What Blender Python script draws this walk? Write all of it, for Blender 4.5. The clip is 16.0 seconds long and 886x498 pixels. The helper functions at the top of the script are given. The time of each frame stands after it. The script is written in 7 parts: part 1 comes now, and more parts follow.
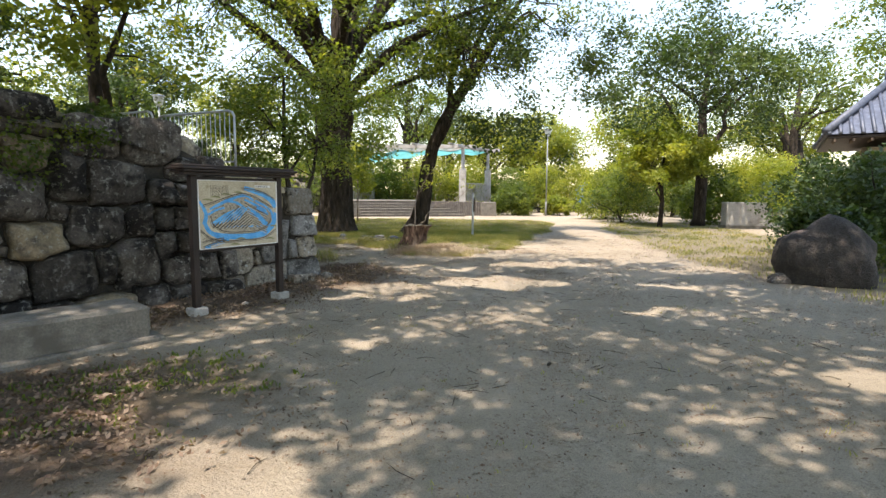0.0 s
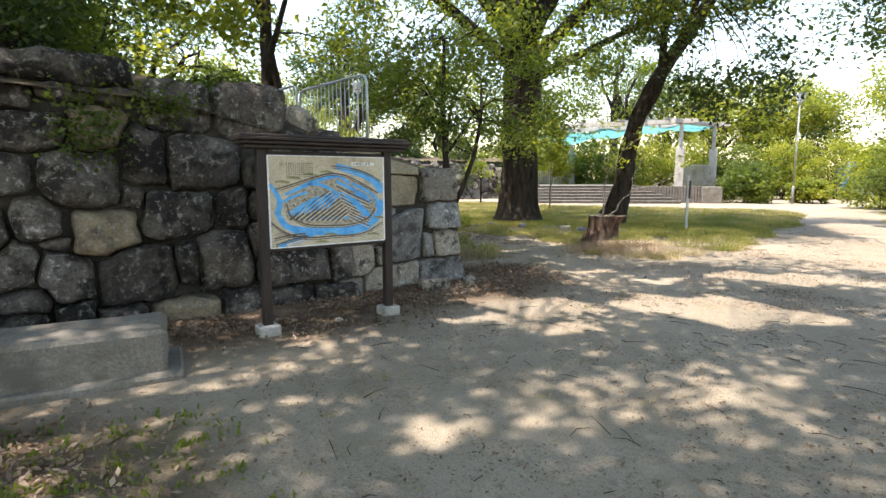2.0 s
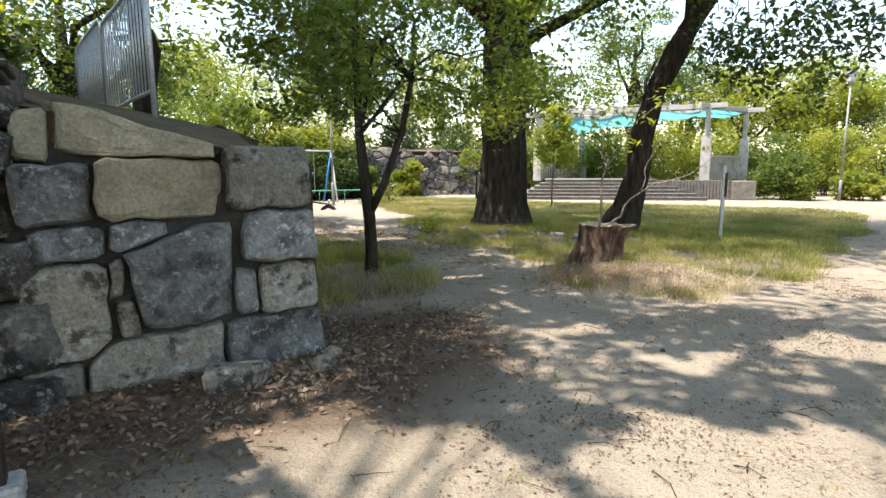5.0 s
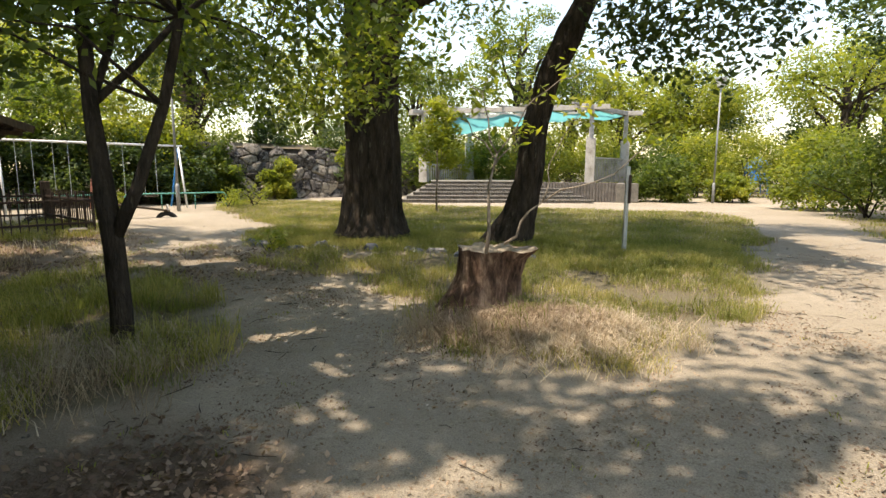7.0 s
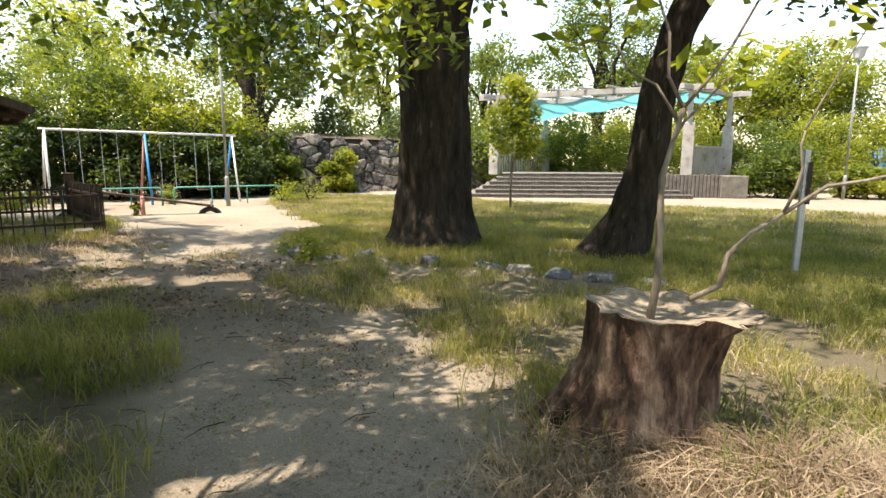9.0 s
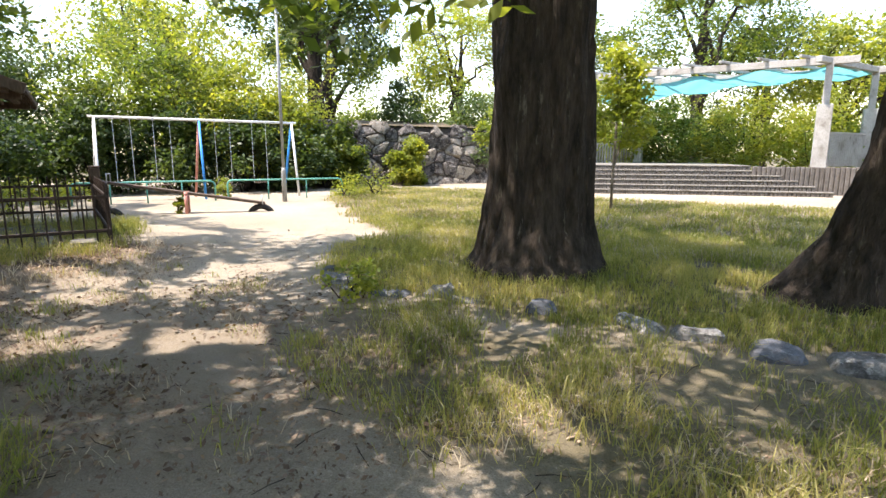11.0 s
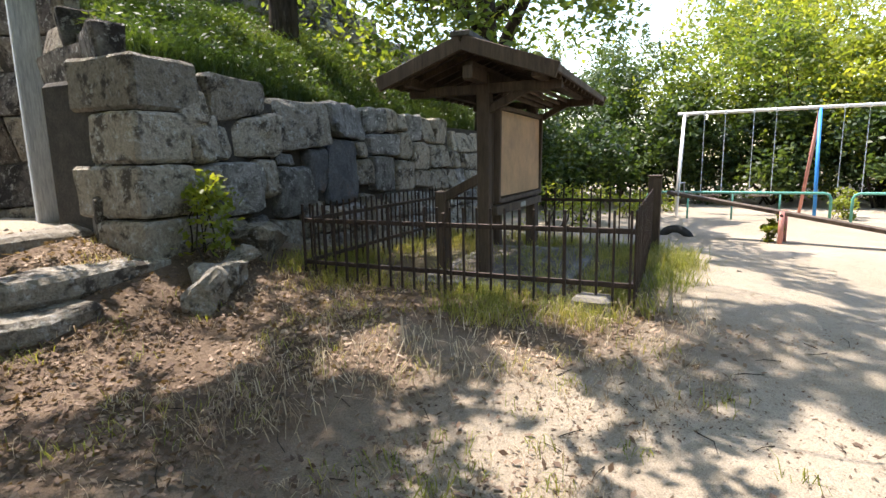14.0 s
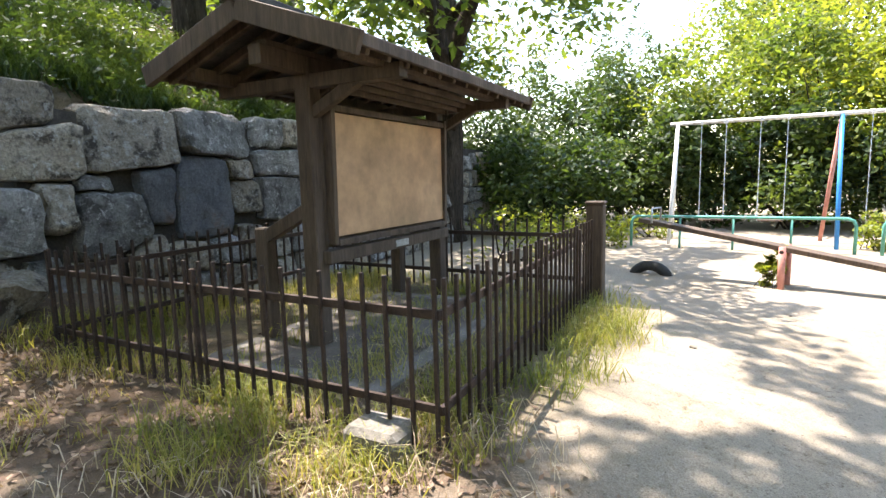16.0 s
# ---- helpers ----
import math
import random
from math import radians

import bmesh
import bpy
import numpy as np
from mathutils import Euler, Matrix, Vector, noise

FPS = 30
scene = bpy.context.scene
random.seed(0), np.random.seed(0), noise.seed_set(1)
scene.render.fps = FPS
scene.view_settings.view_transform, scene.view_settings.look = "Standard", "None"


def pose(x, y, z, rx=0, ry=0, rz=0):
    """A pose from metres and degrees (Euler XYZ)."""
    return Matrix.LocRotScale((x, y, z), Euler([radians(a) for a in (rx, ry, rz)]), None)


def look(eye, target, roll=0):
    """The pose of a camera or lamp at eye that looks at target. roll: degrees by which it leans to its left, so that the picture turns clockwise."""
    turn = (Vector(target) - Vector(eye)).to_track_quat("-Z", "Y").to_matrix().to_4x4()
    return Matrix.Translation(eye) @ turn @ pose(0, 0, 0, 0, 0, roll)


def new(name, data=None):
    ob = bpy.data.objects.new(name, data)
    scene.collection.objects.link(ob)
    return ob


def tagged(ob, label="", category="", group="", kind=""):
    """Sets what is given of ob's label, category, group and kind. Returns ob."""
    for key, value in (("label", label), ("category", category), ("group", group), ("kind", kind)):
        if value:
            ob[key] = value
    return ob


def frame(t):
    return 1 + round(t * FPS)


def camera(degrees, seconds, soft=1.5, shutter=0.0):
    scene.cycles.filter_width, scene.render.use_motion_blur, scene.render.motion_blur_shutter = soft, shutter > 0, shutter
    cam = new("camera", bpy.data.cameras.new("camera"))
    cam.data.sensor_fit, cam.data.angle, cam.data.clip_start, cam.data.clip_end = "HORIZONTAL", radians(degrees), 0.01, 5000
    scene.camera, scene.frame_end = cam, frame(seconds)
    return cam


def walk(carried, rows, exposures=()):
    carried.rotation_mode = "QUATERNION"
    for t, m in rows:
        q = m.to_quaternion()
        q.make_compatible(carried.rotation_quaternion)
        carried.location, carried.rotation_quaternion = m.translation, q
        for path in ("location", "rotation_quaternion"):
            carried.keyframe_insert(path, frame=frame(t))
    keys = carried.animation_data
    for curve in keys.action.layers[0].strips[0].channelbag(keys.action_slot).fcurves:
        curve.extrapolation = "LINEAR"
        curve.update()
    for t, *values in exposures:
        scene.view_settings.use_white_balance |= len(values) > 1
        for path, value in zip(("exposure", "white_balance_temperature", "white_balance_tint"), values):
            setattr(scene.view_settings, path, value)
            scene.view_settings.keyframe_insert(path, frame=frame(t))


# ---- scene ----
cam = camera(79.1, 16.0)
METRES, EYE, TILT, LEAN, TURN = 21.0, 1.56, 0.0, 0.0, 0.0
ROWS = [
    (0.0, 0.0, 0.0, 0.0, 0.04, -5.96, -0.39),
    (0.5, 0.0057, 0.0321, -0.0014, 4.63, -6.06, -0.17),
    (1.0, 0.0098, 0.0647, -0.0023, 10.76, -6.56, 0.02),
    (1.5, 0.0159, 0.096, -0.0032, 15.87, -7.14, 0.11),
    (2.0, 0.0153, 0.1265, -0.0036, 21.88, -7.51, 0.17),
    (2.5, 0.0138, 0.1555, -0.0036, 25.69, -7.57, 0.04),
    (3.0, 0.0133, 0.1886, -0.0037, 27.17, -7.91, 0.21),
    (3.5, 0.0105, 0.2194, -0.0039, 27.6, -8.18, 0.17),
    (4.0, 0.0108, 0.2513, -0.0035, 27.74, -8.37, 0.15),
    (4.5, 0.0103, 0.2827, -0.0035, 27.27, -8.33, 0.18),
    (5.0, 0.0116, 0.3149, -0.0063, 23.76, -8.15, 0.15),
    (7.5, -0.0124, 0.467, -0.0071, 11.79, -8.07, -0.29),
    (8.0, -0.0219, 0.495, -0.0081, 14.98, -8.18, -0.37),
    (8.5, -0.0314, 0.5253, -0.01, 18.06, -8.56, -0.24),
    (11.0, -0.1035, 0.6647, -0.0076, 26.64, -9.99, -0.14),
    (11.5, -0.1276, 0.6863, -0.0064, 34.41, -10.05, -0.04),
    (12.0, -0.1487, 0.7112, -0.0065, 44.21, -9.99, 0.44),
    (12.5, -0.1735, 0.7328, -0.008, 54.74, -10.12, 0.68),
    (13.0, -0.1974, 0.7521, -0.0078, 65.34, -10.07, 0.91),
    (13.5, -0.2239, 0.7657, -0.0067, 78.03, -9.89, 1.03),
    (14.0, -0.2495, 0.782, -0.0065, 84.87, -9.31, 1.13),
    (14.5, -0.2749, 0.8013, -0.0066, 87.38, -8.43, 1.33),
    (15.0, -0.2947, 0.8248, -0.0075, 87.66, -7.85, 1.43),
    (15.5, -0.314, 0.8496, -0.0064, 87.66, -7.66, 1.61),
    (16.0, -0.3323, 0.8685, -0.0056, 87.9, -7.46, 1.46),
]
walk(cam, [(t, pose(0, 0, EYE, TILT, LEAN, TURN) @ pose(METRES * x, METRES * y, METRES * z, 90 + pitch, roll, yaw)) for t, x, y, z, yaw, pitch, roll in ROWS],
     exposures=[(0.0, 1.56, 7050.0, 15.0), (3.0, 1.93, 6900.0, 14.5), (5.0, 1.75, 6750.0, 13.5), (7.5, 1.32, 7700.0, 13.0), (8.5, 1.52, 7600.0, 12.5), (11.0, 1.98, 6750.0, 16.5), (13.0, 1.88, 6700.0, 15.5), (14.5, 2.15, 6700.0, 15.5), (16.0, 2.52, 6750.0, 16.0)])

# ---- light ----
SUN_EL, SUN_AZ = 66.0, 222.0
world = bpy.data.worlds.new("world")
scene.world = world
world.use_nodes = True
_sky = world.node_tree.nodes.new("ShaderNodeTexSky")
_sky.sky_type, _sky.sun_disc = "NISHITA", False
_sky.sun_elevation, _sky.sun_rotation = radians(SUN_EL), radians(SUN_AZ)
_sky.air_density, _sky.dust_density, _sky.ozone_density = 1.4, 0.7, 0.7
_bg = world.node_tree.nodes["Background"]
_bg.inputs["Strength"].default_value = 0.15
world.node_tree.links.new(_sky.outputs[0], _bg.inputs["Color"])
_sd = Vector((math.sin(radians(SUN_AZ)) * math.cos(radians(SUN_EL)), math.cos(radians(SUN_AZ)) * math.cos(radians(SUN_EL)), math.sin(radians(SUN_EL))))
sun = new("sun", bpy.data.lights.new("sun", "SUN"))
sun.data.energy, sun.data.angle, sun.data.color = 3.8, radians(0.53), (1.0, 0.96, 0.9)
sun.matrix_world = look(_sd * 100, (0, 0, 0))

# ---- materials ----


def ramp_node(nt, stops):
    r = nt.nodes.new("ShaderNodeValToRGB")
    e = r.color_ramp.elements
    while len(e) < len(stops):
        e.new(0.5)
    for el, (p, c) in zip(e, stops):
        el.position, el.color = p, (*c, 1)
    return r


def noise_node(nt, vec, scale, detail=4.0, rough=0.6):
    n = nt.nodes.new("ShaderNodeTexNoise")
    n.inputs["Scale"].default_value, n.inputs["Detail"].default_value, n.inputs["Roughness"].default_value = scale, detail, rough
    if vec:
        nt.links.new(vec, n.inputs["Vector"])
    return n


def mix_node(nt, fac, a, b, mode="MIX"):
    m = nt.nodes.new("ShaderNodeMix")
    m.data_type, m.blend_type = "RGBA", mode
    for sock, v in ((m.inputs["Factor"], fac), (m.inputs[6], a), (m.inputs[7], b)):
        if isinstance(v, bpy.types.NodeSocket):
            nt.links.new(v, sock)
        elif isinstance(v, (int, float)):
            sock.default_value = v
        else:
            sock.default_value = (*v, 1)
    return m.outputs[2]


def surface(name, stops, scale=3.0, fine=40.0, rough=0.85, metal=0.0, bump=0.3, stain=None, stain_scale=1.2, stain_at=(0.5, 0.65), rand=0.0, stretch=(1, 1, 1), dist=0.02, spec=0.3, lichen=None):
    """A procedural surface: broad colour noise, fine grain, optional stains, per-object variation."""
    m = bpy.data.materials.new(name)
    m.use_nodes = True
    nt = m.node_tree
    b = nt.nodes["Principled BSDF"]
    tc = nt.nodes.new("ShaderNodeTexCoord")
    mp = nt.nodes.new("ShaderNodeMapping")
    mp.inputs["Scale"].default_value = stretch
    oi = nt.nodes.new("ShaderNodeObjectInfo")
    nt.links.new(tc.outputs["Object"], mp.inputs["Vector"])
    if rand > 0:
        ml = nt.nodes.new("ShaderNodeMath")
        ml.operation = "MULTIPLY"
        ml.inputs[1].default_value = 57.0
        nt.links.new(oi.outputs["Random"], ml.inputs[0])
        nt.links.new(ml.outputs[0], mp.inputs["Location"])
    v = mp.outputs[0]
    n1 = noise_node(nt, v, scale, 5.0, 0.65)
    n2 = noise_node(nt, v, fine, 4.0, 0.7)
    c = ramp_node(nt, stops)
    nt.links.new(n1.outputs["Fac"], c.inputs[0])
    g = ramp_node(nt, [(0.28, (0.5, 0.5, 0.5)), (0.72, (1.36, 1.36, 1.36))])
    nt.links.new(n2.outputs["Fac"], g.inputs[0])
    col = mix_node(nt, 0.8, c.outputs[0], g.outputs[0], "MULTIPLY")
    if stain:
        n3 = noise_node(nt, v, stain_scale, 6.0, 0.7)
        s = ramp_node(nt, [(stain_at[0], (0, 0, 0)), (stain_at[1], (1, 1, 1))])
        nt.links.new(n3.outputs["Fac"], s.inputs[0])
        col = mix_node(nt, s.outputs[0], col, stain)
    if lichen:
        n4 = noise_node(nt, v, 13.0, 6.0, 0.75)
        s4 = ramp_node(nt, [(0.55, (0, 0, 0)), (0.63, (1, 1, 1))])
        nt.links.new(n4.outputs["Fac"], s4.inputs[0])
        col = mix_node(nt, s4.outputs[0], col, lichen)
    if rand > 0:
        hs = nt.nodes.new("ShaderNodeMapRange")
        hs.inputs[3].default_value, hs.inputs[4].default_value = 1 - rand, 1 + rand
        nt.links.new(oi.outputs["Random"], hs.inputs[0])
        hv = nt.nodes.new("ShaderNodeHueSaturation")
        nt.links.new(hs.outputs[0], hv.inputs["Value"])
        nt.links.new(col, hv.inputs["Color"])
        col = hv.outputs[0]
    nt.links.new(col, b.inputs["Base Color"])
    b.inputs["Roughness"].default_value, b.inputs["Metallic"].default_value = rough, metal
    b.inputs["Specular IOR Level"].default_value = spec
    if bump > 0:
        bp = nt.nodes.new("ShaderNodeBump")
        bp.inputs["Strength"].default_value, bp.inputs["Distance"].default_value = bump, dist
        ad = nt.nodes.new("ShaderNodeMath")
        ad.operation = "ADD"
        nt.links.new(n1.outputs["Fac"], ad.inputs[0])
        nt.links.new(n2.outputs["Fac"], ad.inputs[1])
        nt.links.new(ad.outputs[0], bp.inputs["Height"])
        nt.links.new(bp.outputs[0], b.inputs["Normal"])
    return m


def leafy(name, stops, trans=0.52, rough=0.5, tint=(2.1, 2.0, 0.75)):
    """Leaves or blades: each island its own tint, thin and translucent."""
    m = bpy.data.materials.new(name)
    m.use_nodes = True
    nt = m.node_tree
    b = nt.nodes["Principled BSDF"]
    geo = nt.nodes.new("ShaderNodeNewGeometry")
    tc = nt.nodes.new("ShaderNodeTexCoord")
    n = noise_node(nt, tc.outputs["Object"], 0.6, 3.0)
    ad = nt.nodes.new("ShaderNodeMath")
    ad.operation = "MULTIPLY_ADD"
    ad.inputs[1].default_value = 0.45
    nt.links.new(geo.outputs["Random Per Island"], ad.inputs[0])
    sb = nt.nodes.new("ShaderNodeMath")
    sb.operation = "MULTIPLY_ADD"
    sb.inputs[1].default_value, sb.inputs[2].default_value = 1.6, -0.52
    nt.links.new(n.outputs["Fac"], sb.inputs[0])
    nt.links.new(sb.outputs[0], ad.inputs[2])
    c = ramp_node(nt, stops)
    nt.links.new(ad.outputs[0], c.inputs[0])
    nt.links.new(c.outputs[0], b.inputs["Base Color"])
    b.inputs["Roughness"].default_value = rough
    b.inputs["Specular IOR Level"].default_value = 0.35
    t = nt.nodes.new("ShaderNodeBsdfTranslucent")
    warm = mix_node(nt, 1.0, c.outputs[0], tint, "MULTIPLY")
    nt.links.new(warm, t.inputs["Color"])
    mx = nt.nodes.new("ShaderNodeMixShader")
    mx.inputs[0].default_value = trans
    nt.links.new(b.outputs[0], mx.inputs[1])
    nt.links.new(t.outputs[0], mx.inputs[2])
    nt.links.new(mx.outputs[0], nt.nodes["Material Output"].inputs["Surface"])
    return m


BARK = surface("bark", [(0.35, (0.022, 0.018, 0.015)), (0.65, (0.066, 0.052, 0.04))], 9, 34, 0.95, bump=1.0, stain=(0.13, 0.115, 0.09), stain_scale=11, stain_at=(0.6, 0.7), stretch=(1, 1, 0.22), dist=0.04, spec=0.1)
BARK_PALE = surface("bark_pale", [(0.3, (0.12, 0.095, 0.072)), (0.7, (0.27, 0.23, 0.185))], 8, 40, 0.9, bump=0.4, stretch=(1, 1, 0.3), spec=0.1)
LEAF = leafy("leaf_green", [(0.1, (0.036, 0.06, 0.017)), (0.5, (0.08, 0.115, 0.026)), (0.9, (0.16, 0.18, 0.038))])
LEAF_DARK = leafy("leaf_dark", [(0.1, (0.018, 0.036, 0.014)), (0.5, (0.04, 0.068, 0.02)), (0.9, (0.085, 0.115, 0.03))], 0.35)
LEAF_LIGHT = leafy("leaf_light", [(0.1, (0.085, 0.12, 0.022)), (0.5, (0.16, 0.19, 0.034)), (0.9, (0.28, 0.28, 0.055))], 0.5)
GRASS = leafy("grass_blade", [(0.1, (0.075, 0.1, 0.026)), (0.45, (0.17, 0.18, 0.048)), (0.9, (0.38, 0.32, 0.145))], 0.4, 0.6)
STRAW = leafy("dry_grass", [(0.1, (0.17, 0.115, 0.075)), (0.45, (0.36, 0.28, 0.19)), (0.9, (0.62, 0.53, 0.4))], 0.3, 0.7, (1.3, 1.25, 1.0))
LITTER = leafy("leaf_litter", [(0.1, (0.055, 0.034, 0.024)), (0.45, (0.13, 0.083, 0.056)), (0.95, (0.38, 0.28, 0.2))], 0.12, 0.8)
STONE = surface("wall_stone", [(0.25, (0.062, 0.052, 0.046)), (0.5, (0.14, 0.121, 0.105)), (0.75, (0.28, 0.25, 0.215))], 3.2, 30, 0.9, bump=1.0, stain=(0.036, 0.031, 0.028), stain_scale=2.4, stain_at=(0.48, 0.58), rand=0.42, dist=0.08, spec=0.2, lichen=(0.36, 0.345, 0.31))
STONE_WARM = surface("wall_stone_warm", [(0.25, (0.14, 0.11, 0.075)), (0.5, (0.24, 0.19, 0.125)), (0.75, (0.34, 0.28, 0.2))], 3.2, 30, 0.9, bump=0.8, stain=(0.06, 0.052, 0.045), stain_scale=2.6, stain_at=(0.5, 0.66), rand=0.25, dist=0.04, spec=0.2, lichen=(0.3, 0.28, 0.24))
STONE_CUT = surface("cut_stone", [(0.25, (0.155, 0.133, 0.106)), (0.45, (0.27, 0.235, 0.187)), (0.75, (0.4, 0.355, 0.285))], 4.5, 32, 0.9, bump=1.0, stain=(0.062, 0.052, 0.042), stain_scale=4.5, stain_at=(0.49, 0.6), rand=0.28, dist=0.035, spec=0.2, lichen=(0.36, 0.35, 0.32))
STONE_GREY = surface("grey_stone", [(0.25, (0.12, 0.115, 0.108)), (0.5, (0.2, 0.192, 0.18)), (0.75, (0.31, 0.3, 0.285))], 5.0, 34, 0.9, bump=1.0, stain=(0.07, 0.066, 0.06), stain_scale=4.0, stain_at=(0.5, 0.62), rand=0.25, dist=0.03, spec=0.2, lichen=(0.4, 0.39, 0.365))
STONE_TAN = surface("tan_block_stone", [(0.25, (0.2, 0.165, 0.11)), (0.5, (0.29, 0.245, 0.165)), (0.75, (0.36, 0.315, 0.225))], 2.5, 36, 0.9, bump=0.5, stain=(0.11, 0.09, 0.07), stain_scale=2.4, stain_at=(0.6, 0.72), rand=0.1, dist=0.02, spec=0.2)
STONE_BLUE = surface("blue_grey_stone", [(0.25, (0.06, 0.063, 0.07)), (0.5, (0.1, 0.104, 0.114)), (0.75, (0.15, 0.155, 0.165))], 3.0, 34, 0.85, bump=0.7, stain=(0.13, 0.09, 0.07), stain_scale=2.0, stain_at=(0.58, 0.7), dist=0.02, spec=0.25)
GAP = surface("wall_core", [(0.3, (0.03, 0.027, 0.022)), (0.7, (0.07, 0.06, 0.05))], 6, 40, 1.0, bump=0.5)
DARKWOOD = surface("dark_stained_wood", [(0.3, (0.018, 0.012, 0.01)), (0.7, (0.04, 0.027, 0.022))], 6, 60, 0.55, bump=0.15, stretch=(1, 1, 0.15), dist=0.01)
OLDWOOD = surface("weathered_wood", [(0.3, (0.05, 0.034, 0.024)), (0.7, (0.12, 0.085, 0.06))], 7, 60, 0.75, bump=0.3, stretch=(1, 1, 0.12), dist=0.01)
CONCRETE = surface("concrete", [(0.3, (0.3, 0.28, 0.25)), (0.7, (0.44, 0.42, 0.38))], 3, 50, 0.9, bump=0.3, stain=(0.2, 0.18, 0.15), stain_scale=1.5, dist=0.01)
CONCRETE_OLD = surface("old_concrete", [(0.3, (0.12, 0.108, 0.09)), (0.7, (0.22, 0.2, 0.17))], 3, 50, 0.95, bump=0.5, stain=(0.1, 0.09, 0.075), stain_scale=1.8, dist=0.015)
IRON = surface("rusty_iron", [(0.3, (0.025, 0.018, 0.015)), (0.7, (0.07, 0.045, 0.034))], 9, 70, 0.6, 0.3, bump=0.3, dist=0.005)
GALV = surface("galvanised_steel", [(0.3, (0.36, 0.38, 0.4)), (0.7, (0.5, 0.52, 0.54))], 6, 60, 0.45, 0.5, bump=0.05)
PAINT_WHITE = surface("white_paint", [(0.3, (0.66, 0.64, 0.62)), (0.7, (0.8, 0.79, 0.78))], 5, 60, 0.5, bump=0.08, stain=(0.4, 0.33, 0.28), stain_scale=5, stain_at=(0.64, 0.75))
PAINT_BLUE = surface("blue_paint", [(0.3, (0.03, 0.2, 0.55)), (0.7, (0.05, 0.29, 0.68))], 5, 60, 0.45, bump=0.08)
PAINT_RED = surface("faded_red_paint", [(0.3, (0.42, 0.16, 0.13)), (0.7, (0.55, 0.27, 0.22))], 5, 60, 0.6, bump=0.08)
PAINT_GREEN = surface("green_paint", [(0.3, (0.07, 0.26, 0.2)), (0.7, (0.13, 0.36, 0.29))], 5, 60, 0.5, bump=0.08, stain=(0.35, 0.35, 0.33), stain_scale=6, stain_at=(0.6, 0.7))
RUBBER = surface("tyre_rubber", [(0.3, (0.018, 0.018, 0.018)), (0.7, (0.05, 0.048, 0.046))], 6, 50, 0.85, bump=0.3)


def ground_material():
    m = bpy.data.materials.new("park_ground")
    m.use_nodes = True
    nt = m.node_tree
    b = nt.nodes["Principled BSDF"]
    tc = nt.nodes.new("ShaderNodeTexCoord")
    v = tc.outputs["Object"]
    at = nt.nodes.new("ShaderNodeAttribute")
    at.attribute_name = "zone"
    sp = nt.nodes.new("ShaderNodeSeparateColor")
    nt.links.new(at.outputs["Color"], sp.inputs[0])
    n0, n1, n2, n3 = noise_node(nt, v, 0.35, 4), noise_node(nt, v, 2.2, 6, 0.7), noise_node(nt, v, 22, 5, 0.75), noise_node(nt, v, 120, 3, 0.7)
    sand = ramp_node(nt, [(0.25, (0.255, 0.212, 0.158)), (0.5, (0.35, 0.3, 0.232)), (0.75, (0.45, 0.395, 0.315))])
    nt.links.new(n1.outputs["Fac"], sand.inputs[0])
    broad = ramp_node(nt, [(0.3, (0.8, 0.78, 0.74)), (0.7, (1.1, 1.1, 1.1))])
    nt.links.new(n0.outputs["Fac"], broad.inputs[0])
    grain = ramp_node(nt, [(0.3, (0.38, 0.36, 0.33)), (0.42, (0.88, 0.87, 0.86)), (0.58, (1.02, 1.02, 1.02)), (0.75, (1.3, 1.3, 1.3))])
    nt.links.new(n2.outputs["Fac"], grain.inputs[0])
    fine = ramp_node(nt, [(0.3, (0.55, 0.54, 0.52)), (0.5, (1.0, 1.0, 1.0)), (0.7, (1.3, 1.3, 1.3))])
    nt.links.new(n3.outputs["Fac"], fine.inputs[0])
    col = mix_node(nt, 1.0, sand.outputs[0], broad.outputs[0], "MULTIPLY")
    soil = ramp_node(nt, [(0.3, (0.075, 0.06, 0.035)), (0.6, (0.15, 0.13, 0.075)), (0.8, (0.2, 0.19, 0.1))])
    nt.links.new(n1.outputs["Fac"], soil.inputs[0])
    brown = ramp_node(nt, [(0.3, (0.08, 0.055, 0.037)), (0.7, (0.175, 0.125, 0.086))])
    nt.links.new(n1.outputs["Fac"], brown.inputs[0])

    def masked(sock, amount):
        a = nt.nodes.new("ShaderNodeMath")
        a.operation = "MULTIPLY_ADD"
        a.inputs[1].default_value = 1.1
        nt.links.new(n1.outputs["Fac"], a.inputs[0])
        nt.links.new(sock, a.inputs[2])
        a2 = nt.nodes.new("ShaderNodeMath")
        a2.operation = "MULTIPLY_ADD"
        a2.inputs[1].default_value = 0.7
        nt.links.new(n2.outputs["Fac"], a2.inputs[0])
        nt.links.new(a.outputs[0], a2.inputs[2])
        a = a2
        r = ramp_node(nt, [(0.55, (0, 0, 0)), (1.0, (1, 1, 1))])
        sc = nt.nodes.new("ShaderNodeMath")
        sc.operation = "MULTIPLY"
        sc.inputs[1].default_value = 0.62
        nt.links.new(a.outputs[0], sc.inputs[0])
        a = sc
        nt.links.new(a.outputs[0], r.inputs[0])
        return r.outputs[0]

    col = mix_node(nt, masked(sp.outputs[0], 0), col, soil.outputs[0])
    col = mix_node(nt, masked(sp.outputs[1], 0), col, brown.outputs[0])
    col = mix_node(nt, 1.0, col, grain.outputs[0], "MULTIPLY")
    col = mix_node(nt, 0.8, col, fine.outputs[0], "MULTIPLY")
    nt.links.new(col, b.inputs["Base Color"])
    b.inputs["Roughness"].default_value, b.inputs["Specular IOR Level"].default_value = 0.95, 0.15
    bp = nt.nodes.new("ShaderNodeBump")
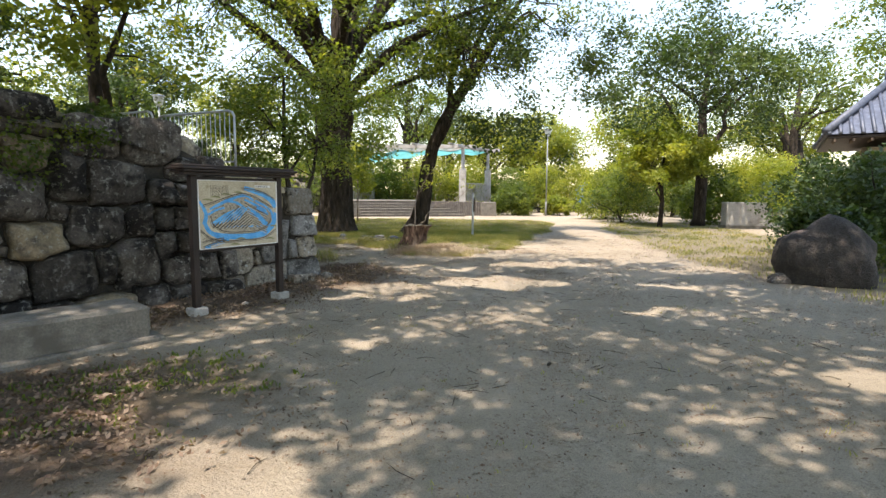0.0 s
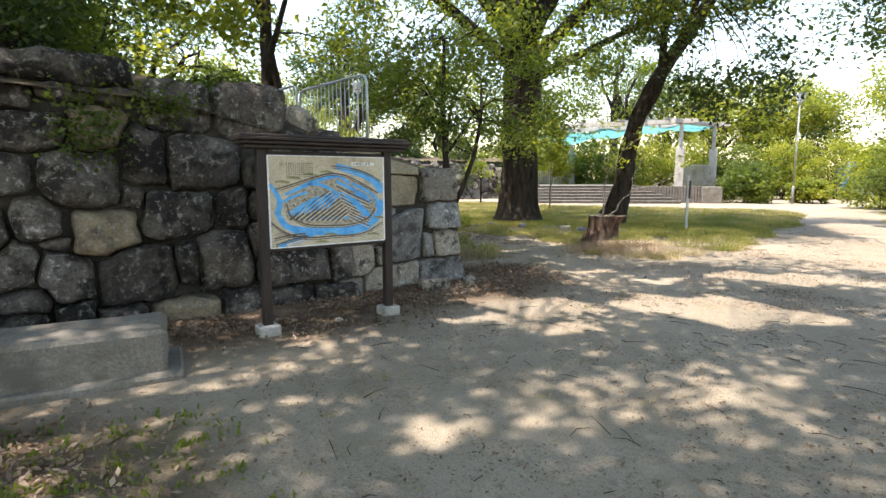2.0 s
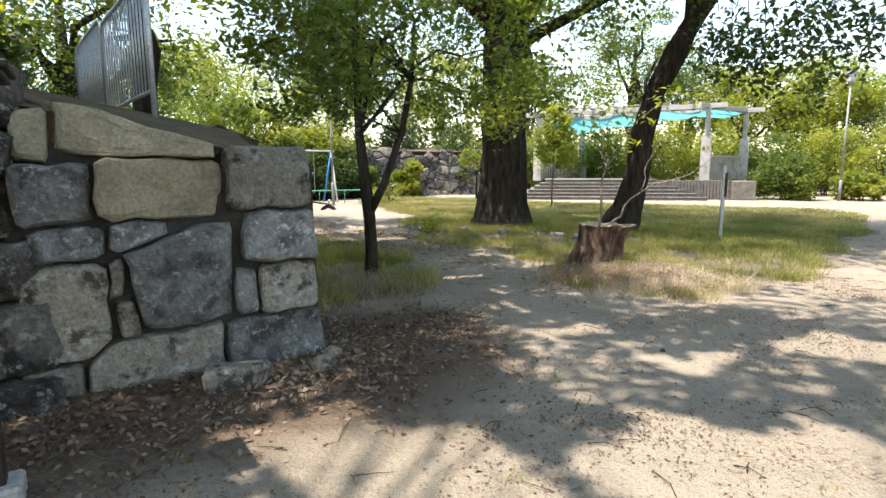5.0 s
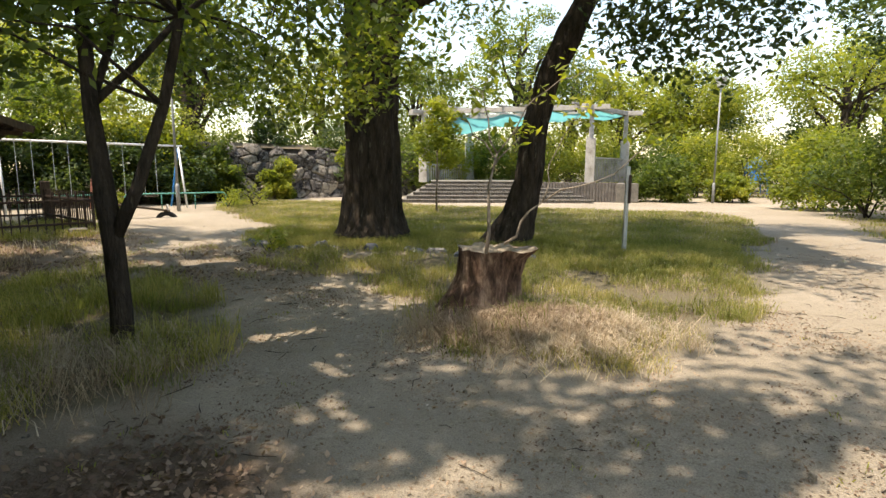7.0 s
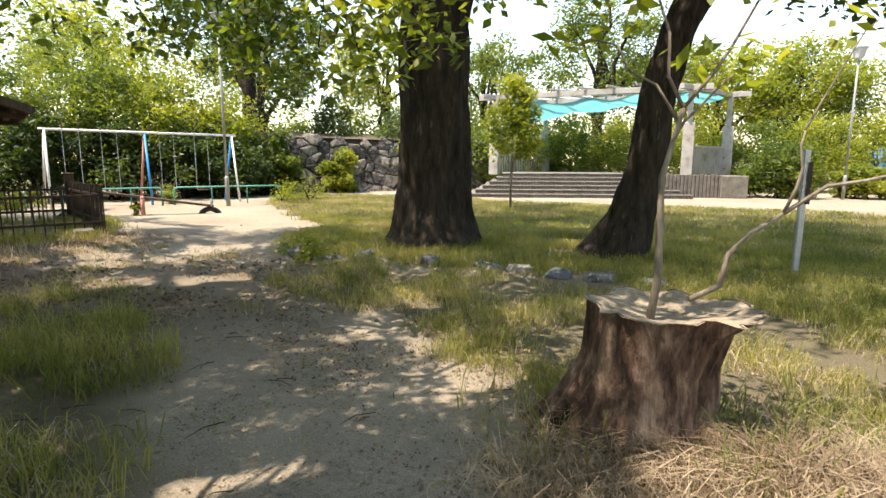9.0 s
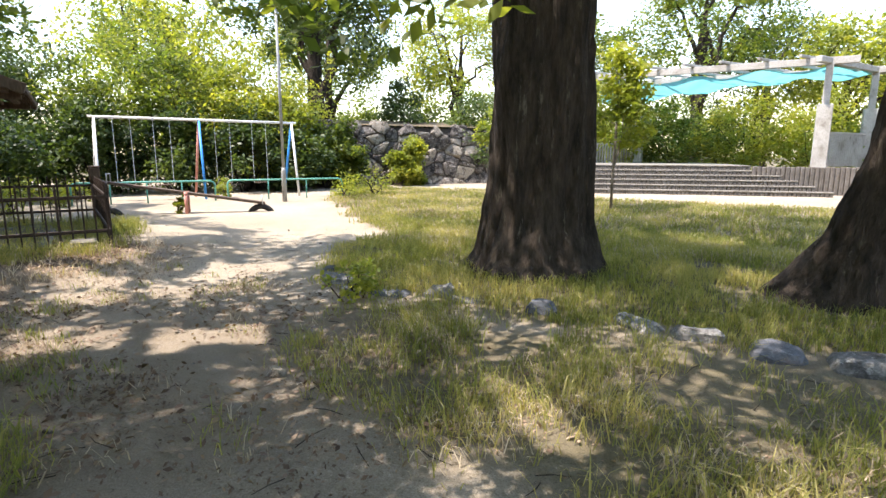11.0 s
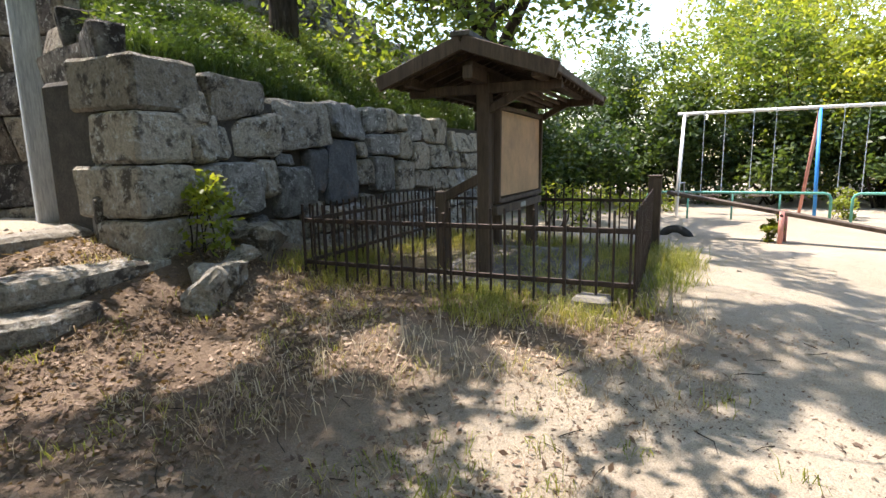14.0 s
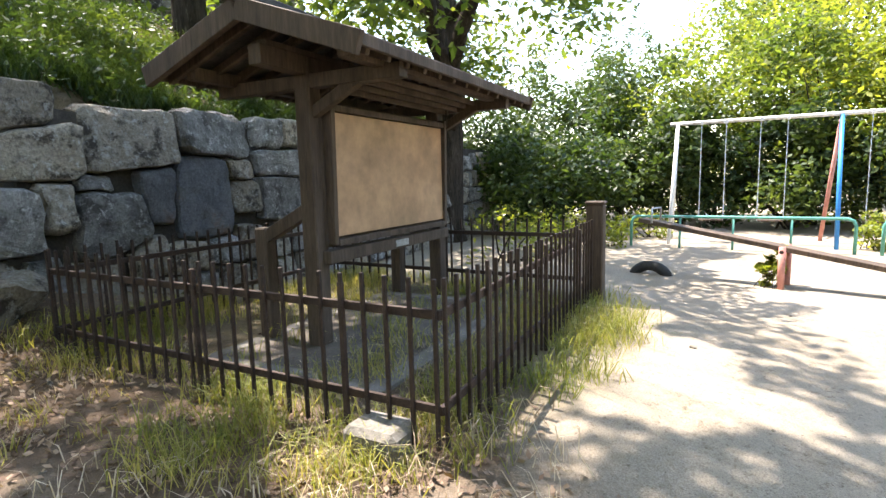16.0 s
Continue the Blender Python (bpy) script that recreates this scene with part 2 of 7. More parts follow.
    bp.inputs["Strength"].default_value, bp.inputs["Distance"].default_value = 0.9, 0.04
    ad = nt.nodes.new("ShaderNodeMath")
    ad.operation = "ADD"
    nt.links.new(n1.outputs["Fac"], ad.inputs[0])
    nt.links.new(n2.outputs["Fac"], ad.inputs[1])
    nt.links.new(ad.outputs[0], bp.inputs["Height"])
    nt.links.new(bp.outputs[0], b.inputs["Normal"])
    return m


GROUND = ground_material()

# ---- mesh helpers ----


def link(name, bm, material, parent=None, label="", smooth=False):
    me = bpy.data.meshes.new(name)
    bm.to_mesh(me)
    bm.free()
    me.materials.append(material)
    if smooth:
        me.polygons.foreach_set("use_smooth", [True] * len(me.polygons))
    ob = new(name, me)
    if parent:
        ob.parent = parent
    if label:
        ob["label"] = label
    return ob


def part(name, bm, material, parent, label="", smooth=False):
    return link(name, bm, material, parent, label, smooth)


def thing(name, m, label, category, group="", kind=""):
    ob = new(name)
    ob.matrix_basis = m
    ob.empty_display_size = 0.2
    return tagged(ob, label, category, group, kind)


def box(sx, sy, sz, at=(0, 0, 0), bevel=0.006, turn=None, bm=None):
    """A bevelled box, its base centre at at."""
    one = bmesh.new()
    bmesh.ops.create_cube(one, size=1.0)
    bmesh.ops.scale(one, vec=(sx, sy, sz), verts=one.verts)
    if bevel:
        bmesh.ops.bevel(one, geom=one.edges[:], offset=min(bevel, sx * 0.3, sy * 0.3, sz * 0.3), segments=1, affect="EDGES")
    bmesh.ops.translate(one, vec=(0, 0, sz / 2), verts=one.verts)
    one.transform(Matrix.Translation(at) @ (turn or Matrix()))
    if bm is None:
        return one
    me = bpy.data.meshes.new("tmp")
    one.to_mesh(me)
    one.free()
    bm.from_mesh(me)
    bpy.data.meshes.remove(me)
    return bm


def beam(a, b, w, h, bm=None, bevel=0.005):
    """A squared bar from a to b, w wide and h deep."""
    a, b = Vector(a), Vector(b)
    q = (b - a).to_track_quat("Z", "Y").to_matrix().to_4x4()
    return box(w, h, (b - a).length, a, bevel, q, bm)


def tube(bm, pts, radii, sides=8, rough=0.0, cap=True, seed=0.0):
    """A round, tapering tube along pts."""
    pts = [Vector(p) for p in pts]
    rings = []
    up = Vector((0.3, 0.9, 0.1)).normalized()
    for i, p in enumerate(pts):
        d = (pts[min(i + 1, len(pts) - 1)] - pts[max(i - 1, 0)]).normalized()
        u = (up - d * up.dot(d)).normalized()
        w = d.cross(u)
        ring = []
        for k in range(sides):
            a = 2 * math.pi * k / sides
            r = radii[i]
            if rough:
                r *= 1 + rough * noise.noise((math.cos(a) * 2.2 + seed, math.sin(a) * 2.2, p.z * 0.8)) + rough * 0.5 * noise.noise((math.cos(a) * 6 + seed, math.sin(a) * 6, p.z * 1.1))
            ring.append(bm.verts.new(p + (u * math.cos(a) + w * math.sin(a)) * r))
        rings.append(ring)
        up = u
    for r0, r1 in zip(rings, rings[1:]):
        for k in range(sides):
            bm.faces.new((r0[k], r0[(k + 1) % sides], r1[(k + 1) % sides], r1[k]))
    if cap:
        bm.faces.new(rings[0][::-1])
        bm.faces.new(rings[-1])
    return bm


def rod(a, b, r, sides=8, bm=None, r2=None):
    return tube(bm or bmesh.new(), [a, b], [r, r2 or r], sides)


def quads_mesh(name, q, material):
    """A mesh of loose quads from an array (n, 4, 3)."""
    n = len(q)
    me = bpy.data.meshes.new(name)
    me.vertices.add(n * 4)
    me.loops.add(n * 4)
    me.polygons.add(n)
    me.vertices.foreach_set("co", np.ascontiguousarray(q, dtype=np.float32).ravel())
    me.loops.foreach_set("vertex_index", np.arange(n * 4, dtype=np.int32))
    me.polygons.foreach_set("loop_start", np.arange(0, n * 4, 4, dtype=np.int32))
    me.update(calc_edges=True)
    me.materials.append(material)
    return me


def leaf_quads(points, size, rng, flat=0.5, narrow=0.5, droop=0.0):
    """Kite-shaped leaves at points, with random lie."""
    n = len(points)
    nor = rng.normal(size=(n, 3))
    nor[:, 2] = np.abs(nor[:, 2]) + flat
    nor /= np.linalg.norm(nor, axis=1)[:, None]
    ax = rng.normal(size=(n, 3))
    ax[:, 2] -= droop
    ax -= nor * (ax * nor).sum(1)[:, None]
    ax /= np.linalg.norm(ax, axis=1)[:, None] + 1e-9
    sd = np.cross(nor, ax)
    s = (size * rng.uniform(0.6, 1.3, n))[:, None]
    return np.stack([points - ax * s * 0.5, points + sd * s * narrow * 0.5 - nor * s * 0.08, points + ax * s * 0.5 - nor * s * 0.1, points - sd * s * narrow * 0.5 + nor * s * 0.05], axis=1)


def cloud(centres, radius, per, rng, squash=0.7):
    """Points gathered round centres."""
    c = np.repeat(np.asarray(centres, dtype=float), per, axis=0)
    r = np.repeat(np.broadcast_to(np.asarray(radius, dtype=float), (len(centres),)), per)
    d = rng.normal(size=c.shape)
    d /= np.linalg.norm(d, axis=1)[:, None]
    d *= (rng.uniform(0, 1, len(c)) ** 0.45)[:, None]
    d[:, 2] *= squash
    return c + d * r[:, None]


def ellipsoid_points(n, centre, radii, rng, low=-0.6, shell=0.5):
    out = []
    while len(out) < n:
        d = rng.normal(size=3)
        d /= np.linalg.norm(d)
        if d[2] < low:
            continue
        d *= rng.uniform(shell, 1.0)
        out.append(np.asarray(centre) + d * np.asarray(radii))
    return np.array(out)


# Canopy gaps cut to place sun patches, given by ground spot: x, y, half-widths.
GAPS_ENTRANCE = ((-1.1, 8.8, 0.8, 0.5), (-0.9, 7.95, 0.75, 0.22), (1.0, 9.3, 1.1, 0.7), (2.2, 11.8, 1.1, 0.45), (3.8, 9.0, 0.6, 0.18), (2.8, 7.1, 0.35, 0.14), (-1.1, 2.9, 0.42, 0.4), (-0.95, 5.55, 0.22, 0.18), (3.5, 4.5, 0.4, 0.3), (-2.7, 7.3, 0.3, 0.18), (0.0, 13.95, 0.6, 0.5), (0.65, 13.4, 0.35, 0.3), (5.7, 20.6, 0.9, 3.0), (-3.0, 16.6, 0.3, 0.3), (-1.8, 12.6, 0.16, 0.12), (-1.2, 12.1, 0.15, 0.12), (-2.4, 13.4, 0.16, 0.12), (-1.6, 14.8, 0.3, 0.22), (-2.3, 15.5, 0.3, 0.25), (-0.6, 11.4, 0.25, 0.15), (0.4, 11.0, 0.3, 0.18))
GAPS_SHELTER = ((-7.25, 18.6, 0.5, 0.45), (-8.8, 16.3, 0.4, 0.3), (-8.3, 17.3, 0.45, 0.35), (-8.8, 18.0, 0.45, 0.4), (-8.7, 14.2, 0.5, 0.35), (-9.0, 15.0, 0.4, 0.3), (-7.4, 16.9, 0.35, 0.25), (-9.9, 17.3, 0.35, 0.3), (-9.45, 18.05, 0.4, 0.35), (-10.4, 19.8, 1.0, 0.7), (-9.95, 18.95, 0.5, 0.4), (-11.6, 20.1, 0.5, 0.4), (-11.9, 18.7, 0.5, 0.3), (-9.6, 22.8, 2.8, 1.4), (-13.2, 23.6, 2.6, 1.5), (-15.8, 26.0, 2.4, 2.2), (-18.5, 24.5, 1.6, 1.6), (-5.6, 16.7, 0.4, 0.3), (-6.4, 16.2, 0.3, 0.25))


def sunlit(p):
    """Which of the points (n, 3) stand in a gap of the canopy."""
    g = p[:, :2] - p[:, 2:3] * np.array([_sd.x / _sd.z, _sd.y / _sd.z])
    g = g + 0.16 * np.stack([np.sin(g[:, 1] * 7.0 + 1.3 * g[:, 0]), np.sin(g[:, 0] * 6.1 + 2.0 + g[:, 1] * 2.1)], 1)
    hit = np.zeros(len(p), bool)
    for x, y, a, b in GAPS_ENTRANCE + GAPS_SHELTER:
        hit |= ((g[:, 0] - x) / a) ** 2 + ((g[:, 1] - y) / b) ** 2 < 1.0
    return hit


def limb_path(a, b, rng, steps=6, sag=0.15):
    a, b = np.asarray(a, float), np.asarray(b, float)
    L = np.linalg.norm(b - a)
    pts = [a + (b - a) * t + np.array([0, 0, sag * L * math.sin(math.pi * t)]) + (rng.normal(size=3) * 0.035 * L if 0 < t < 1 else 0) for t in np.linspace(0, 1, steps)]
    return pts


def tree(name, at, trunk, radii, crown, label, leaf=LEAF, bark=BARK, clusters=60, per=150, leaf_size=0.16, cluster_r=0.9, limbs=7, fork=0.6, sides=14, seed=1, extra=(), rough=0.12, shell=0.5, low=-0.6, narrow=0.5, category="tree", group="", stems=(), hang=()):
    """A tree: trunk polyline with radii, limbs to the crown's ellipsoid (centre, radii), leaves in clusters."""
    rng = np.random.default_rng(seed)
    ob = thing(name, pose(*at), label, category, group)
    bm = bmesh.new()
    if sides >= 20:
        ks = np.linspace(0, len(trunk) - 1, 70)
        fine_p = [Vector(trunk[int(k)]).lerp(Vector(trunk[min(int(k) + 1, len(trunk) - 1)]), k - int(k)) for k in ks]
        tube(bm, fine_p, list(np.interp(ks, range(len(radii)), radii)), sides * 3, rough, seed=seed)
        bm.normal_update()
        for v in bm.verts:
            a = math.atan2(v.co.y, v.co.x)
            q = Vector((math.cos(a) * 5.5, math.sin(a) * 5.5, v.co.z * 1.3))
            v.co += v.normal * (0.035 * (0.5 - 2.2 * abs(noise.noise(q))) + 0.014 * noise.noise(q * 3.0))
    else:
        tube(bm, trunk, radii, sides, rough, seed=seed)
    part("trunk", bm, bark, ob, smooth=True)
    c = ellipsoid_points(clusters, crown[0], crown[1], rng, low, shell)
    if len(extra):
        c = np.vstack([c, np.asarray(extra, float)])
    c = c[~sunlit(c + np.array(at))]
    T = np.array([tuple(p) for p in trunk], float)
    k = max(1, int(len(T) * fork))
    ends = ellipsoid_points(limbs, crown[0], np.asarray(crown[1]) * 0.7, rng, -0.2, 0.75)
    nodes = [T[-1]]
    noder = [radii[-1]]
    for e in ends:
        i = rng.integers(k, len(T))
        r0 = radii[i] * 0.6
        p = limb_path(T[i], e, rng, 7)
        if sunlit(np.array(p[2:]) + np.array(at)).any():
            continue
        part("limb", tube(bmesh.new(), p, list(np.linspace(r0, r0 * 0.18, 7)), 6), bark, ob, smooth=True)
        nodes += p[2:]
        noder += list(np.linspace(r0, r0 * 0.25, 7))[2:]
    for s_pts, s_r in stems:
        part("limb", tube(bmesh.new(), s_pts, s_r, 8), bark, ob, smooth=True)
        nodes += [np.array(p, float) for p in s_pts[1:]]
        noder += s_r[1:]
    bl = bmesh.new()
    N = np.array(nodes)
    for q in c:
        j = int(np.argmin(((N - q) ** 2).sum(1)))
        r0 = min(noder[j] * 0.5, 0.026)
        tube(bl, limb_path(N[j], q, rng, 4, 0.08), [r0, r0 * 0.7, r0 * 0.45, 0.006], 4, cap=False)
    tagged(part("branchwork", bl, bark, ob, smooth=True), kind="stuff")
    pts = cloud(c, cluster_r * rng.uniform(0.6, 1.25, len(c)), per, rng)
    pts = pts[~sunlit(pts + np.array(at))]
    q = leaf_quads(pts, leaf_size, rng, narrow=narrow)
    if len(hang):
        q = np.concatenate([q, leaf_quads(cloud(hang, 0.42, 34, rng, 0.6), 0.15, rng, narrow=0.5, droop=1.2)])
    cr = new("crown", quads_mesh("crown", q, leaf))
    cr.parent = ob
    return ob


def shrub(name, at, radii, label, leaf=LEAF, clusters=30, per=120, leaf_size=0.12, cluster_r=0.5, seed=1, category="shrub", group="", stems=6, shoots=0):
    """A shrub: several stems from the ground and a leafy uneven dome."""
    rng = np.random.default_rng(seed)
    ob = thing(name, pose(*at), label, category, group)
    c = ellipsoid_points(clusters, (0, 0, radii[2] * 0.46), (radii[0], radii[1], radii[2] * 0.55), rng, -0.85, 0.4)
    c[:, 2] = np.maximum(c[:, 2], cluster_r * 0.45)
    rr = cluster_r * rng.uniform(0.6, 1.3, len(c))
    sc, sr = [], []
    for k in range(shoots):
        x, y, t = rng.normal() * radii[0] * 0.5, rng.normal() * radii[1] * 0.5, rng.uniform(0.6, 1.7)
        sc += [(x + rng.normal() * 0.08, y, radii[2] * 0.92 + t * f) for f in (0.0, 0.2, 0.4, 0.6, 0.8, 1.0)]
        sr += [0.5, 0.42, 0.36, 0.3, 0.22, 0.14]
    for e in c[:: max(1, len(c) // stems)]:
        part("stem", tube(bmesh.new(), limb_path((rng.normal() * 0.12, rng.normal() * 0.12, -0.05), e, rng, 5, 0.1), [k * min(1.0, radii[0] / 1.2) for k in (0.035, 0.03, 0.024, 0.016, 0.006)], 5), BARK, ob, smooth=True)
    q = leaf_quads(cloud(c, rr, per, rng, 0.8), leaf_size, rng)
    if shoots:
        q = np.concatenate([q, leaf_quads(cloud(sc, sr, 20, rng, 0.9), leaf_size, rng, narrow=0.3)])
    cr = new("crown", quads_mesh("crown", q, leaf))
    cr.parent = ob
    return ob

# ---- ground and structure ----
D, NRM = Vector((-0.875, 0.485, 0)), Vector((0.485, 0.875, 0))
KP = Vector((-10.5, 14.05, 0))


def smooth(a, b, x):
    t = min(1.0, max(0.0, (x - a) / (b - a)))
    return t * t * (3 - 2 * t)


def gh(x, y):
    """Height of the ground."""
    z = 0.07 * math.exp(-((((x + 2.6) / 3.4) ** 2 + ((y - 20.6) / 2.3) ** 2) ** 2))
    z += 0.16 * (1 - smooth(2.4, 4.2, math.hypot(x + 11.6, y - 17.6)))
    e = Vector((x, y, 0)) - Vector((-11.3, 12.9, 0))
    along = e.dot(Vector((-0.6, -0.8, 0)))
    r = math.hypot(min(0.0, along) if along < 0 else 0.0, e.dot(Vector((0.8, -0.6, 0))) * 0.8)
    z += 0.72 * (1 - smooth(0.5, 3.1, r)) * (1 - smooth(5, 9, along))
    z += 0.09 * math.exp(-(((x - 0.1) / 0.7) ** 2 + ((y - 13.75) / 0.5) ** 2))
    z += 0.016 * noise.noise((x * 0.6, y * 0.6, 0)) + 0.006 * noise.noise((x * 2.5, y * 2.5, 3))
    return z


def seg_dist(x, y, pts):
    best = 1e9
    for (ax, ay), (bx, by) in zip(pts, pts[1:]):
        dx, dy = bx - ax, by - ay
        t = min(1, max(0, ((x - ax) * dx + (y - ay) * dy) / (dx * dx + dy * dy)))
        best = min(best, math.hypot(x - ax - t * dx, y - ay - t * dy))
    return best


def inside(x, y, poly):
    c = False
    for (ax, ay), (bx, by) in zip(poly, poly[1:] + poly[:1]):
        if (ay > y) != (by > y) and x < (bx - ax) * (y - ay) / (by - ay) + ax:
            c = not c
    return c


LAWN = [(-10.8, 25.2), (-8.7, 23.3), (-7.4, 22.3), (-6.9, 19.8), (-6.0, 18.55), (-5.0, 18.3), (-1.2, 18.1), (1.3, 16.4), (3.2, 19.6), (4.4, 22.5), (5.6, 28.0), (5.0, 30.5), (-5, 31.5), (-9, 34), (-16, 33), (-13.5, 28.5)]
TUFTY = [(-4.2, 16.4), (-1.4, 14.9), (-0.9, 13.0), (0.5, 13.1), (1.5, 14.6), (2.6, 16.8), (3.3, 19.6), (1.3, 18.5), (-1.2, 18.1), (-4.6, 18.2), (-5.2, 17.2)]
LEFTGRASS = [(-2.9, 11.0), (-2.75, 13.0), (-4.0, 14.6), (-6.0, 15.8), (-8.5, 13.5), (-6.5, 11.5)]
RIGHTGRASS = [(5.7, 13.4), (6.9, 22.5), (8.6, 29.5), (13, 29), (13, 12), (9, 9), (6.4, 7.6)]
FENCEGRASS = [(-10.9, 15.0), (-9.9, 16.3), (-8.75, 18.0), (-8.85, 18.6), (-12.2, 20.5), (-14.8, 17.2), (-11.3, 15.2)]
CORNERGRASS = [(-3.4, 3.5), (-1.6, 3.2), (-1.2, 4.6), (-2.4, 5.2), (-3.3, 4.7)]
NEARGRASS = [(-7.6, 15.2), (-4.2, 14.9), (-2.4, 15.6), (-1.9, 17.2), (-3.6, 17.6), (-7.2, 17.0)]
ZONES = [(LAWN, 1.0), (TUFTY, 0.62), (LEFTGRASS, 0.8), (RIGHTGRASS, 0.5), (FENCEGRASS, 0.75), (CORNERGRASS, 0.55), (NEARGRASS, 0.12)]


def warp(x, y):
    return x + 0.45 * noise.noise((x * 0.9, y * 0.9, 11)) + 0.18 * noise.noise((x * 3.1, y * 3.1, 12)), y + 0.45 * noise.noise((x * 0.9, y * 0.9, 21)) + 0.18 * noise.noise((x * 3.1, y * 3.1, 22))


def grassiness(x, y):
    far = math.hypot(x, y - 20) > 34
    x, y = warp(x, y)
    g = 0.0
    for poly, v in ZONES:
        if inside(x, y, poly):
            g = max(g, v * min(1.0, seg_dist(x, y, poly + poly[:1]) / 0.5 + 0.25))
    if far:
        g = 0.8
    return g


def litter_amount(x, y):
    x, y = warp(x, y)
    a = 1 - smooth(0.5, 1.9, seg_dist(x, y, [(-5.6, 5.0), (-2.2, 10.2)]))
    b = max(1 - smooth(0.8, 3.4, math.hypot((x + 9.8) * 0.8, y - 14.6)), 0.75 * (1 - smooth(0.3, 1.5, seg_dist(x, y, [(-10.6, 15.6), (-9.2, 17.9)]))))
    c = 0.3 * (1 - smooth(1.0, 3.5, math.hypot(x + 5.5, y - 16.2)))
    d = 0.85 * (1 - smooth(0.6, 2.0, math.hypot((x + 3.2) * 0.8, y - 3.4)))
    return max(a, b, c, d)


def make_ground():
    ax = np.concatenate([np.linspace(-400, -40, 10), np.arange(-32, -17, 1.2), np.arange(-16, 9, 0.22), np.arange(9.5, 32, 1.2), np.linspace(40, 400, 10)])
    ay = np.concatenate([np.linspace(-300, -20, 9), np.arange(-12, 1.5, 1.2), np.arange(2, 26, 0.22), np.arange(26.8, 60, 1.2), np.linspace(70, 500, 10)])
    verts, cols = [], []
    for y in ay:
        for x in ax:
            verts.append((x, y, gh(x, y)))
            cols += [grassiness(x, y), litter_amount(x, y), 0, 1]
    nx = len(ax)
    faces = [(j * nx + i, j * nx + i + 1, (j + 1) * nx + i + 1, (j + 1) * nx + i) for j in range(len(ay) - 1) for i in range(nx - 1)]
    me = bpy.data.meshes.new("ground")
    me.from_pydata(verts, [], faces)
    at = me.color_attributes.new("zone", "FLOAT_COLOR", "POINT")
    at.data.foreach_set("color", cols)
    me.polygons.foreach_set("use_smooth", [True] * len(faces))
    me.materials.append(GROUND)
    return tagged(new("ground", me), "sandy bare park ground with grassy and littered patches", "ground", kind="structure")


make_ground()


def clip_poly(poly, m, nrm):
    out = []
    for a, b in zip(poly, poly[1:] + poly[:1]):
        da, db = (a[0] - m[0]) * nrm[0] + (a[1] - m[1]) * nrm[1], (b[0] - m[0]) * nrm[0] + (b[1] - m[1]) * nrm[1]
        if da <= 0:
            out.append(a)
        if (da < 0 < db) or (db < 0 < da):
            t = da / (da - db)
            out.append((a[0] + (b[0] - a[0]) * t, a[1] + (b[1] - a[1]) * t))
    return out


def known_cells(stones, L, base, top, cw, ch, rng, sharp):
    """Outlines of stones of known place and size (along, height, width, height of face); smaller ones fill what is left between them."""
    S = [tuple(k) for k in stones]
    z = base(L / 2) + ch * 0.3
    while z < 4:
        x = cw * rng.uniform(0.2, 0.5)
        while x < L - 0.08:
            if base(x) - 0.1 < z < top(x) - ch * 0.35 and all(abs(x - a) > w / 2 + cw * 0.22 or abs(z - b) > h / 2 + ch * 0.22 for a, b, w, h in S):
                S.append((x + rng.uniform(-0.05, 0.05), z + rng.uniform(-0.04, 0.04), cw * rng.uniform(0.7, 1.3), ch * rng.uniform(0.8, 1.2)))
            x += cw * 0.3
        z += ch * 0.5
    cells = []
    for i, (a, b, w, h) in enumerate(S):
        x0, x1 = max(0.0, a - w * 0.62), min(L, a + w * 0.62)
        if x1 - x0 < 0.05:
            continue
        poly = [(x0, b - h * 0.62), (x1, b - h * 0.62), (x1, b + h * 0.62), (x0, b + h * 0.62)]
        for j, (a2, b2, w2, h2) in enumerate(S):
            dx, dz = a2 - a, b2 - b
            if i == j or abs(dx) > w + w2 or abs(dz) > h + h2:
                continue
            ta = min(w / 2 / max(abs(dx), 1e-4), h / 2 / max(abs(dz), 1e-4))
            tb = min(w2 / 2 / max(abs(dx), 1e-4), h2 / 2 / max(abs(dz), 1e-4))
            t_ = ta / (ta + tb)
            U, V = abs(dx) / (w + w2), abs(dz) / (h + h2)
            poly = clip_poly(poly, (a + dx * t_, b + dz * t_), (math.copysign(U ** sharp, dx) / (w + w2), math.copysign(V ** sharp, dz) / (h + h2)))
            if len(poly) < 3:
                break
        if len(poly) > 2:
            cells.append((i, poly))
    return cells


def wavy(poly, amount, seed, step=0.09):
    """The outline with its long edges broken up and made uneven."""
    out = []
    for a, b in zip(poly, poly[1:] + poly[:1]):
        d = math.hypot(b[0] - a[0], b[1] - a[1])
        m = max(1, min(5, int(d / step)))
        for k in range(m):
            x, z = a[0] + (b[0] - a[0]) * k / m, a[1] + (b[1] - a[1]) * k / m
            out.append((x + amount * noise.noise((x * 6, z * 6, seed)), z + amount * noise.noise((x * 6, z * 6, seed + 9))))
    return out


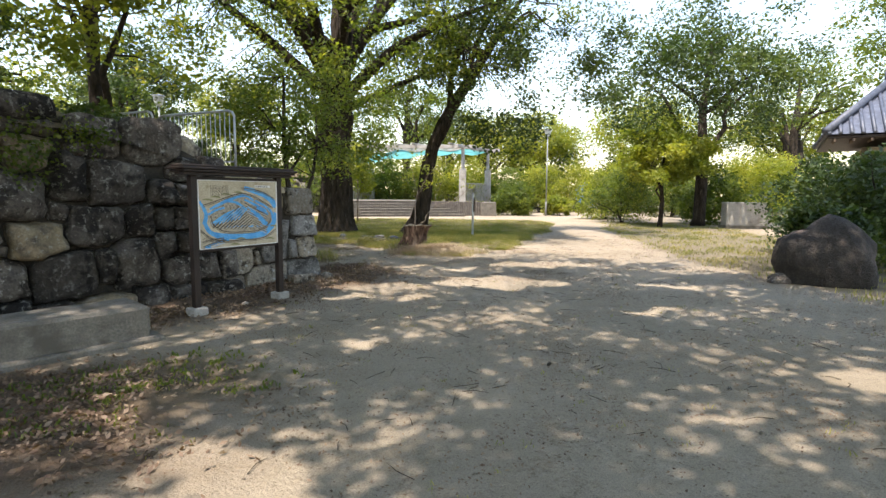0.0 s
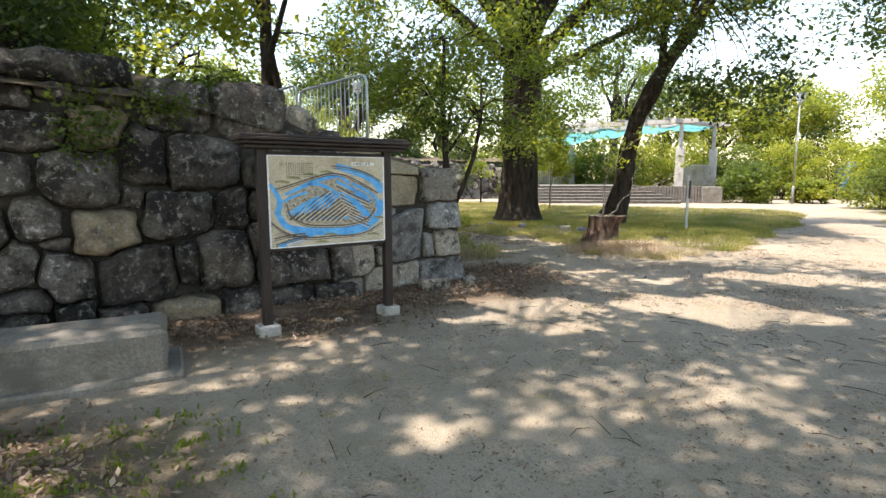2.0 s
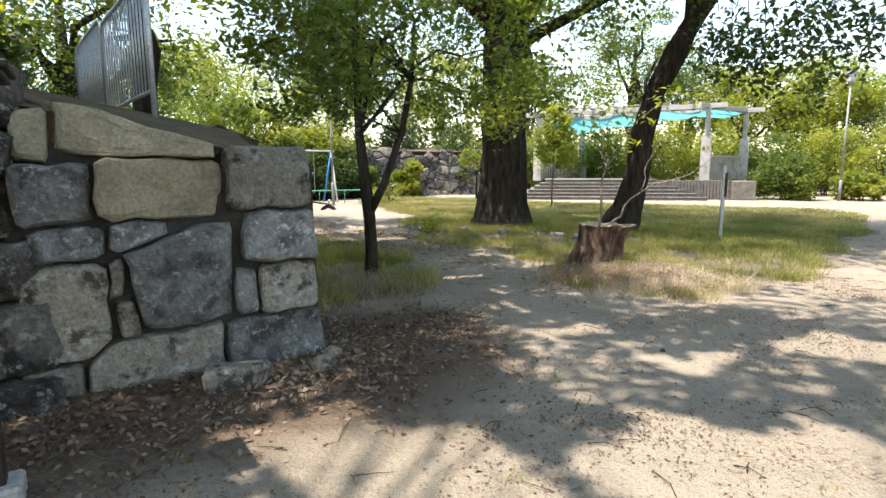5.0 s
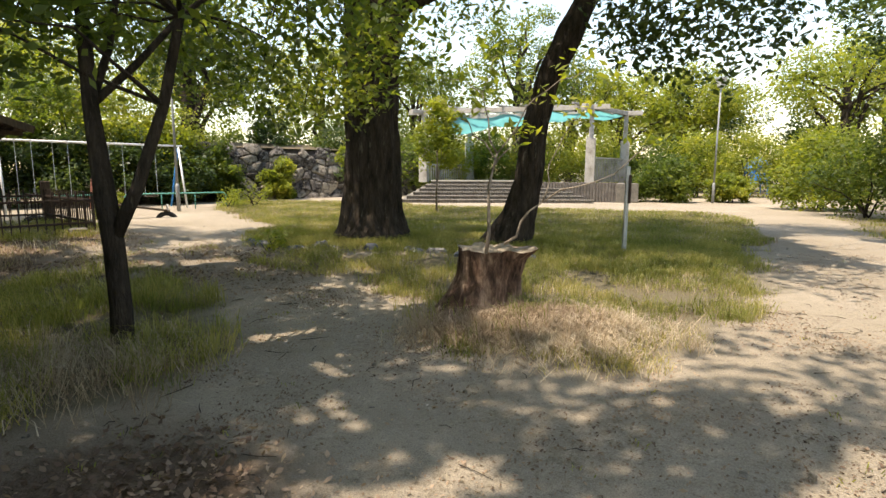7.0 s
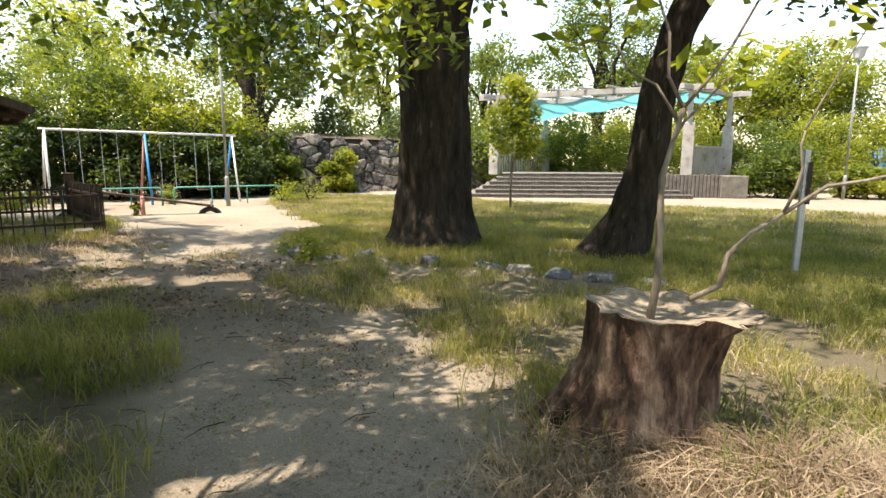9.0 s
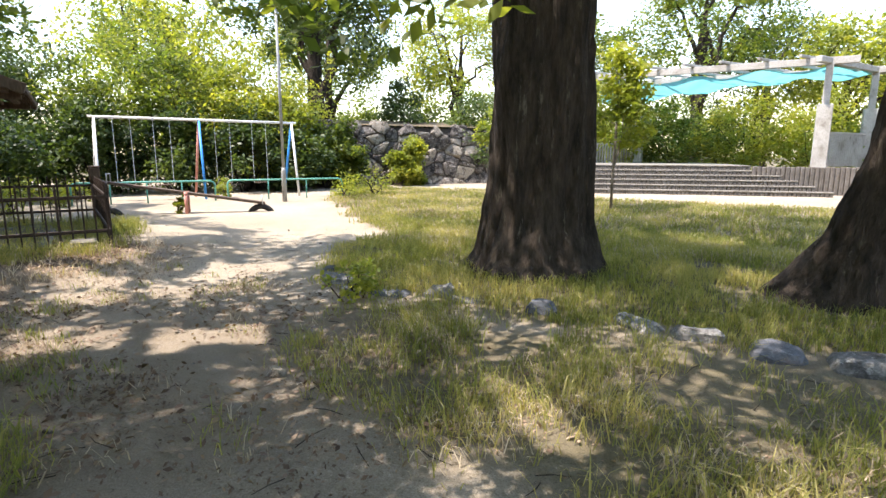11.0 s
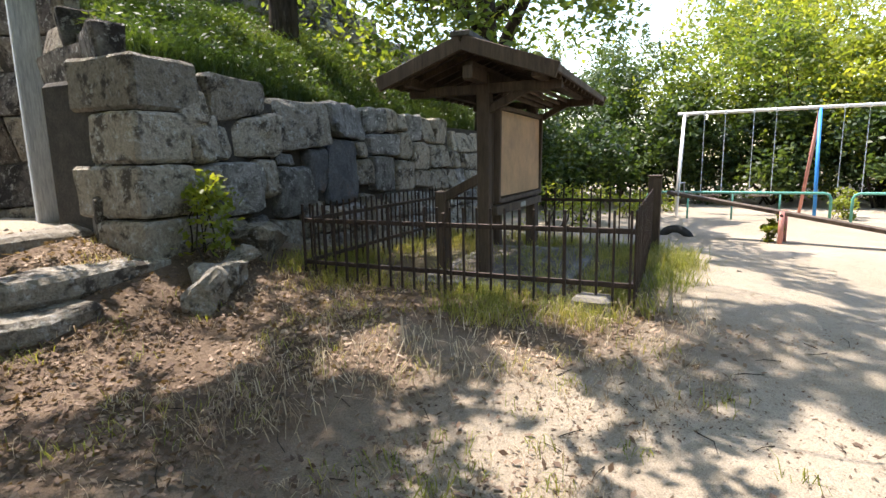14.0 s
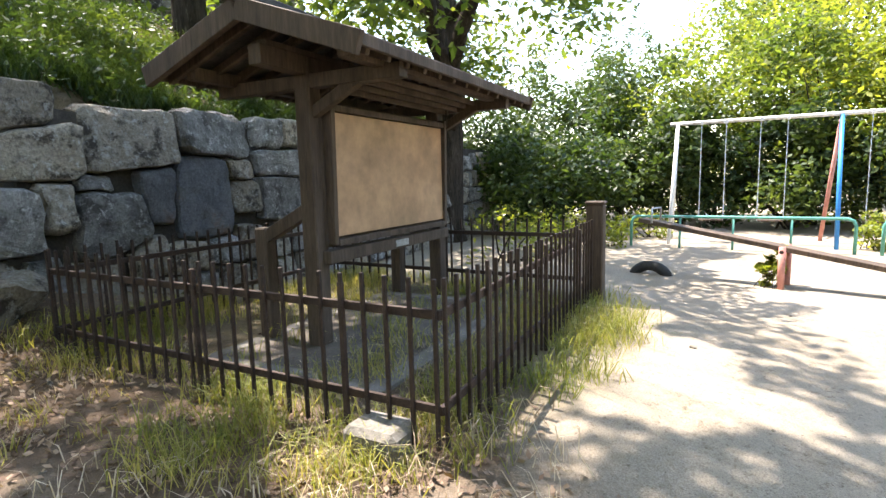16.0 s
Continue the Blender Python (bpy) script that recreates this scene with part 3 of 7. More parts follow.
def stone_wall(name, p0, p1, base, top, cw, ch, jit, bulge, mats, label, batter=0.12, seed=1, gap=0.02, thick=0.6, cut=0.16, skip=0.0, out=1, flat=False, coursed=0.0, face=0.6, stones=(), warm=(), warm_mat=None, sharp=2.0, dome=False, trim=None):
    """A dry-stone wall from p0 to p1 (plan), each stone a piece of its own. base(s), top(s): heights along it."""
    rng = random.Random(seed)
    p0, p1 = Vector((*p0, 0)), Vector((*p1, 0))
    L, u = (p1 - p0).length, (p1 - p0).normalized()
    n = Vector((u.y, -u.x, 0)) * out
    wall = thing(name, pose(0, 0, 0), label, "stone wall", kind="structure")
    ns = max(2, int(L / 0.5))
    bm = bmesh.new()
    rows = []
    for i in range(ns + 1):
        s = L * i / ns
        b, t = base(s) - 0.3, top(s) - ch * 0.35
        o = p0 + u * s
        rows.append([bm.verts.new(o - n * d + Vector((0, 0, z)) - n * batter * max(0, z - base(s))) for d, z in ((0.07, b), (0.07, t), (thick, t), (thick, b))])
    for r0, r1 in zip(rows, rows[1:]):
        for k in range(4):
            bm.faces.new((r0[k], r1[k], r1[(k + 1) % 4], r0[(k + 1) % 4]))
    bm.faces.new(rows[0])
    bm.faces.new(rows[-1][::-1])
    bmesh.ops.recalc_face_normals(bm, faces=bm.faces)
    part("core", bm, GAP, wall)
    zlo = min(base(L * i / 20) for i in range(21)) - 0.12
    zhi = max(top(L * i / 20) for i in range(21))
    pts = []
    nr = max(1, round((zhi - zlo) / ch))
    for r in range(nr + 1):
        x = -cw * rng.uniform(0.0, 0.8)
        while x < L + cw:
            w = cw * rng.uniform(0.55, 1.5)
            if rng.random() > skip:
                pts.append((x + w / 2 + jit * cw * rng.uniform(-0.4, 0.4), zlo + (r + 0.5) * (zhi - zlo) / nr + jit * ch * rng.uniform(-0.5, 0.5)))
            x += w
    weight = [rng.choice((0.0, 0.03, 0.08, -0.08)) * (cw / 0.5) ** 2 for _ in pts]
    cells = []
    if coursed:
        bounds, z = [zlo], zlo
        while z < zhi + 0.05:
            z += ch * rng.uniform(0.75, 1.25)
            bounds.append(z)
        wave = lambda r, x: bounds[r] + coursed * ch * 0.5 * noise.noise((x * 1.3, r * 7.7, seed))
        for r in range(len(bounds) - 1):
            xs, x = [(0.0, 0.0)], 0.0
            while x < L:
                x += cw * rng.choice((0.45, 0.8, 1.0, 1.2, 1.6)) * rng.uniform(0.85, 1.15)
                if x > L - cw * 0.4:
                    x = L
                t_ = coursed * cw * rng.uniform(-0.3, 0.3) if x < L else 0.0
                xs.append((x - t_, x + t_))
            for (a0, a1), (c0, c1) in zip(xs, xs[1:]):
                m0 = (a0 + c0) / 2
                if bounds[r] + ch * 0.5 > top(min(L, m0)) or bounds[r + 1] < base(min(L, m0)) - 0.1:
                    continue
                m1 = (a1 + c1) / 2
                lo_ = [(a0, wave(r, a0)), (m0, wave(r, m0)), (c0, wave(r, c0))]
                hi_ = [(c1, wave(r + 1, c1)), (m1, wave(r + 1, m1)), (a1, wave(r + 1, a1))]
                if coursed > 0.5 and rng.random() < 0.34 and c0 - a0 < cw * 1.3:
                    f0, f1 = rng.uniform(0.3, 0.7), rng.uniform(0.3, 0.7)
                    pa = (a0 + (a1 - a0) * f0, lo_[0][1] + (hi_[2][1] - lo_[0][1]) * f0)
                    pc = (c0 + (c1 - c0) * f1, lo_[2][1] + (hi_[0][1] - lo_[2][1]) * f1)
                    cells += [lo_ + [pc, pa], [pa, pc] + hi_]
                else:
                    cells.append(lo_ + hi_)
    asp = (cw / ch) ** 0.5
    for i, a in enumerate(() if coursed or stones else pts):
        if not (-0.1 < a[0] < L + 0.1) or a[1] > top(min(L, max(0, a[0]))) - ch * 0.12 or a[1] < base(min(L, max(0, a[0]))) - ch * 0.5:
            continue
        poly = [(0, zlo), (L, zlo), (L, zhi + 0.12), (0, zhi + 0.12)]
        for j, b in enumerate(pts):
            if i != j and abs(a[0] - b[0]) < 3 * cw and abs(a[1] - b[1]) < 3 * ch:
                dx, dy = (b[0] - a[0]) / asp, (b[1] - a[1]) * asp
                t_ = min(0.8, max(0.2, 0.5 + (weight[i] - weight[j]) / (2 * (dx * dx + dy * dy) + 1e-6)))
                poly = clip_poly(poly, (a[0] + (b[0] - a[0]) * t_, a[1] + (b[1] - a[1]) * t_), (dx / asp, dy * asp))
                if len(poly) < 3:
                    break
        if len(poly) < 3:
            continue
        cells.append(poly)
    kinds = [None] * len(cells)
    if stones:
        found = known_cells(stones, L, base, top, cw, ch, rng, sharp)
        cells, kinds = [clip_poly(c, *trim[i]) if trim and i in trim else c for i, c in found], [warm_mat if i in warm else None for i, _ in found]
    for poly, kind_mat in zip(cells, kinds):
        cut_ = cut * rng.uniform(0.6, 1.3)
        poly = [q for p, r in zip(poly, poly[1:] + poly[:1]) for q in ((p[0] * (1 - cut_) + r[0] * cut_, p[1] * (1 - cut_) + r[1] * cut_), (p[0] * cut_ + r[0] * (1 - cut_), p[1] * cut_ + r[1] * (1 - cut_)))]
        cx, cz = sum(p[0] for p in poly) / len(poly), sum(p[1] for p in poly) / len(poly)
        rad = sum(math.hypot(p[0] - cx, p[1] - cz) for p in poly) / len(poly)
        if rad < 0.05:
            continue
        k0 = 1 - gap / rad
        if stones:
            poly = wavy(poly, 0.055 if dome else 0.035, seed)
        tip = bulge * rng.uniform(0.5, 1.4) * min(1.0, rad / 0.25)
        lean = (rng.uniform(-0.25, 0.25), rng.uniform(-0.25, 0.25))
        o = p0 + u * cx + Vector((0, 0, cz)) - n * batter * (cz - base(min(L, max(0, cx))))

        def place(px, pz, d):
            q = (px - cx, pz - cz)
            w = noise.noise((px * 3.1, pz * 3.1, seed)) * 0.5 * tip + (noise.noise((px * 8.0, pz * 8.0, seed)) * (0.22 * tip if dome else 0.02) + 0.012 * noise.noise((px * 19.0, pz * 19.0, seed)) if stones else 0.0)
            return u * q[0] + Vector((0, 0, q[1])) + n * (d + w + (q[0] * lean[0] + q[1] * lean[1]) * (1 if d > -0.1 else 0)) - n * batter * q[1]

        sb = bmesh.new()
        rings = []
        profile = ((k0 * 0.97, -0.22), (k0, -0.02), (k0 * (1 - 0.022 / rad), 0.55 * tip), (face * k0, tip))
        if stones and not dome:
            profile = ((k0 * 0.97, -0.22), (k0, -0.03), (k0 * (1 - 0.014 / rad), 0.4 * tip), (k0 * (1 - 0.04 / rad), 0.85 * tip), (k0 * 0.72, tip), (k0 * 0.46, tip), (k0 * 0.2, tip))
        if dome:
            profile = ((k0 * 0.97, -0.22), (k0, -0.06), (k0 * 0.96, 0.3 * tip), (k0 * 0.86, 0.62 * tip), (k0 * 0.68, 0.85 * tip), (k0 * 0.42, 0.97 * tip), (k0 * 0.16, tip))
        for k, d in profile:
            rings.append([sb.verts.new(place(cx + (p[0] - cx) * k, cz + (p[1] - cz) * k, d)) for p in poly])
        for r0, r1 in zip(rings, rings[1:]):
            for k in range(len(poly)):
                sb.faces.new((r0[k], r0[(k + 1) % len(poly)], r1[(k + 1) % len(poly)], r1[k]))
        sb.faces.new(rings[-1])
        bmesh.ops.recalc_face_normals(sb, faces=sb.faces)
        st = part("stone", sb, kind_mat or rng.choice(mats), wall, smooth=not flat)
        st.location = o
    return wall


def bank(name, rings, label, material=GROUND):
    """A sloped earth bank lofted between polylines (same count)."""
    me = bpy.data.meshes.new(name)
    verts, faces = [], []
    m = len(rings[0])
    for r in rings:
        verts += r
    for j in range(len(rings) - 1):
        for i in range(m - 1):
            faces.append((j * m + i, j * m + i + 1, (j + 1) * m + i + 1, (j + 1) * m + i))
    me.from_pydata(verts, [], faces)
    at = me.color_attributes.new("zone", "FLOAT_COLOR", "POINT")
    at.data.foreach_set("color", [0.75, 0.3, 0, 1] * len(verts))
    me.materials.append(material)
    me.polygons.foreach_set("use_smooth", [True] * len(faces))
    return tagged(new(name, me), label, "bank", kind="structure")


# wall beside the map board: rough boulders, then squared blocks to its free corner
A0, A1, A2 = (-6.4, 3.85), (-3.3, 8.65), (-2.36, 10.1)
BOULDERS = (
    (2.68, 2.54, 1.09, 0.3), (2.88, 2.33, 0.9, 0.19), (3.74, 2.24, 0.65, 0.54), (4.5, 2.23, 0.72, 0.58), (2.47, 1.96, 0.58, 0.4), (2.99, 1.99, 0.52, 0.48),
    (3.36, 1.72, 0.48, 0.58), (3.94, 1.67, 0.89, 0.61), (2.8, 1.5, 0.74, 0.65), (2.27, 1.54, 0.41, 0.39), (3.26, 1.29, 0.21, 0.22), (3.68, 1.09, 0.75, 0.57))
BOULDERS_LOW = (
    (4.24, 1.14, 0.34, 0.45), (2.45, 1.12, 0.36, 0.43), (2.96, 0.93, 0.63, 0.53), (2.58, 0.86, 0.25, 0.13), (2.64, 0.54, 0.46, 0.49), (3.26, 0.53, 0.81, 0.71),
    (4.09, 0.58, 0.62, 0.68), (3.7, 0.6, 0.26, 0.46), (2.24, 0.66, 0.32, 0.42), (2.28, 0.31, 0.43, 0.27), (2.66, 0.19, 0.34, 0.21), (3.06, 0.1, 0.46, 0.19),
    (3.66, 0.08, 0.7, 0.29), (4.28, 0.09, 0.52, 0.3), (4.94, 0.45, 0.84, 0.48), (5.62, 0.41, 0.5, 0.51), (4.84, 0.07, 0.58, 0.29), (5.5, 0.05, 0.7, 0.24))
CORNER_BLOCKS = (
    (0.18, 1.65, 0.19, 0.29), (0.71, 1.69, 0.86, 0.38), (0.29, 1.28, 0.4, 0.41), (0.88, 1.33, 0.85, 0.5), (1.6, 1.37, 0.62, 0.44), (0.33, 0.97, 0.39, 0.2),
    (0.7, 1.01, 0.33, 0.21), (1.68, 0.94, 0.52, 0.43), (0.96, 0.7, 0.74, 0.8), (0.31, 0.53, 0.46, 0.66), (0.56, 0.72, 0.1, 0.27), (0.62, 0.4, 0.15, 0.35),
    (1.4, 0.53, 0.17, 0.32), (1.74, 0.55, 0.5, 0.39), (0.04, 0.1, 0.56, 0.26), (0.8, 0.13, 0.84, 0.43), (1.62, 0.15, 0.76, 0.41))
stone_wall("wall_west", A0, A1, lambda s: -0.02, lambda s: 2.72 - 0.09 * max(0.0, s - 1.5) - 0.35 * smooth(4.8, 5.6, s), 0.42, 0.36, 1.15, 0.17, [STONE], "rough boulder retaining wall with dark weathered stones", seed=4, gap=0.013, cut=0.12, stones=BOULDERS + BOULDERS_LOW, warm=(5, 14, 24), warm_mat=STONE_WARM, sharp=2.8, dome=True)
stone_wall("wall_corner", (A1[0] - 0.13, A1[1] - 0.2), A2, lambda s: -0.02, lambda s: 1.72 - 0.16 * smooth(0.7, 1.4, s), 0.4, 0.3, 0.4, 0.04, [STONE_CUT, STONE_GREY], "squared grey stone blocks at the wall's free corner", seed=35, gap=0.013, batter=0.06, cut=0.09, flat=True, stones=CORNER_BLOCKS, warm=(0, 1, 3), warm_mat=STONE_TAN, sharp=4.0, face=0.86, trim={1: ((0.35, 1.9), (0.27, 0.9))})
stone_wall("wall_return", (A2[0] - 0.84 * 0.3, A2[1] + 0.54 * 0.3), (-5.9, 12.4), lambda s: -0.02, lambda s: 1.7, 0.6, 0.44, 0.5, 0.05, [STONE_CUT, STONE], "squared stone return of the retaining wall", seed=12, coursed=0.3, gap=0.01, batter=0.06, cut=0.07, out=1, flat=True)
bank("bank_terrace", [[(-6.5, 3.6, 2.45), (-4.5, 6.95, 2.3), (-3.5, 8.6, 1.85), (-2.75, 9.95, 1.55)], [(-7.6, 4.3, 3.0), (-5.6, 7.6, 2.75), (-4.5, 9.2, 2.1), (-3.5, 10.4, 1.8)], [(-10, 6, 3.3), (-8.2, 9.4, 3.0), (-7, 11, 2.3), (-5.8, 12.2, 1.6)], [(-12, 7.5, 3.3), (-10.4, 10.4, 3.0), (-8.5, 12, 1.5), (-6.4, 12.9, 0.1)]], "grassy earth terrace held by the boulder wall")
# wall behind the notice shelter, its shaded end, and the upper wall
B0 = (-10.5, 14.05)
B1 = (-10.5 - 0.875 * 13.0, 14.05 + 0.485 * 13.0)
SPLIT = (
    (1.34, 2.13, 0.87, 0.47), (1.69, 1.8, 0.79, 0.52), (2.5, 1.91, 0.94, 0.6), (0.97, 1.67, 0.57, 0.42), (1.19, 1.17, 0.99, 0.56), (1.74, 1.27, 0.37, 0.42),
    (2.27, 1.09, 0.8, 0.62), (1.55, 0.59, 0.43, 0.36), (1.98, 0.44, 0.54, 0.48), (1.16, 0.55, 0.74, 0.5), (3.71, 2.04, 1.09, 0.48), (4.49, 2.07, 0.5, 0.42),
    (4.96, 2.14, 0.41, 0.35), (3.4, 1.27, 0.75, 0.95), (2.78, 1.36, 0.4, 0.58), (3.96, 1.62, 0.5, 0.24), (4.7, 1.74, 0.91, 0.38), (4.01, 1.3, 0.45, 0.39))
SPLIT_FAR = (
    (4.68, 1.25, 0.9, 0.52), (2.14, 1.48, 0.3, 0.15), (5.41, 2.12, 0.42, 0.29), (5.45, 1.19, 0.63, 0.49), (5.47, 1.72, 0.59, 0.5), (5.85, 2.04, 0.5, 0.45),
    (6.45, 2.02, 0.6, 0.45), (6.17, 1.53, 0.76, 0.5), (7.09, 2.01, 0.65, 0.48), (6.94, 1.55, 0.7, 0.46), (6.17, 1.1, 0.83, 0.28))
stone_wall("wall_north", B1, (B0[0] - 0.875 * 0.55, B0[1] + 0.485 * 0.55), lambda s: 0.1 + 0.3 * smooth(10.2, 12.4, s), lambda s: 2.3 + 0.15 * smooth(10.6, 12.4, s), 0.5, 0.4, 0.8, 0.07, [STONE_CUT, STONE_CUT, STONE_GREY], "grey dry-stone wall of split boulders behind the notice shelter", seed=26, gap=0.011, batter=0.07, out=-1, cut=0.13, face=0.8, stones=[(13.0 - a, b, w, h) for a, b, w, h in SPLIT + SPLIT_FAR], warm=(13, 14), warm_mat=STONE_BLUE, sharp=2.6, flat=True)
stone_wall("wall_end", (B0[0] - 0.485 * 0.55, B0[1] - 0.875 * 0.55), (-13.2, 11.7), lambda s: 0.6, lambda s: 2.5 + 0.42 * s, 0.9, 0.58, 0.25, 0.04, [STONE_CUT, STONE], "shaded end of the block wall beside the stone steps", seed=23, coursed=0.3, gap=0.01, batter=0.07, out=-1, cut=0.06, flat=True)
stone_wall("wall_side", (-13.35, 12.0), (-14.5, 8.4), lambda s: 0.5, lambda s: 4.0, 0.85, 0.56, 0.25, 0.04, [STONE_CUT, STONE], "shaded block wall behind the gate pillar", seed=24, coursed=0.3, gap=0.01, batter=0.04, out=-1, cut=0.06, flat=True)
quoin = thing("wall_quoin", pose(B0[0], B0[1], 0, 0, 0, math.degrees(math.atan2(D.y, D.x))), "large squared corner blocks of the stone wall", "stone wall", kind="structure")
_q = random.Random(77)
for k, (z, h, lx, ly) in enumerate(((0.3, 0.62, 0.98, 0.72), (0.93, 0.52, 0.66, 1.0), (1.46, 0.5, 1.0, 0.7), (1.97, 0.52, 0.78, 0.95))):
    bb = box(lx, ly, h - 0.012, (lx / 2 + 0.06 * (z - 0.9), ly / 2 - 0.03 + 0.07 * (z - 0.9), z), 0.035, Matrix.Rotation(radians(_q.uniform(-1.5, 1.5)), 4, "Z"))
    bmesh.ops.subdivide_edges(bb, edges=[e for e in bb.edges if e.calc_length() > 0.3], cuts=3, use_grid_fill=True)
    for v in bb.verts:
        v.co += v.normal * 0.02 * noise.noise(v.co * 4 + Vector((k * 3.0, 0, 0)))
    part("stone", bb, STONE_CUT, quoin)
part("core", box(1.4, 1.4, 2.1, (0.82, 0.82, 0.2), 0.05), GAP, quoin)
bank("bank_slope", [[(-11.2, 13.9, 1.6), (-12.7, 14.75, 1.6), (-14.7, 15.85, 1.5), (-17.0, 17.1, 1.45), (-21.8, 19.8, 1.4)], [(-11.35, 13.75, 2.5), (-12.9, 14.45, 2.4), (-14.9, 15.55, 2.2), (-17.2, 16.8, 2.1), (-22, 19.5, 2.0)], [(-12.7, 12.8, 3.2), (-14.2, 13.5, 3.4), (-16.0, 14.6, 3.4), (-18.4, 16.0, 3.3), (-23, 18.8, 3.2)], [(-14.0, 11.5, 4.0), (-15.7, 12.3, 4.3), (-17.4, 13.4, 4.5), (-20, 15.0, 4.4), (-25, 17.9, 4.2)], [(-15.5, 9.5, 4.2), (-18, 9.5, 4.6), (-20.5, 11.6, 4.6), (-23, 14, 4.5), (-27, 16, 4.3)]], "grassy slope above the block wall")
stone_wall("wall_upper", (-26.0, 17.7), (-16.6, 12.2), lambda s: 4.1, lambda s: 5.3 + 2.2 * smooth(1, 10, s), 0.6, 0.48, 0.6, 0.07, [STONE_CUT, STONE], "upper castle-like stone wall above the slope", seed=31, coursed=0.6, flat=True, cut=0.08, gap=0.014, out=-1)
# far wall of the park
stone_wall("wall_far", (-19.5, 30.2), (-7.5, 45.0), lambda s: 0.0, lambda s: 2.8, 0.62, 0.5, 1.0, 0.1, [STONE, STONE, STONE_CUT], "far stone retaining wall beyond the lawn", seed=41, gap=0.014, out=1, cut=0.1, flat=True)
bank("bank_far", [[(-19.7, 30.4, 2.7), (-13.7, 37.8, 2.7), (-7.6, 45.3, 2.7)], [(-22, 33, 3.1), (-16, 40, 3.1), (-10, 47.5, 3.1)], [(-30, 40, 3.2), (-24, 47, 3.2), (-18, 55, 3.2)]], "grassy top of the far retaining wall")


# ---- map board ----
def map_board():
    L, R = Vector((-3.11, 6.68, 0)), Vector((-2.40, 7.80, 0))
    u = (R - L).normalized()
    ang = math.degrees(math.atan2(u.y, u.x))
    mid = (L + R) / 2
    w = (R - L).length
    ob = thing("map_board", pose(mid.x, mid.y, 0, 0, 0, ang), "dark wooden board with a painted town map under a small roof", "map board")
    for s in (-1, 1):
        part("post", box(0.085, 0.085, 1.8, (s * w / 2, 0, 0.02)), DARKWOOD, ob)
        f = box(0.2, 0.2, 0.2, (s * w / 2, 0, -0.1), 0.015)
        part("footing", f, CONCRETE, ob, "pale concrete footing block")
    part("backing", box(w - 0.085, 0.03, 0.95, (0, 0, 0.79)), DARKWOOD, ob)
    part("panel", box(1.215, 0.014, 0.875, (0, -0.026, 0.828), 0.002), MAP, ob, "painted bird's-eye map in blue, ochre and grey")
    frm = bmesh.new()
    for a, b in (((-0.61, -0.035, 0.832), (0.61, -0.035, 0.832)), ((-0.61, -0.035, 1.7), (0.61, -0.035, 1.7)), ((-0.61, -0.035, 0.83), (-0.61, -0.035, 1.7)), ((0.61, -0.035, 0.83), (0.61, -0.035, 1.7))):
        beam(a, b, 0.016, 0.01, frm, 0.002)
    part("frame", frm, PAINT_WHITE, ob, "thin white edging")
    for sx, sy, sz, z in ((w + 0.34, 0.2, 0.035, 1.76), (w + 0.4, 0.3, 0.03, 1.797), (w + 0.44, 0.36, 0.03, 1.829), (w + 0.4, 0.24, 0.03, 1.861)):
        part("capping_board", box(sx, sy, sz, (0, -0.01, z), 0.007), DARKWOOD, ob)
    panel = [o for o in ob.children if o.name.startswith("panel")][0]
    town = bmesh.new()
    ribbon(town, [(0.1, 0.6), (0.3, 0.52), (0.5, 0.5), (0.72, 0.52), (0.93, 0.6)], [0.1, 0.34, 0.46, 0.42, 0.16], -0.0336)
    part("town_area", town, MAP_TOWN, panel, "grey and ochre painted town")
    river = bmesh.new()
    for pts, w in ((((0.05, 0.6), (0.1, 0.76), (0.22, 0.83), (0.38, 0.85), (0.55, 0.86), (0.72, 0.85), (0.88, 0.8), (0.97, 0.66), (0.99, 0.5)), (0.05, 0.06, 0.07, 0.085, 0.09, 0.08, 0.06)), (((0.34, 0.88), (0.2, 0.93), (0.05, 0.99)), (0.07, 0.06, 0.03)), (((0.0, 0.3), (0.06, 0.42), (0.08, 0.52), (0.05, 0.64)), (0.03, 0.05, 0.06)), (((0.12, 0.42), (0.25, 0.34), (0.38, 0.27), (0.5, 0.22), (0.6, 0.22), (0.68, 0.3)), (0.02, 0.04, 0.045, 0.03, 0.03)), (((0.56, 0.1), (0.7, 0.15), (0.82, 0.21), (0.95, 0.3), (0.99, 0.42)), (0.05, 0.07, 0.06, 0.09, 0.05)), (((0.7, 0.3), (0.82, 0.37), (0.93, 0.47), (0.95, 0.6)), (0.03, 0.035, 0.04)), (((0.14, 0.64), (0.28, 0.52), (0.42, 0.44), (0.56, 0.4), (0.68, 0.5), (0.82, 0.62)), (0.03, 0.028, 0.02, 0.025, 0.03)), (((0.72, 0.42), (0.8, 0.48), (0.88, 0.52)), (0.04, 0.05, 0.03))):
        ribbon(river, pts, w, -0.0342)
    for k in range(5):
        ribbon(river, [(0.5 + 0.05 * k, 0.36 + 0.05 * k), (0.57 + 0.05 * k, 0.42 + 0.05 * k)], [0.028, 0.028], -0.0342)
        ribbon(river, [(0.2 + 0.07 * k, 0.62 - 0.035 * k), (0.27 + 0.07 * k, 0.57 - 0.035 * k)], [0.022, 0.022], -0.0342)
        ribbon(river, [(0.3 + 0.1 * k, 0.69 + 0.006 * k), (0.37 + 0.1 * k, 0.69 + 0.004 * k)], [0.024, 0.02], -0.0342)
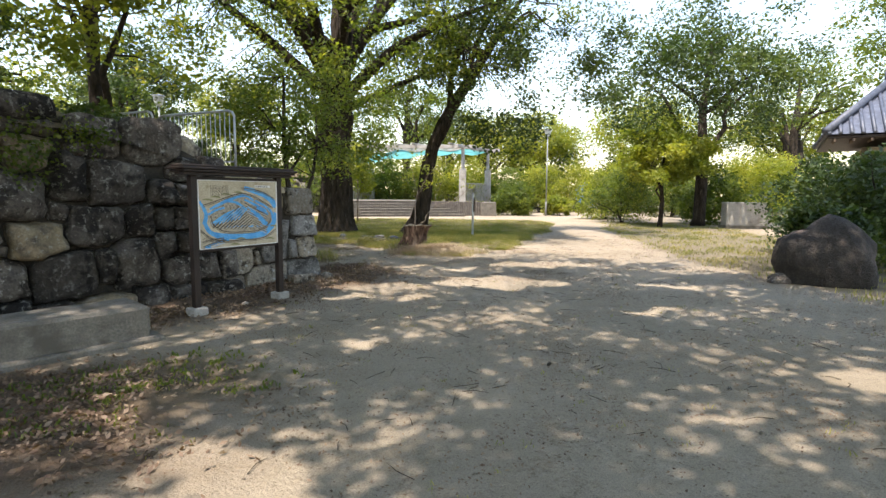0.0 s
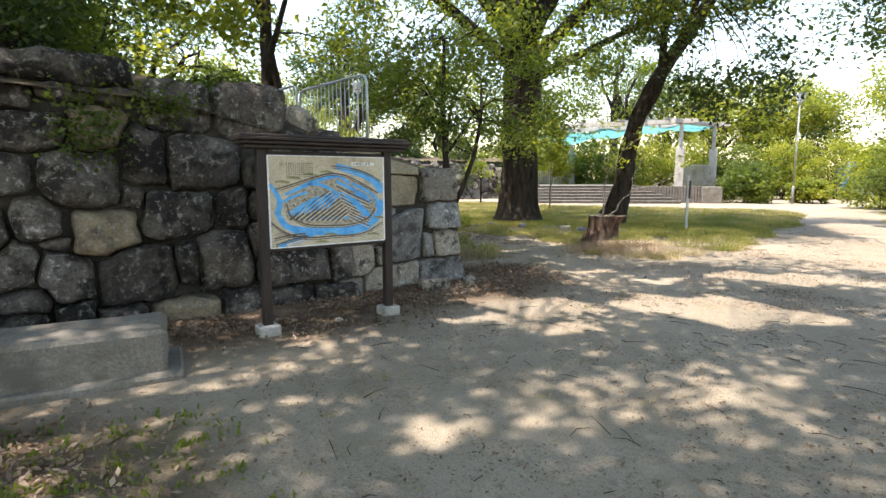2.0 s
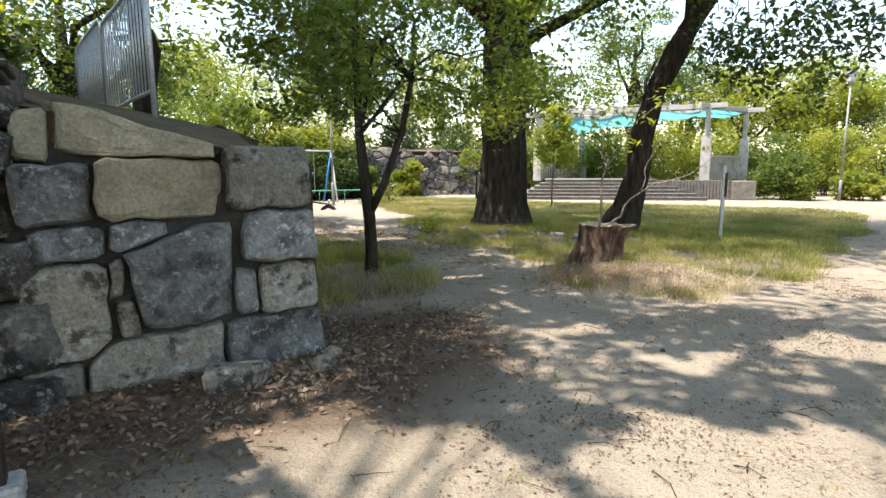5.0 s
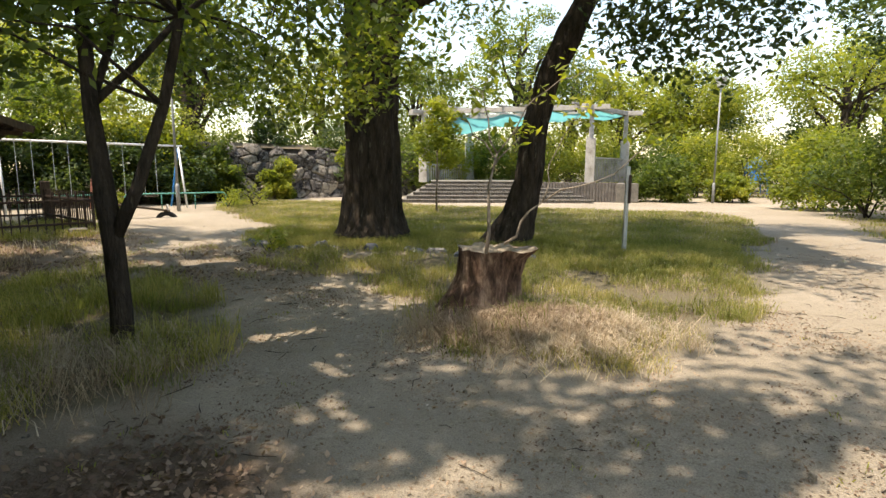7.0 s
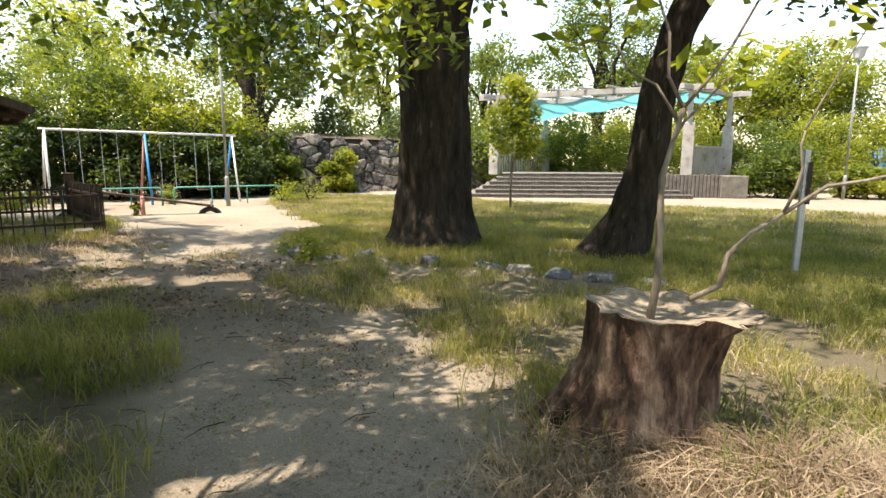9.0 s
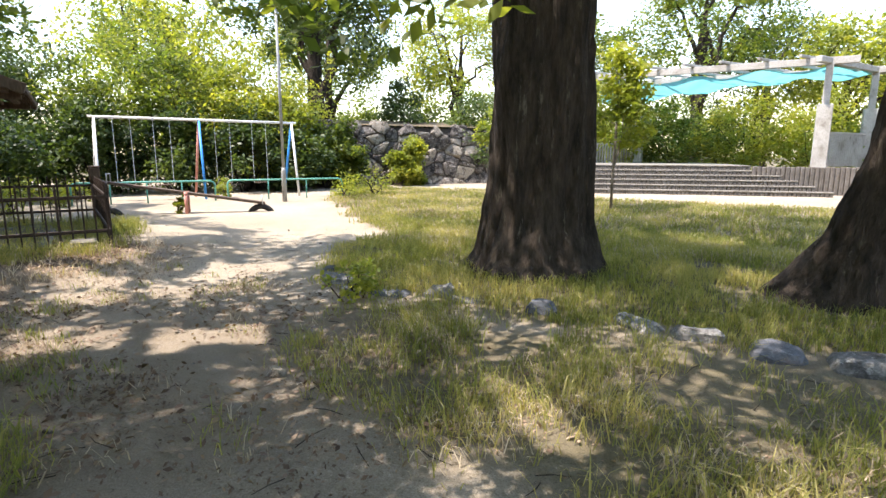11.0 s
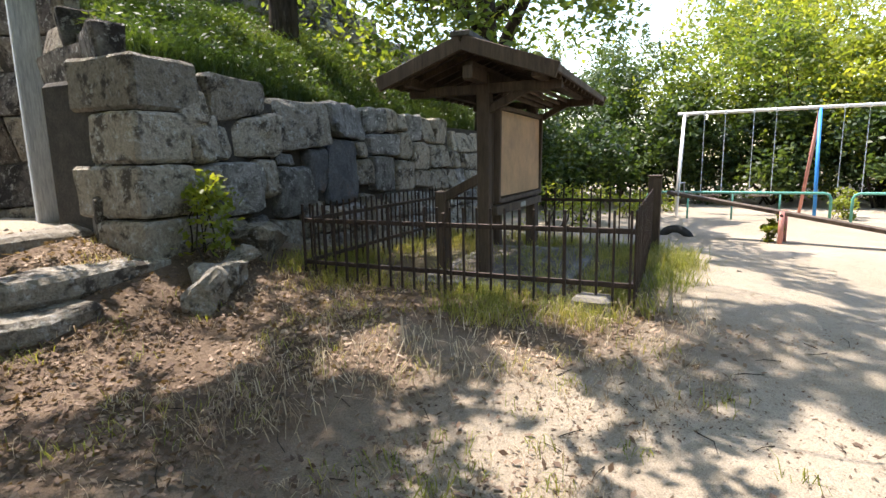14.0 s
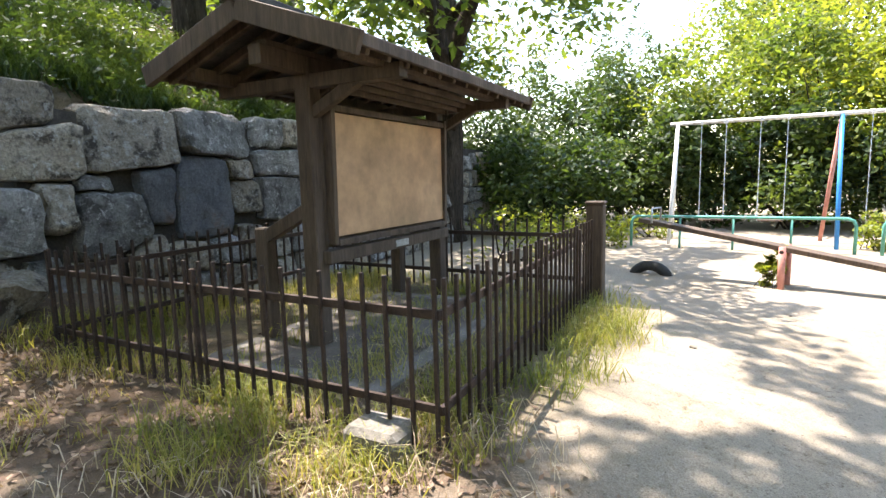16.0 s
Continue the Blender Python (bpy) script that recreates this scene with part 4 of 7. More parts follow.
    for pts, w in ((((0.3, 0.3), (0.42, 0.31), (0.5, 0.36)), (0.03, 0.035)), (((0.56, 0.28), (0.64, 0.33), (0.76, 0.4), (0.86, 0.47)), (0.03, 0.035, 0.03)), (((0.86, 0.64), (0.8, 0.7), (0.72, 0.73)), (0.035, 0.03)), (((0.1, 0.5), (0.18, 0.44), (0.3, 0.4)), (0.03, 0.025))):
        ribbon(river, pts, w, -0.0342)
    for k in range(7):
        ribbon(river, [(0.17 + 0.05 * k, 0.66 - 0.012 * k), (0.25 + 0.05 * k, 0.565 - 0.016 * k), (0.31 + 0.05 * k, 0.5 - 0.018 * k)], [0.012, 0.02, 0.01], -0.0356)
    for k in range(6):
        ribbon(river, [(0.6 + 0.035 * k, 0.4 + 0.05 * k), (0.69 + 0.032 * k, 0.47 + 0.046 * k), (0.78 + 0.03 * k, 0.54 + 0.04 * k)], [0.012, 0.024, 0.012], -0.0356)
    part("river", river, MAP_BLUE, panel, "bright blue painted river")
    dykes = bmesh.new()
    for pts in (((0.04, 0.36), (0.2, 0.3), (0.36, 0.23), (0.5, 0.18), (0.64, 0.2), (0.78, 0.29), (0.95, 0.42)), ((0.13, 0.52), (0.15, 0.66), (0.28, 0.77), (0.5, 0.79), (0.72, 0.79), (0.86, 0.72), (0.92, 0.6)), ((0.0, 0.72), (0.12, 0.86), (0.3, 0.92), (0.55, 0.91), (0.8, 0.92), (0.99, 0.78)), ((0.52, 0.1), (0.68, 0.12), (0.84, 0.17), (0.97, 0.27)), ((0.02, 0.9), (0.14, 0.87), (0.28, 0.86)), ((0.03, 0.97), (0.16, 0.92), (0.3, 0.89))):
        ribbon(dykes, pts, [0.012, 0.016, 0.012], -0.0358)
        ribbon(dykes, [(a, b + 0.022) for a, b in pts], [0.006, 0.008, 0.006], -0.0358)
    tagged(part("dyke", dykes, MAP_LINE, panel, "dark painted river banks"), kind="stuff")
    shore = bmesh.new()
    for pts, w in ((((0.12, 0.98), (0.3, 0.91), (0.5, 0.93), (0.8, 0.95), (0.97, 0.8)), (0.02, 0.012, 0.012, 0.03)), (((0.4, 0.2), (0.55, 0.14), (0.7, 0.24), (0.85, 0.34)), (0.012, 0.02, 0.02)), (((0.1, 0.55), (0.13, 0.74), (0.3, 0.79), (0.6, 0.81), (0.85, 0.76)), (0.012, 0.014, 0.012))):
        ribbon(shore, pts, w, -0.0346)
    part("shore", shore, MAP_PALE, panel, "pale painted shore")
    street = bmesh.new()
    for k in range(10):
        a, b = 0.15 + 0.045 * k, 0.7 + 0.004 * k
        f = 0.34 - 0.022 * k
        ribbon(street, [(a, b), (a + 0.5 * f, b - 0.48 * f), (a + f, b - 0.92 * f)], [0.02, 0.017, 0.012], -0.0348)
    for k in range(9):
        a, b = 0.56 + 0.014 * k, 0.33 + 0.045 * k
        f = 0.3 - 0.014 * k
        ribbon(street, [(a, b), (a + 0.5 * f, b + 0.36 * f), (a + f, b + 0.66 * f)], [0.012, 0.016, 0.014], -0.0348)
    for k in range(7):
        ribbon(street, [(0.03 + 0.025 * k, 0.86 + 0.015 * k), (0.1 + 0.02 * k, 0.83 + 0.012 * k)], [0.006, 0.006], -0.0348)
    tagged(part("street", street, MAP_LINE, panel, "dark painted streets"), kind="stuff")
    houses = bmesh.new()
    hr = random.Random(3)
    for k in range(420):
        u_, v_ = hr.uniform(0.16, 0.92), hr.uniform(0.36, 0.76)
        if abs(v_ - 0.56) < 0.22 - 0.5 * (u_ - 0.54) ** 2:
            s_ = 1 if u_ < 0.55 else -1
            du = hr.uniform(0.006, 0.016)
            ribbon(houses, [(u_, v_), (u_ + du, v_ - s_ * du * 0.8)], [0.005, 0.005], -0.0352)
    tagged(part("painted_house", houses, MAP_LINE, panel, "tiny painted house rows"), kind="stuff")
    lanes = bmesh.new()
    for k in range(10):
        a, b = 0.172 + 0.045 * k, 0.705 + 0.004 * k
        f = 0.33 - 0.022 * k
        ribbon(lanes, [(a, b), (a + 0.5 * f, b - 0.48 * f), (a + f, b - 0.92 * f)], [0.009, 0.008, 0.006], -0.0354)
    for k in range(9):
        a, b = 0.558 + 0.014 * k, 0.355 + 0.045 * k
        f = 0.3 - 0.014 * k
        ribbon(lanes, [(a, b), (a + 0.5 * f, b + 0.36 * f), (a + f, b + 0.66 * f)], [0.007, 0.008, 0.007], -0.0354)
    tagged(part("lane", lanes, MAP_PALE, panel, "pale painted lanes"), kind="stuff")
    wood = bmesh.new()
    for u, v in ((0.2, 0.24), (0.33, 0.2), (0.48, 0.17), (0.9, 0.92), (0.42, 0.97), (0.1, 0.28), (0.5, 0.89), (0.95, 0.72)):
        ribbon(wood, [(u - 0.06, v), (u, v - 0.01), (u + 0.06, v + 0.01)], [0.008, 0.025, 0.008], -0.035)
    tagged(part("woodland", wood, MAP_GREEN, panel, "olive painted woodland"), kind="stuff")
    title = part("title_plate", box(0.26, 0.004, 0.032, (0.37, -0.036, 1.615), 0.001), PAINT_WHITE, ob, "white title strip with small dark characters")
    cu = bpy.data.curves.new("title", "FONT")
    cu.body, cu.size, cu.extrude = "山城國淀城圖", 0.03, 0.0008
    cu.space_character = 1.25
    tmp = bpy.data.objects.new("title", cu)
    me = bpy.data.meshes.new_from_object(tmp)
    bpy.data.objects.remove(tmp)
    me.transform(pose(0.255, -0.0385, 1.6205, 90, 0, 0))
    me.materials.append(DARKWOOD)
    ch = new("title_lettering", me)
    ch.parent = title
    tx = bmesh.new()
    for r in range(8):
        for c in range(13):
            box(0.009, 0.002, 0.009, (-0.43 + c * 0.021, -0.0345, 1.5 + r * 0.018), 0, None, tx)
    part("text_block", tx, IRON, ob, "block of tiny dark writing")
    return ob


MAP = surface("painted_map", [(0.3, (0.4, 0.33, 0.22)), (0.7, (0.56, 0.5, 0.38))], 4, 60, 0.45, bump=0.0, stain=(0.3, 0.25, 0.16), stain_scale=6, stain_at=(0.55, 0.7))
MAP_BLUE = surface("map_blue", [(0.3, (0.04, 0.27, 0.62)), (0.7, (0.12, 0.45, 0.78))], 9, 60, 0.45, bump=0.0)
MAP_TOWN = surface("map_town", [(0.3, (0.14, 0.12, 0.09)), (0.5, (0.34, 0.3, 0.23)), (0.7, (0.52, 0.46, 0.36))], 30, 110, 0.5, bump=0.0)
MAP_LINE = surface("map_line", [(0.3, (0.06, 0.05, 0.04)), (0.7, (0.15, 0.12, 0.09))], 20, 90, 0.5, bump=0.0)
MAP_PALE = surface("map_pale", [(0.3, (0.5, 0.43, 0.32)), (0.7, (0.6, 0.54, 0.42))], 20, 90, 0.5, bump=0.0)
MAP_GREEN = surface("map_green", [(0.3, (0.16, 0.17, 0.07)), (0.7, (0.28, 0.26, 0.13))], 20, 90, 0.5, bump=0.0)


def ribbon(bm, pts, widths, y):
    """A flat painted band on the map; u to the right, v down, both 0 to 1."""
    P = [Vector((-0.6 + 1.2 * u, y, 1.695 - 0.86 * v)) for u, v in pts]
    for _ in range(2):
        P = [P[0]] + [q for p, r in zip(P, P[1:]) for q in (p.lerp(r, 0.25), p.lerp(r, 0.75))] + [P[-1]]
    m = len(P) - 1
    prev = None
    for i, p in enumerate(P):
        t = (P[min(i + 1, m)] - P[max(i - 1, 0)]).normalized()
        s = Vector((-t.z, 0, t.x))
        f = i / m * (len(widths) - 1)
        k = min(int(f), len(widths) - 2)
        w = (widths[k] + (widths[k + 1] - widths[k]) * (f - k)) * 0.5 * (1 + 0.25 * noise.noise((i * 0.6, pts[0][0] * 9, 0)))
        a, b = p + s * w, p - s * w
        for q in (a, b):
            q.x, q.z = min(0.6, max(-0.6, q.x)), min(1.695, max(0.838, q.z))
        cur = (bm.verts.new(a), bm.verts.new(b))
        if prev:
            bm.faces.new((prev[0], prev[1], cur[1], cur[0]))
        prev = cur


map_board()

# ---- stone bench slab by the wall ----


def lump(radii, seed, sub=3, rough=0.25, squash=0.0):
    bm = bmesh.new()
    bmesh.ops.create_icosphere(bm, subdivisions=sub, radius=1.0)
    for v in bm.verts:
        p = v.co.copy()
        k = 1 + rough * noise.noise(p * 1.3 + Vector((seed * 7.3, 0, 0))) + rough * 0.4 * noise.noise(p * 3.5 + Vector((0, seed * 3.1, 0)))
        v.co = Vector((p.x * radii[0], p.y * radii[1], p.z * radii[2])) * k
        if v.co.z < -radii[2] * squash and squash:
            v.co.z = -radii[2] * squash
    return bm


def rough_block(sx, sy, sz, seed, rough=0.05):
    bm = box(sx, sy, sz, (0, 0, -sz / 2), min(sx, sy, sz) * 0.22)
    bmesh.ops.subdivide_edges(bm, edges=[e for e in bm.edges if e.calc_length() > 0.12], cuts=2, use_grid_fill=True)
    for v in bm.verts:
        v.co += Vector((noise.noise(v.co * 3 + Vector((seed * 5.1, 0, 0))), noise.noise(v.co * 3 + Vector((0, seed * 4.3, 0))), noise.noise(v.co * 3 + Vector((0, 0, seed * 6.7))))) * rough
    return bm


def lone_rock(at, radii, seed, label, material=STONE, name="rock", rz=0, group=""):
    ob = link(name, lump(radii, seed), material, smooth=True)
    ob.matrix_basis = pose(at[0], at[1], at[2] if len(at) > 2 else gh(at[0], at[1]) + radii[2] * 0.25, 0, 0, rz)
    return tagged(ob, label, "rock", group)


u1 = Vector((-0.655, -0.755, 0))
ang1 = math.degrees(math.atan2(u1.y, u1.x))
slab = thing("stone_bench", pose(-3.02, 5.47, 0, 0, 0, ang1), "long old concrete bench slab against the boulder wall", "bench")
_bm = box(2.6, 0.62, 0.38, (1.3, -0.33, 0), 0.035)
bmesh.ops.subdivide_edges(_bm, edges=[e for e in _bm.edges if e.calc_length() > 0.2], cuts=7, use_grid_fill=True)
for _v in _bm.verts:
    _v.co += _v.normal * (0.014 * noise.noise(_v.co * 4.0) + 0.01 * noise.noise(_v.co * 11.0))
part("slab", _bm, CONCRETE_OLD, slab)
part("plinth", box(2.75, 0.75, 0.1, (1.27, -0.3, -0.04), 0.02), CONCRETE_OLD, slab)

# ---- notice shelter and its fence ----
RIDGE0 = Vector((-10.65, 16.97, 0)) + D * 0.12 + NRM * 0.15
kang = math.degrees(math.atan2(D.y, D.x))


def notice_shelter():
    """Local x runs along the ridge, local y to the back (away from the notice face)."""
    ob = thing("notice_shelter", pose(RIDGE0.x, RIDGE0.y, 0.14, 0, 0, kang), "roofed wooden notice board with a faded tan panel", "notice board")
    # local -y is the front (NRM)
    for x in (0.47, 2.47):
        part("post", box(0.14, 0.14, 2.2, (x, -0.02, 0), 0.01), OLDWOOD, ob)
        part("rear_post", box(0.12, 0.12, 0.95, (x, 0.5, 0), 0.012), OLDWOOD, ob)
        part("brace", beam((x, 0.5, 0.86), (x, -0.02, 1.12), 0.08, 0.1), OLDWOOD, ob)
        part("bracket", beam((x, -0.85, 2.03), (x, 0.85, 2.03), 0.1, 0.1), OLDWOOD, ob)
        part("footing", box(0.24, 0.24, 0.16, (x, -0.02, -0.12), 0.02), CONCRETE, ob)
    for y in (-0.68, -0.02, 0.68):
        part("purlin", beam((0.04, y, 2.1 if abs(y) > 0.5 else 2.2), (2.92, y, 2.1 if abs(y) > 0.5 else 2.2), 0.09, 0.09), OLDWOOD, ob)
    for sy in (-1, 1):
        bm = bmesh.new()
        q = [(-0.1, 0, 2.43), (2.98, 0, 2.43), (2.98, sy * 0.9, 2.1), (-0.1, sy * 0.9, 2.1)]
        lo = [bm.verts.new(p) for p in q]
        hi = [bm.verts.new((p[0], p[1], p[2] + 0.05)) for p in q]
        bm.faces.new(lo)
        bm.faces.new(hi)
        for k in range(4):
            bm.faces.new((lo[k], lo[(k + 1) % 4], hi[(k + 1) % 4], hi[k]))
        bmesh.ops.recalc_face_normals(bm, faces=bm.faces)
        part("roof_slope", bm, ROOFING, ob, "dark weathered sheet roof")
        for k in range(13):
            x = 0.02 + k * 0.236
            part("rafter", beam((x, 0, 2.375), (x, sy * 0.88, 2.065), 0.045, 0.06), OLDWOOD, ob)
        part("eave_board", beam((-0.12, sy * 0.91, 2.1), (3.0, sy * 0.91, 2.1), 0.03, 0.075), OLDWOOD, ob)
        for x in (-0.13, 3.01):
            part("barge_board", beam((x, 0, 2.4), (x, sy * 0.93, 2.07), 0.05, 0.14), OLDWOOD, ob)
    part("ridge_cap", beam((-0.17, 0, 2.475), (3.05, 0, 2.475), 0.2, 0.05), ROOFING, ob)
    # the case, its panel behind a frame, leaning a little forward
    board = part("board_frame", box(1.94, 0.06, 1.1, (1.47, -0.07, 0.8), 0.008), OLDWOOD, ob)
    part("board_face", box(1.8, 0.012, 0.94, (1.48, -0.135, 0.88), 0.003), TANBOARD, board, "blank sun-faded tan panel")
    for x in (0.55, 2.41):
        part("case_side", beam((x, -0.12, 0.82), (x, -0.14, 1.9), 0.05, 0.09), OLDWOOD, board)
    for z, dy in ((0.835, -0.13), (1.85, -0.13)):
        part("case_rail", beam((0.57, dy, z), (2.39, dy, z), 0.085, 0.05), OLDWOOD, board)
    part("sill", box(2.0, 0.12, 0.1, (1.47, -0.1, 0.68), 0.006), OLDWOOD, board)
    part("name_plate", box(0.22, 0.006, 0.06, (1.5, -0.165, 0.7), 0.001), CONCRETE, board, "small pale maker's plate")
    part("hook_rod", rod((2.3, -0.25, 1.8), (2.3, -0.25, 2.08), 0.008, 6), IRON, board)
    for k in range(4):
        part("hood_slat", beam((0.5, -0.2 - 0.1 * k, 1.98 + 0.025 * k), (2.44, -0.2 - 0.1 * k, 1.98 + 0.025 * k), 0.03, 0.045), OLDWOOD, board)
    for x in (0.47, 2.47):
        part("tie_beam", beam((x - 0.5, -0.02, 2.14), (x + 0.42, -0.02, 2.14), 0.11, 0.13), OLDWOOD, ob)
        part("arm", beam((x, -0.02, 1.78), (x, -0.55, 2.04), 0.07, 0.08), OLDWOOD, ob)
    return ob


ROOFING = surface("dark_roofing", [(0.3, (0.03, 0.028, 0.027)), (0.7, (0.075, 0.068, 0.062))], 5, 40, 0.7, bump=0.4, stain=(0.12, 0.11, 0.095), stain_scale=3, dist=0.01)
TANBOARD = surface("tan_board", [(0.3, (0.43, 0.25, 0.135)), (0.7, (0.5, 0.31, 0.18))], 0.7, 3, 0.28, bump=0.01, spec=0.5)
SOIL = surface("dark_earth", [(0.3, (0.07, 0.058, 0.045)), (0.7, (0.15, 0.125, 0.1))], 4, 60, 0.95, bump=0.6)
notice_shelter()
pad = thing("shelter_kerb", pose(-11.5, 17.85, 0.14, 0, 0, kang), "concrete kerb frame round the dark earth under the shelter", "kerb", kind="structure")
for x, y, sx, sy in ((0, -0.72, 2.5, 0.14), (0, 0.72, 2.5, 0.14), (-1.18, 0, 0.14, 1.3), (1.18, 0, 0.14, 1.3)):
    part("kerb", box(sx, sy, 0.14, (x, y, -0.08), 0.015), CONCRETE_OLD, pad)
part("earth", box(2.24, 1.32, 0.1, (0, 0, -0.05), 0.01), SOIL, pad, "dark bare earth")

FC0, FC1, FC2, FC3 = Vector((-11.02, 15.42, 0)), Vector((-9.28, 18.3, 0)), Vector((-12.3, 19.92, 0)), Vector((-14.05, 17.05, 0))
BARMESH = bpy.data.meshes.new("bar")
_b = box(0.02, 0.02, 0.8, (0, 0, 0.0), 0.003)
_b.to_mesh(BARMESH)
_b.free()
BARMESH.materials.append(IRON)


def iron_fence(a, b, z0, z1, label):
    L = (b - a).length
    u = (b - a).normalized()
    ob = thing("iron_fence", pose(a.x, a.y, z0, 0, math.degrees(-math.atan2(z1 - z0, L)), math.degrees(math.atan2(u.y, u.x))), label, "fence", "fence round the notice shelter")
    for z in (0.165, 0.61):
        part("rail", box(L, 0.02, 0.045, (L / 2, 0.017, z), 0.004), IRON, ob)
    n = int(L / 0.13)
    for k in range(n + 1):
        o = new("bar", BARMESH)
        o.parent = ob
        o.location = (0.03 + k * (L - 0.06) / n, -0.003 + 0.003 * noise.noise((k * 2.3, L, 5)), 0.008 * noise.noise((k * 1.7, L, 0)))
    for k in range(3):
        o = part("stay", box(0.028, 0.028, 0.85, (L * (k + 0.5) / 3, 0.0, -0.1), 0.004), IRON, ob)
    return ob


for _a, _b, _z0, _z1 in ((FC0, FC1, 0.2, 0.21), (FC1, FC2, 0.21, 0.2), (FC2, FC3, 0.2, 0.2), (FC3, FC0, 0.2, 0.2)):
    iron_fence(_a, _b, _z0, _z1, "low dark iron bar fence with rusted rails")
gp = thing("fence_post", pose(FC2.x - 0.06, FC2.y + 0.06, 0.05, 0, 0, kang), "stout weathered wooden post at the fence corner", "post")
part("shaft", box(0.17, 0.17, 1.1, (0, 0, 0), 0.012), OLDWOOD, gp)
part("cap", box(0.19, 0.19, 0.03, (0, 0, 1.1), 0.01), OLDWOOD, gp)
fb = link("fence_footing", box(0.3, 0.24, 0.26, (0, 0, -0.08), 0.03), CONCRETE_OLD)
fb.matrix_basis = pose(-9.4, 18.0, 0.13, 0, 0, 60)
tagged(fb, "rough concrete footing block of the iron fence", "footing")


# ---- playground ----
def swing_set():
    a, b, c = Vector((-18.25, 23.6, 0)), Vector((-16.75, 25.95, 0)), Vector((-15.3, 28.5, 0))
    u = (c - a).normalized()
    L = (c - a).length
    ob = thing("swing_set", pose(a.x, a.y, 0, 0, 0, math.degrees(math.atan2(u.y, u.x))), "four-seat steel swing frame with white, red and blue legs", "swing set")
    H = 2.45
    part("beam", rod((-0.15, 0, H), (L + 0.15, 0, H), 0.04, 10), PAINT_WHITE, ob, smooth=True)
    mid = (b - a).length
    for x, m0, m1 in ((0, PAINT_WHITE, PAINT_WHITE), (mid, PAINT_RED, PAINT_BLUE), (L, PAINT_BLUE, PAINT_WHITE)):
        part("leg", rod((x, 0, H), (x - 0.15, 0.72, -0.05), 0.038, 8), m0, ob, smooth=True)
        part("leg", rod((x, 0, H), (x - 0.05, -0.72, -0.05), 0.038, 8), m1, ob, smooth=True)
    for x0 in (0.45, 1.5, mid + 0.45, mid + 1.6):
        st = part("seat", box(0.42, 0.16, 0.035, (x0 + 0.22, 0, 0.44), 0.01), OLDWOOD, ob)
        for dx in (0.0, 0.45):
            bm = bmesh.new()
            for k in range(26):
                z = 0.45 + k * (H - 0.5) / 26
                rod((x0 + dx, 0.012 * (-1) ** k, z), (x0 + dx, -0.012 * (-1) ** k, z + (H - 0.5) / 26), 0.009, 4, bm)
            part("chain", bm, GALV, ob)
            part("hanger", box(0.06, 0.09, 0.09, (x0 + dx, 0, H - 0.05), 0.01), PAINT_WHITE, ob)
    return ob


swing_set()


def hoop_rail(a, b, label):
    a, b = Vector(a), Vector(b)
    L, u = (b - a).length, (b - a).normalized()
    ob = thing("hoop_rail", pose(a.x, a.y, gh(a.x, a.y), 0, 0, math.degrees(math.atan2(u.y, u.x))), label, "guard rail", "guard rails before the swings")
    r = 0.12
    pts = [(0, 0, -0.05), (0, 0, 0.6 - r), (r * 0.3, 0, 0.6 - r * 0.3), (r, 0, 0.6), (L - r, 0, 0.6), (L - r * 0.3, 0, 0.6 - r * 0.3), (L, 0, 0.6 - r), (L, 0, -0.05)]
    part("hoop", tube(bmesh.new(), pts, [0.028] * 8, 8), PAINT_GREEN, ob, smooth=True)
    n = max(1, int(L / 0.9))
    for k in range(1, n):
        part("upright", rod((L * k / n, 0, -0.05), (L * k / n, 0, 0.59), 0.022, 6), PAINT_GREEN, ob, smooth=True)
    return ob


hoop_rail((-17.6, 22.4, 0), (-15.6, 25.4, 0), "worn green tubular guard rail")
hoop_rail((-15.4, 25.7, 0), (-13.3, 28.6, 0), "worn green tubular guard rail")


def seesaw():
    a, b = Vector((-14.55, 21.5, 0)), Vector((-12.2, 23.85, 0))
    u = (b - a).normalized()
    L = (b - a).length
    ob = thing("seesaw", pose((a.x + b.x) / 2, (a.y + b.y) / 2, 0, 0, 0, math.degrees(math.atan2(u.y, u.x))), "weathered plank seesaw resting on half-buried tyres", "seesaw")
    part("plank", beam((-L / 2 - 0.15, 0, 0.78), (L / 2 + 0.1, 0, 0.2), 0.24, 0.06), OLDWOOD, ob)
    for y in (-0.18, 0.18):
        part("pivot_post", rod((0, y, -0.05), (0, y, 0.52), 0.04, 8), PAINT_RED, ob, smooth=True)
    part("axle", rod((0, -0.22, 0.46), (0, 0.22, 0.46), 0.025, 8), IRON, ob)
    for s in (-1.6, 1.7):
        part("handle", tube(bmesh.new(), [(s, -0.16, 0.48 - s * 0.17), (s, -0.16, 0.68 - s * 0.17), (s, 0.16, 0.68 - s * 0.17), (s, 0.16, 0.48 - s * 0.17)], [0.014] * 4, 6), GALV, ob, smooth=True)
    for x in (-L / 2, L / 2):
        bm = bmesh.new()
        n = 14
        pts = [(x + 0.27 * math.cos(math.pi * k / n), 0, 0.25 * math.sin(math.pi * k / n) - 0.13) for k in range(n + 1)]
        tube(bm, pts, [0.075] * (n + 1), 8)
        part("tyre", bm, RUBBER, ob, "half-buried black tyre", True)
    return ob


seesaw()


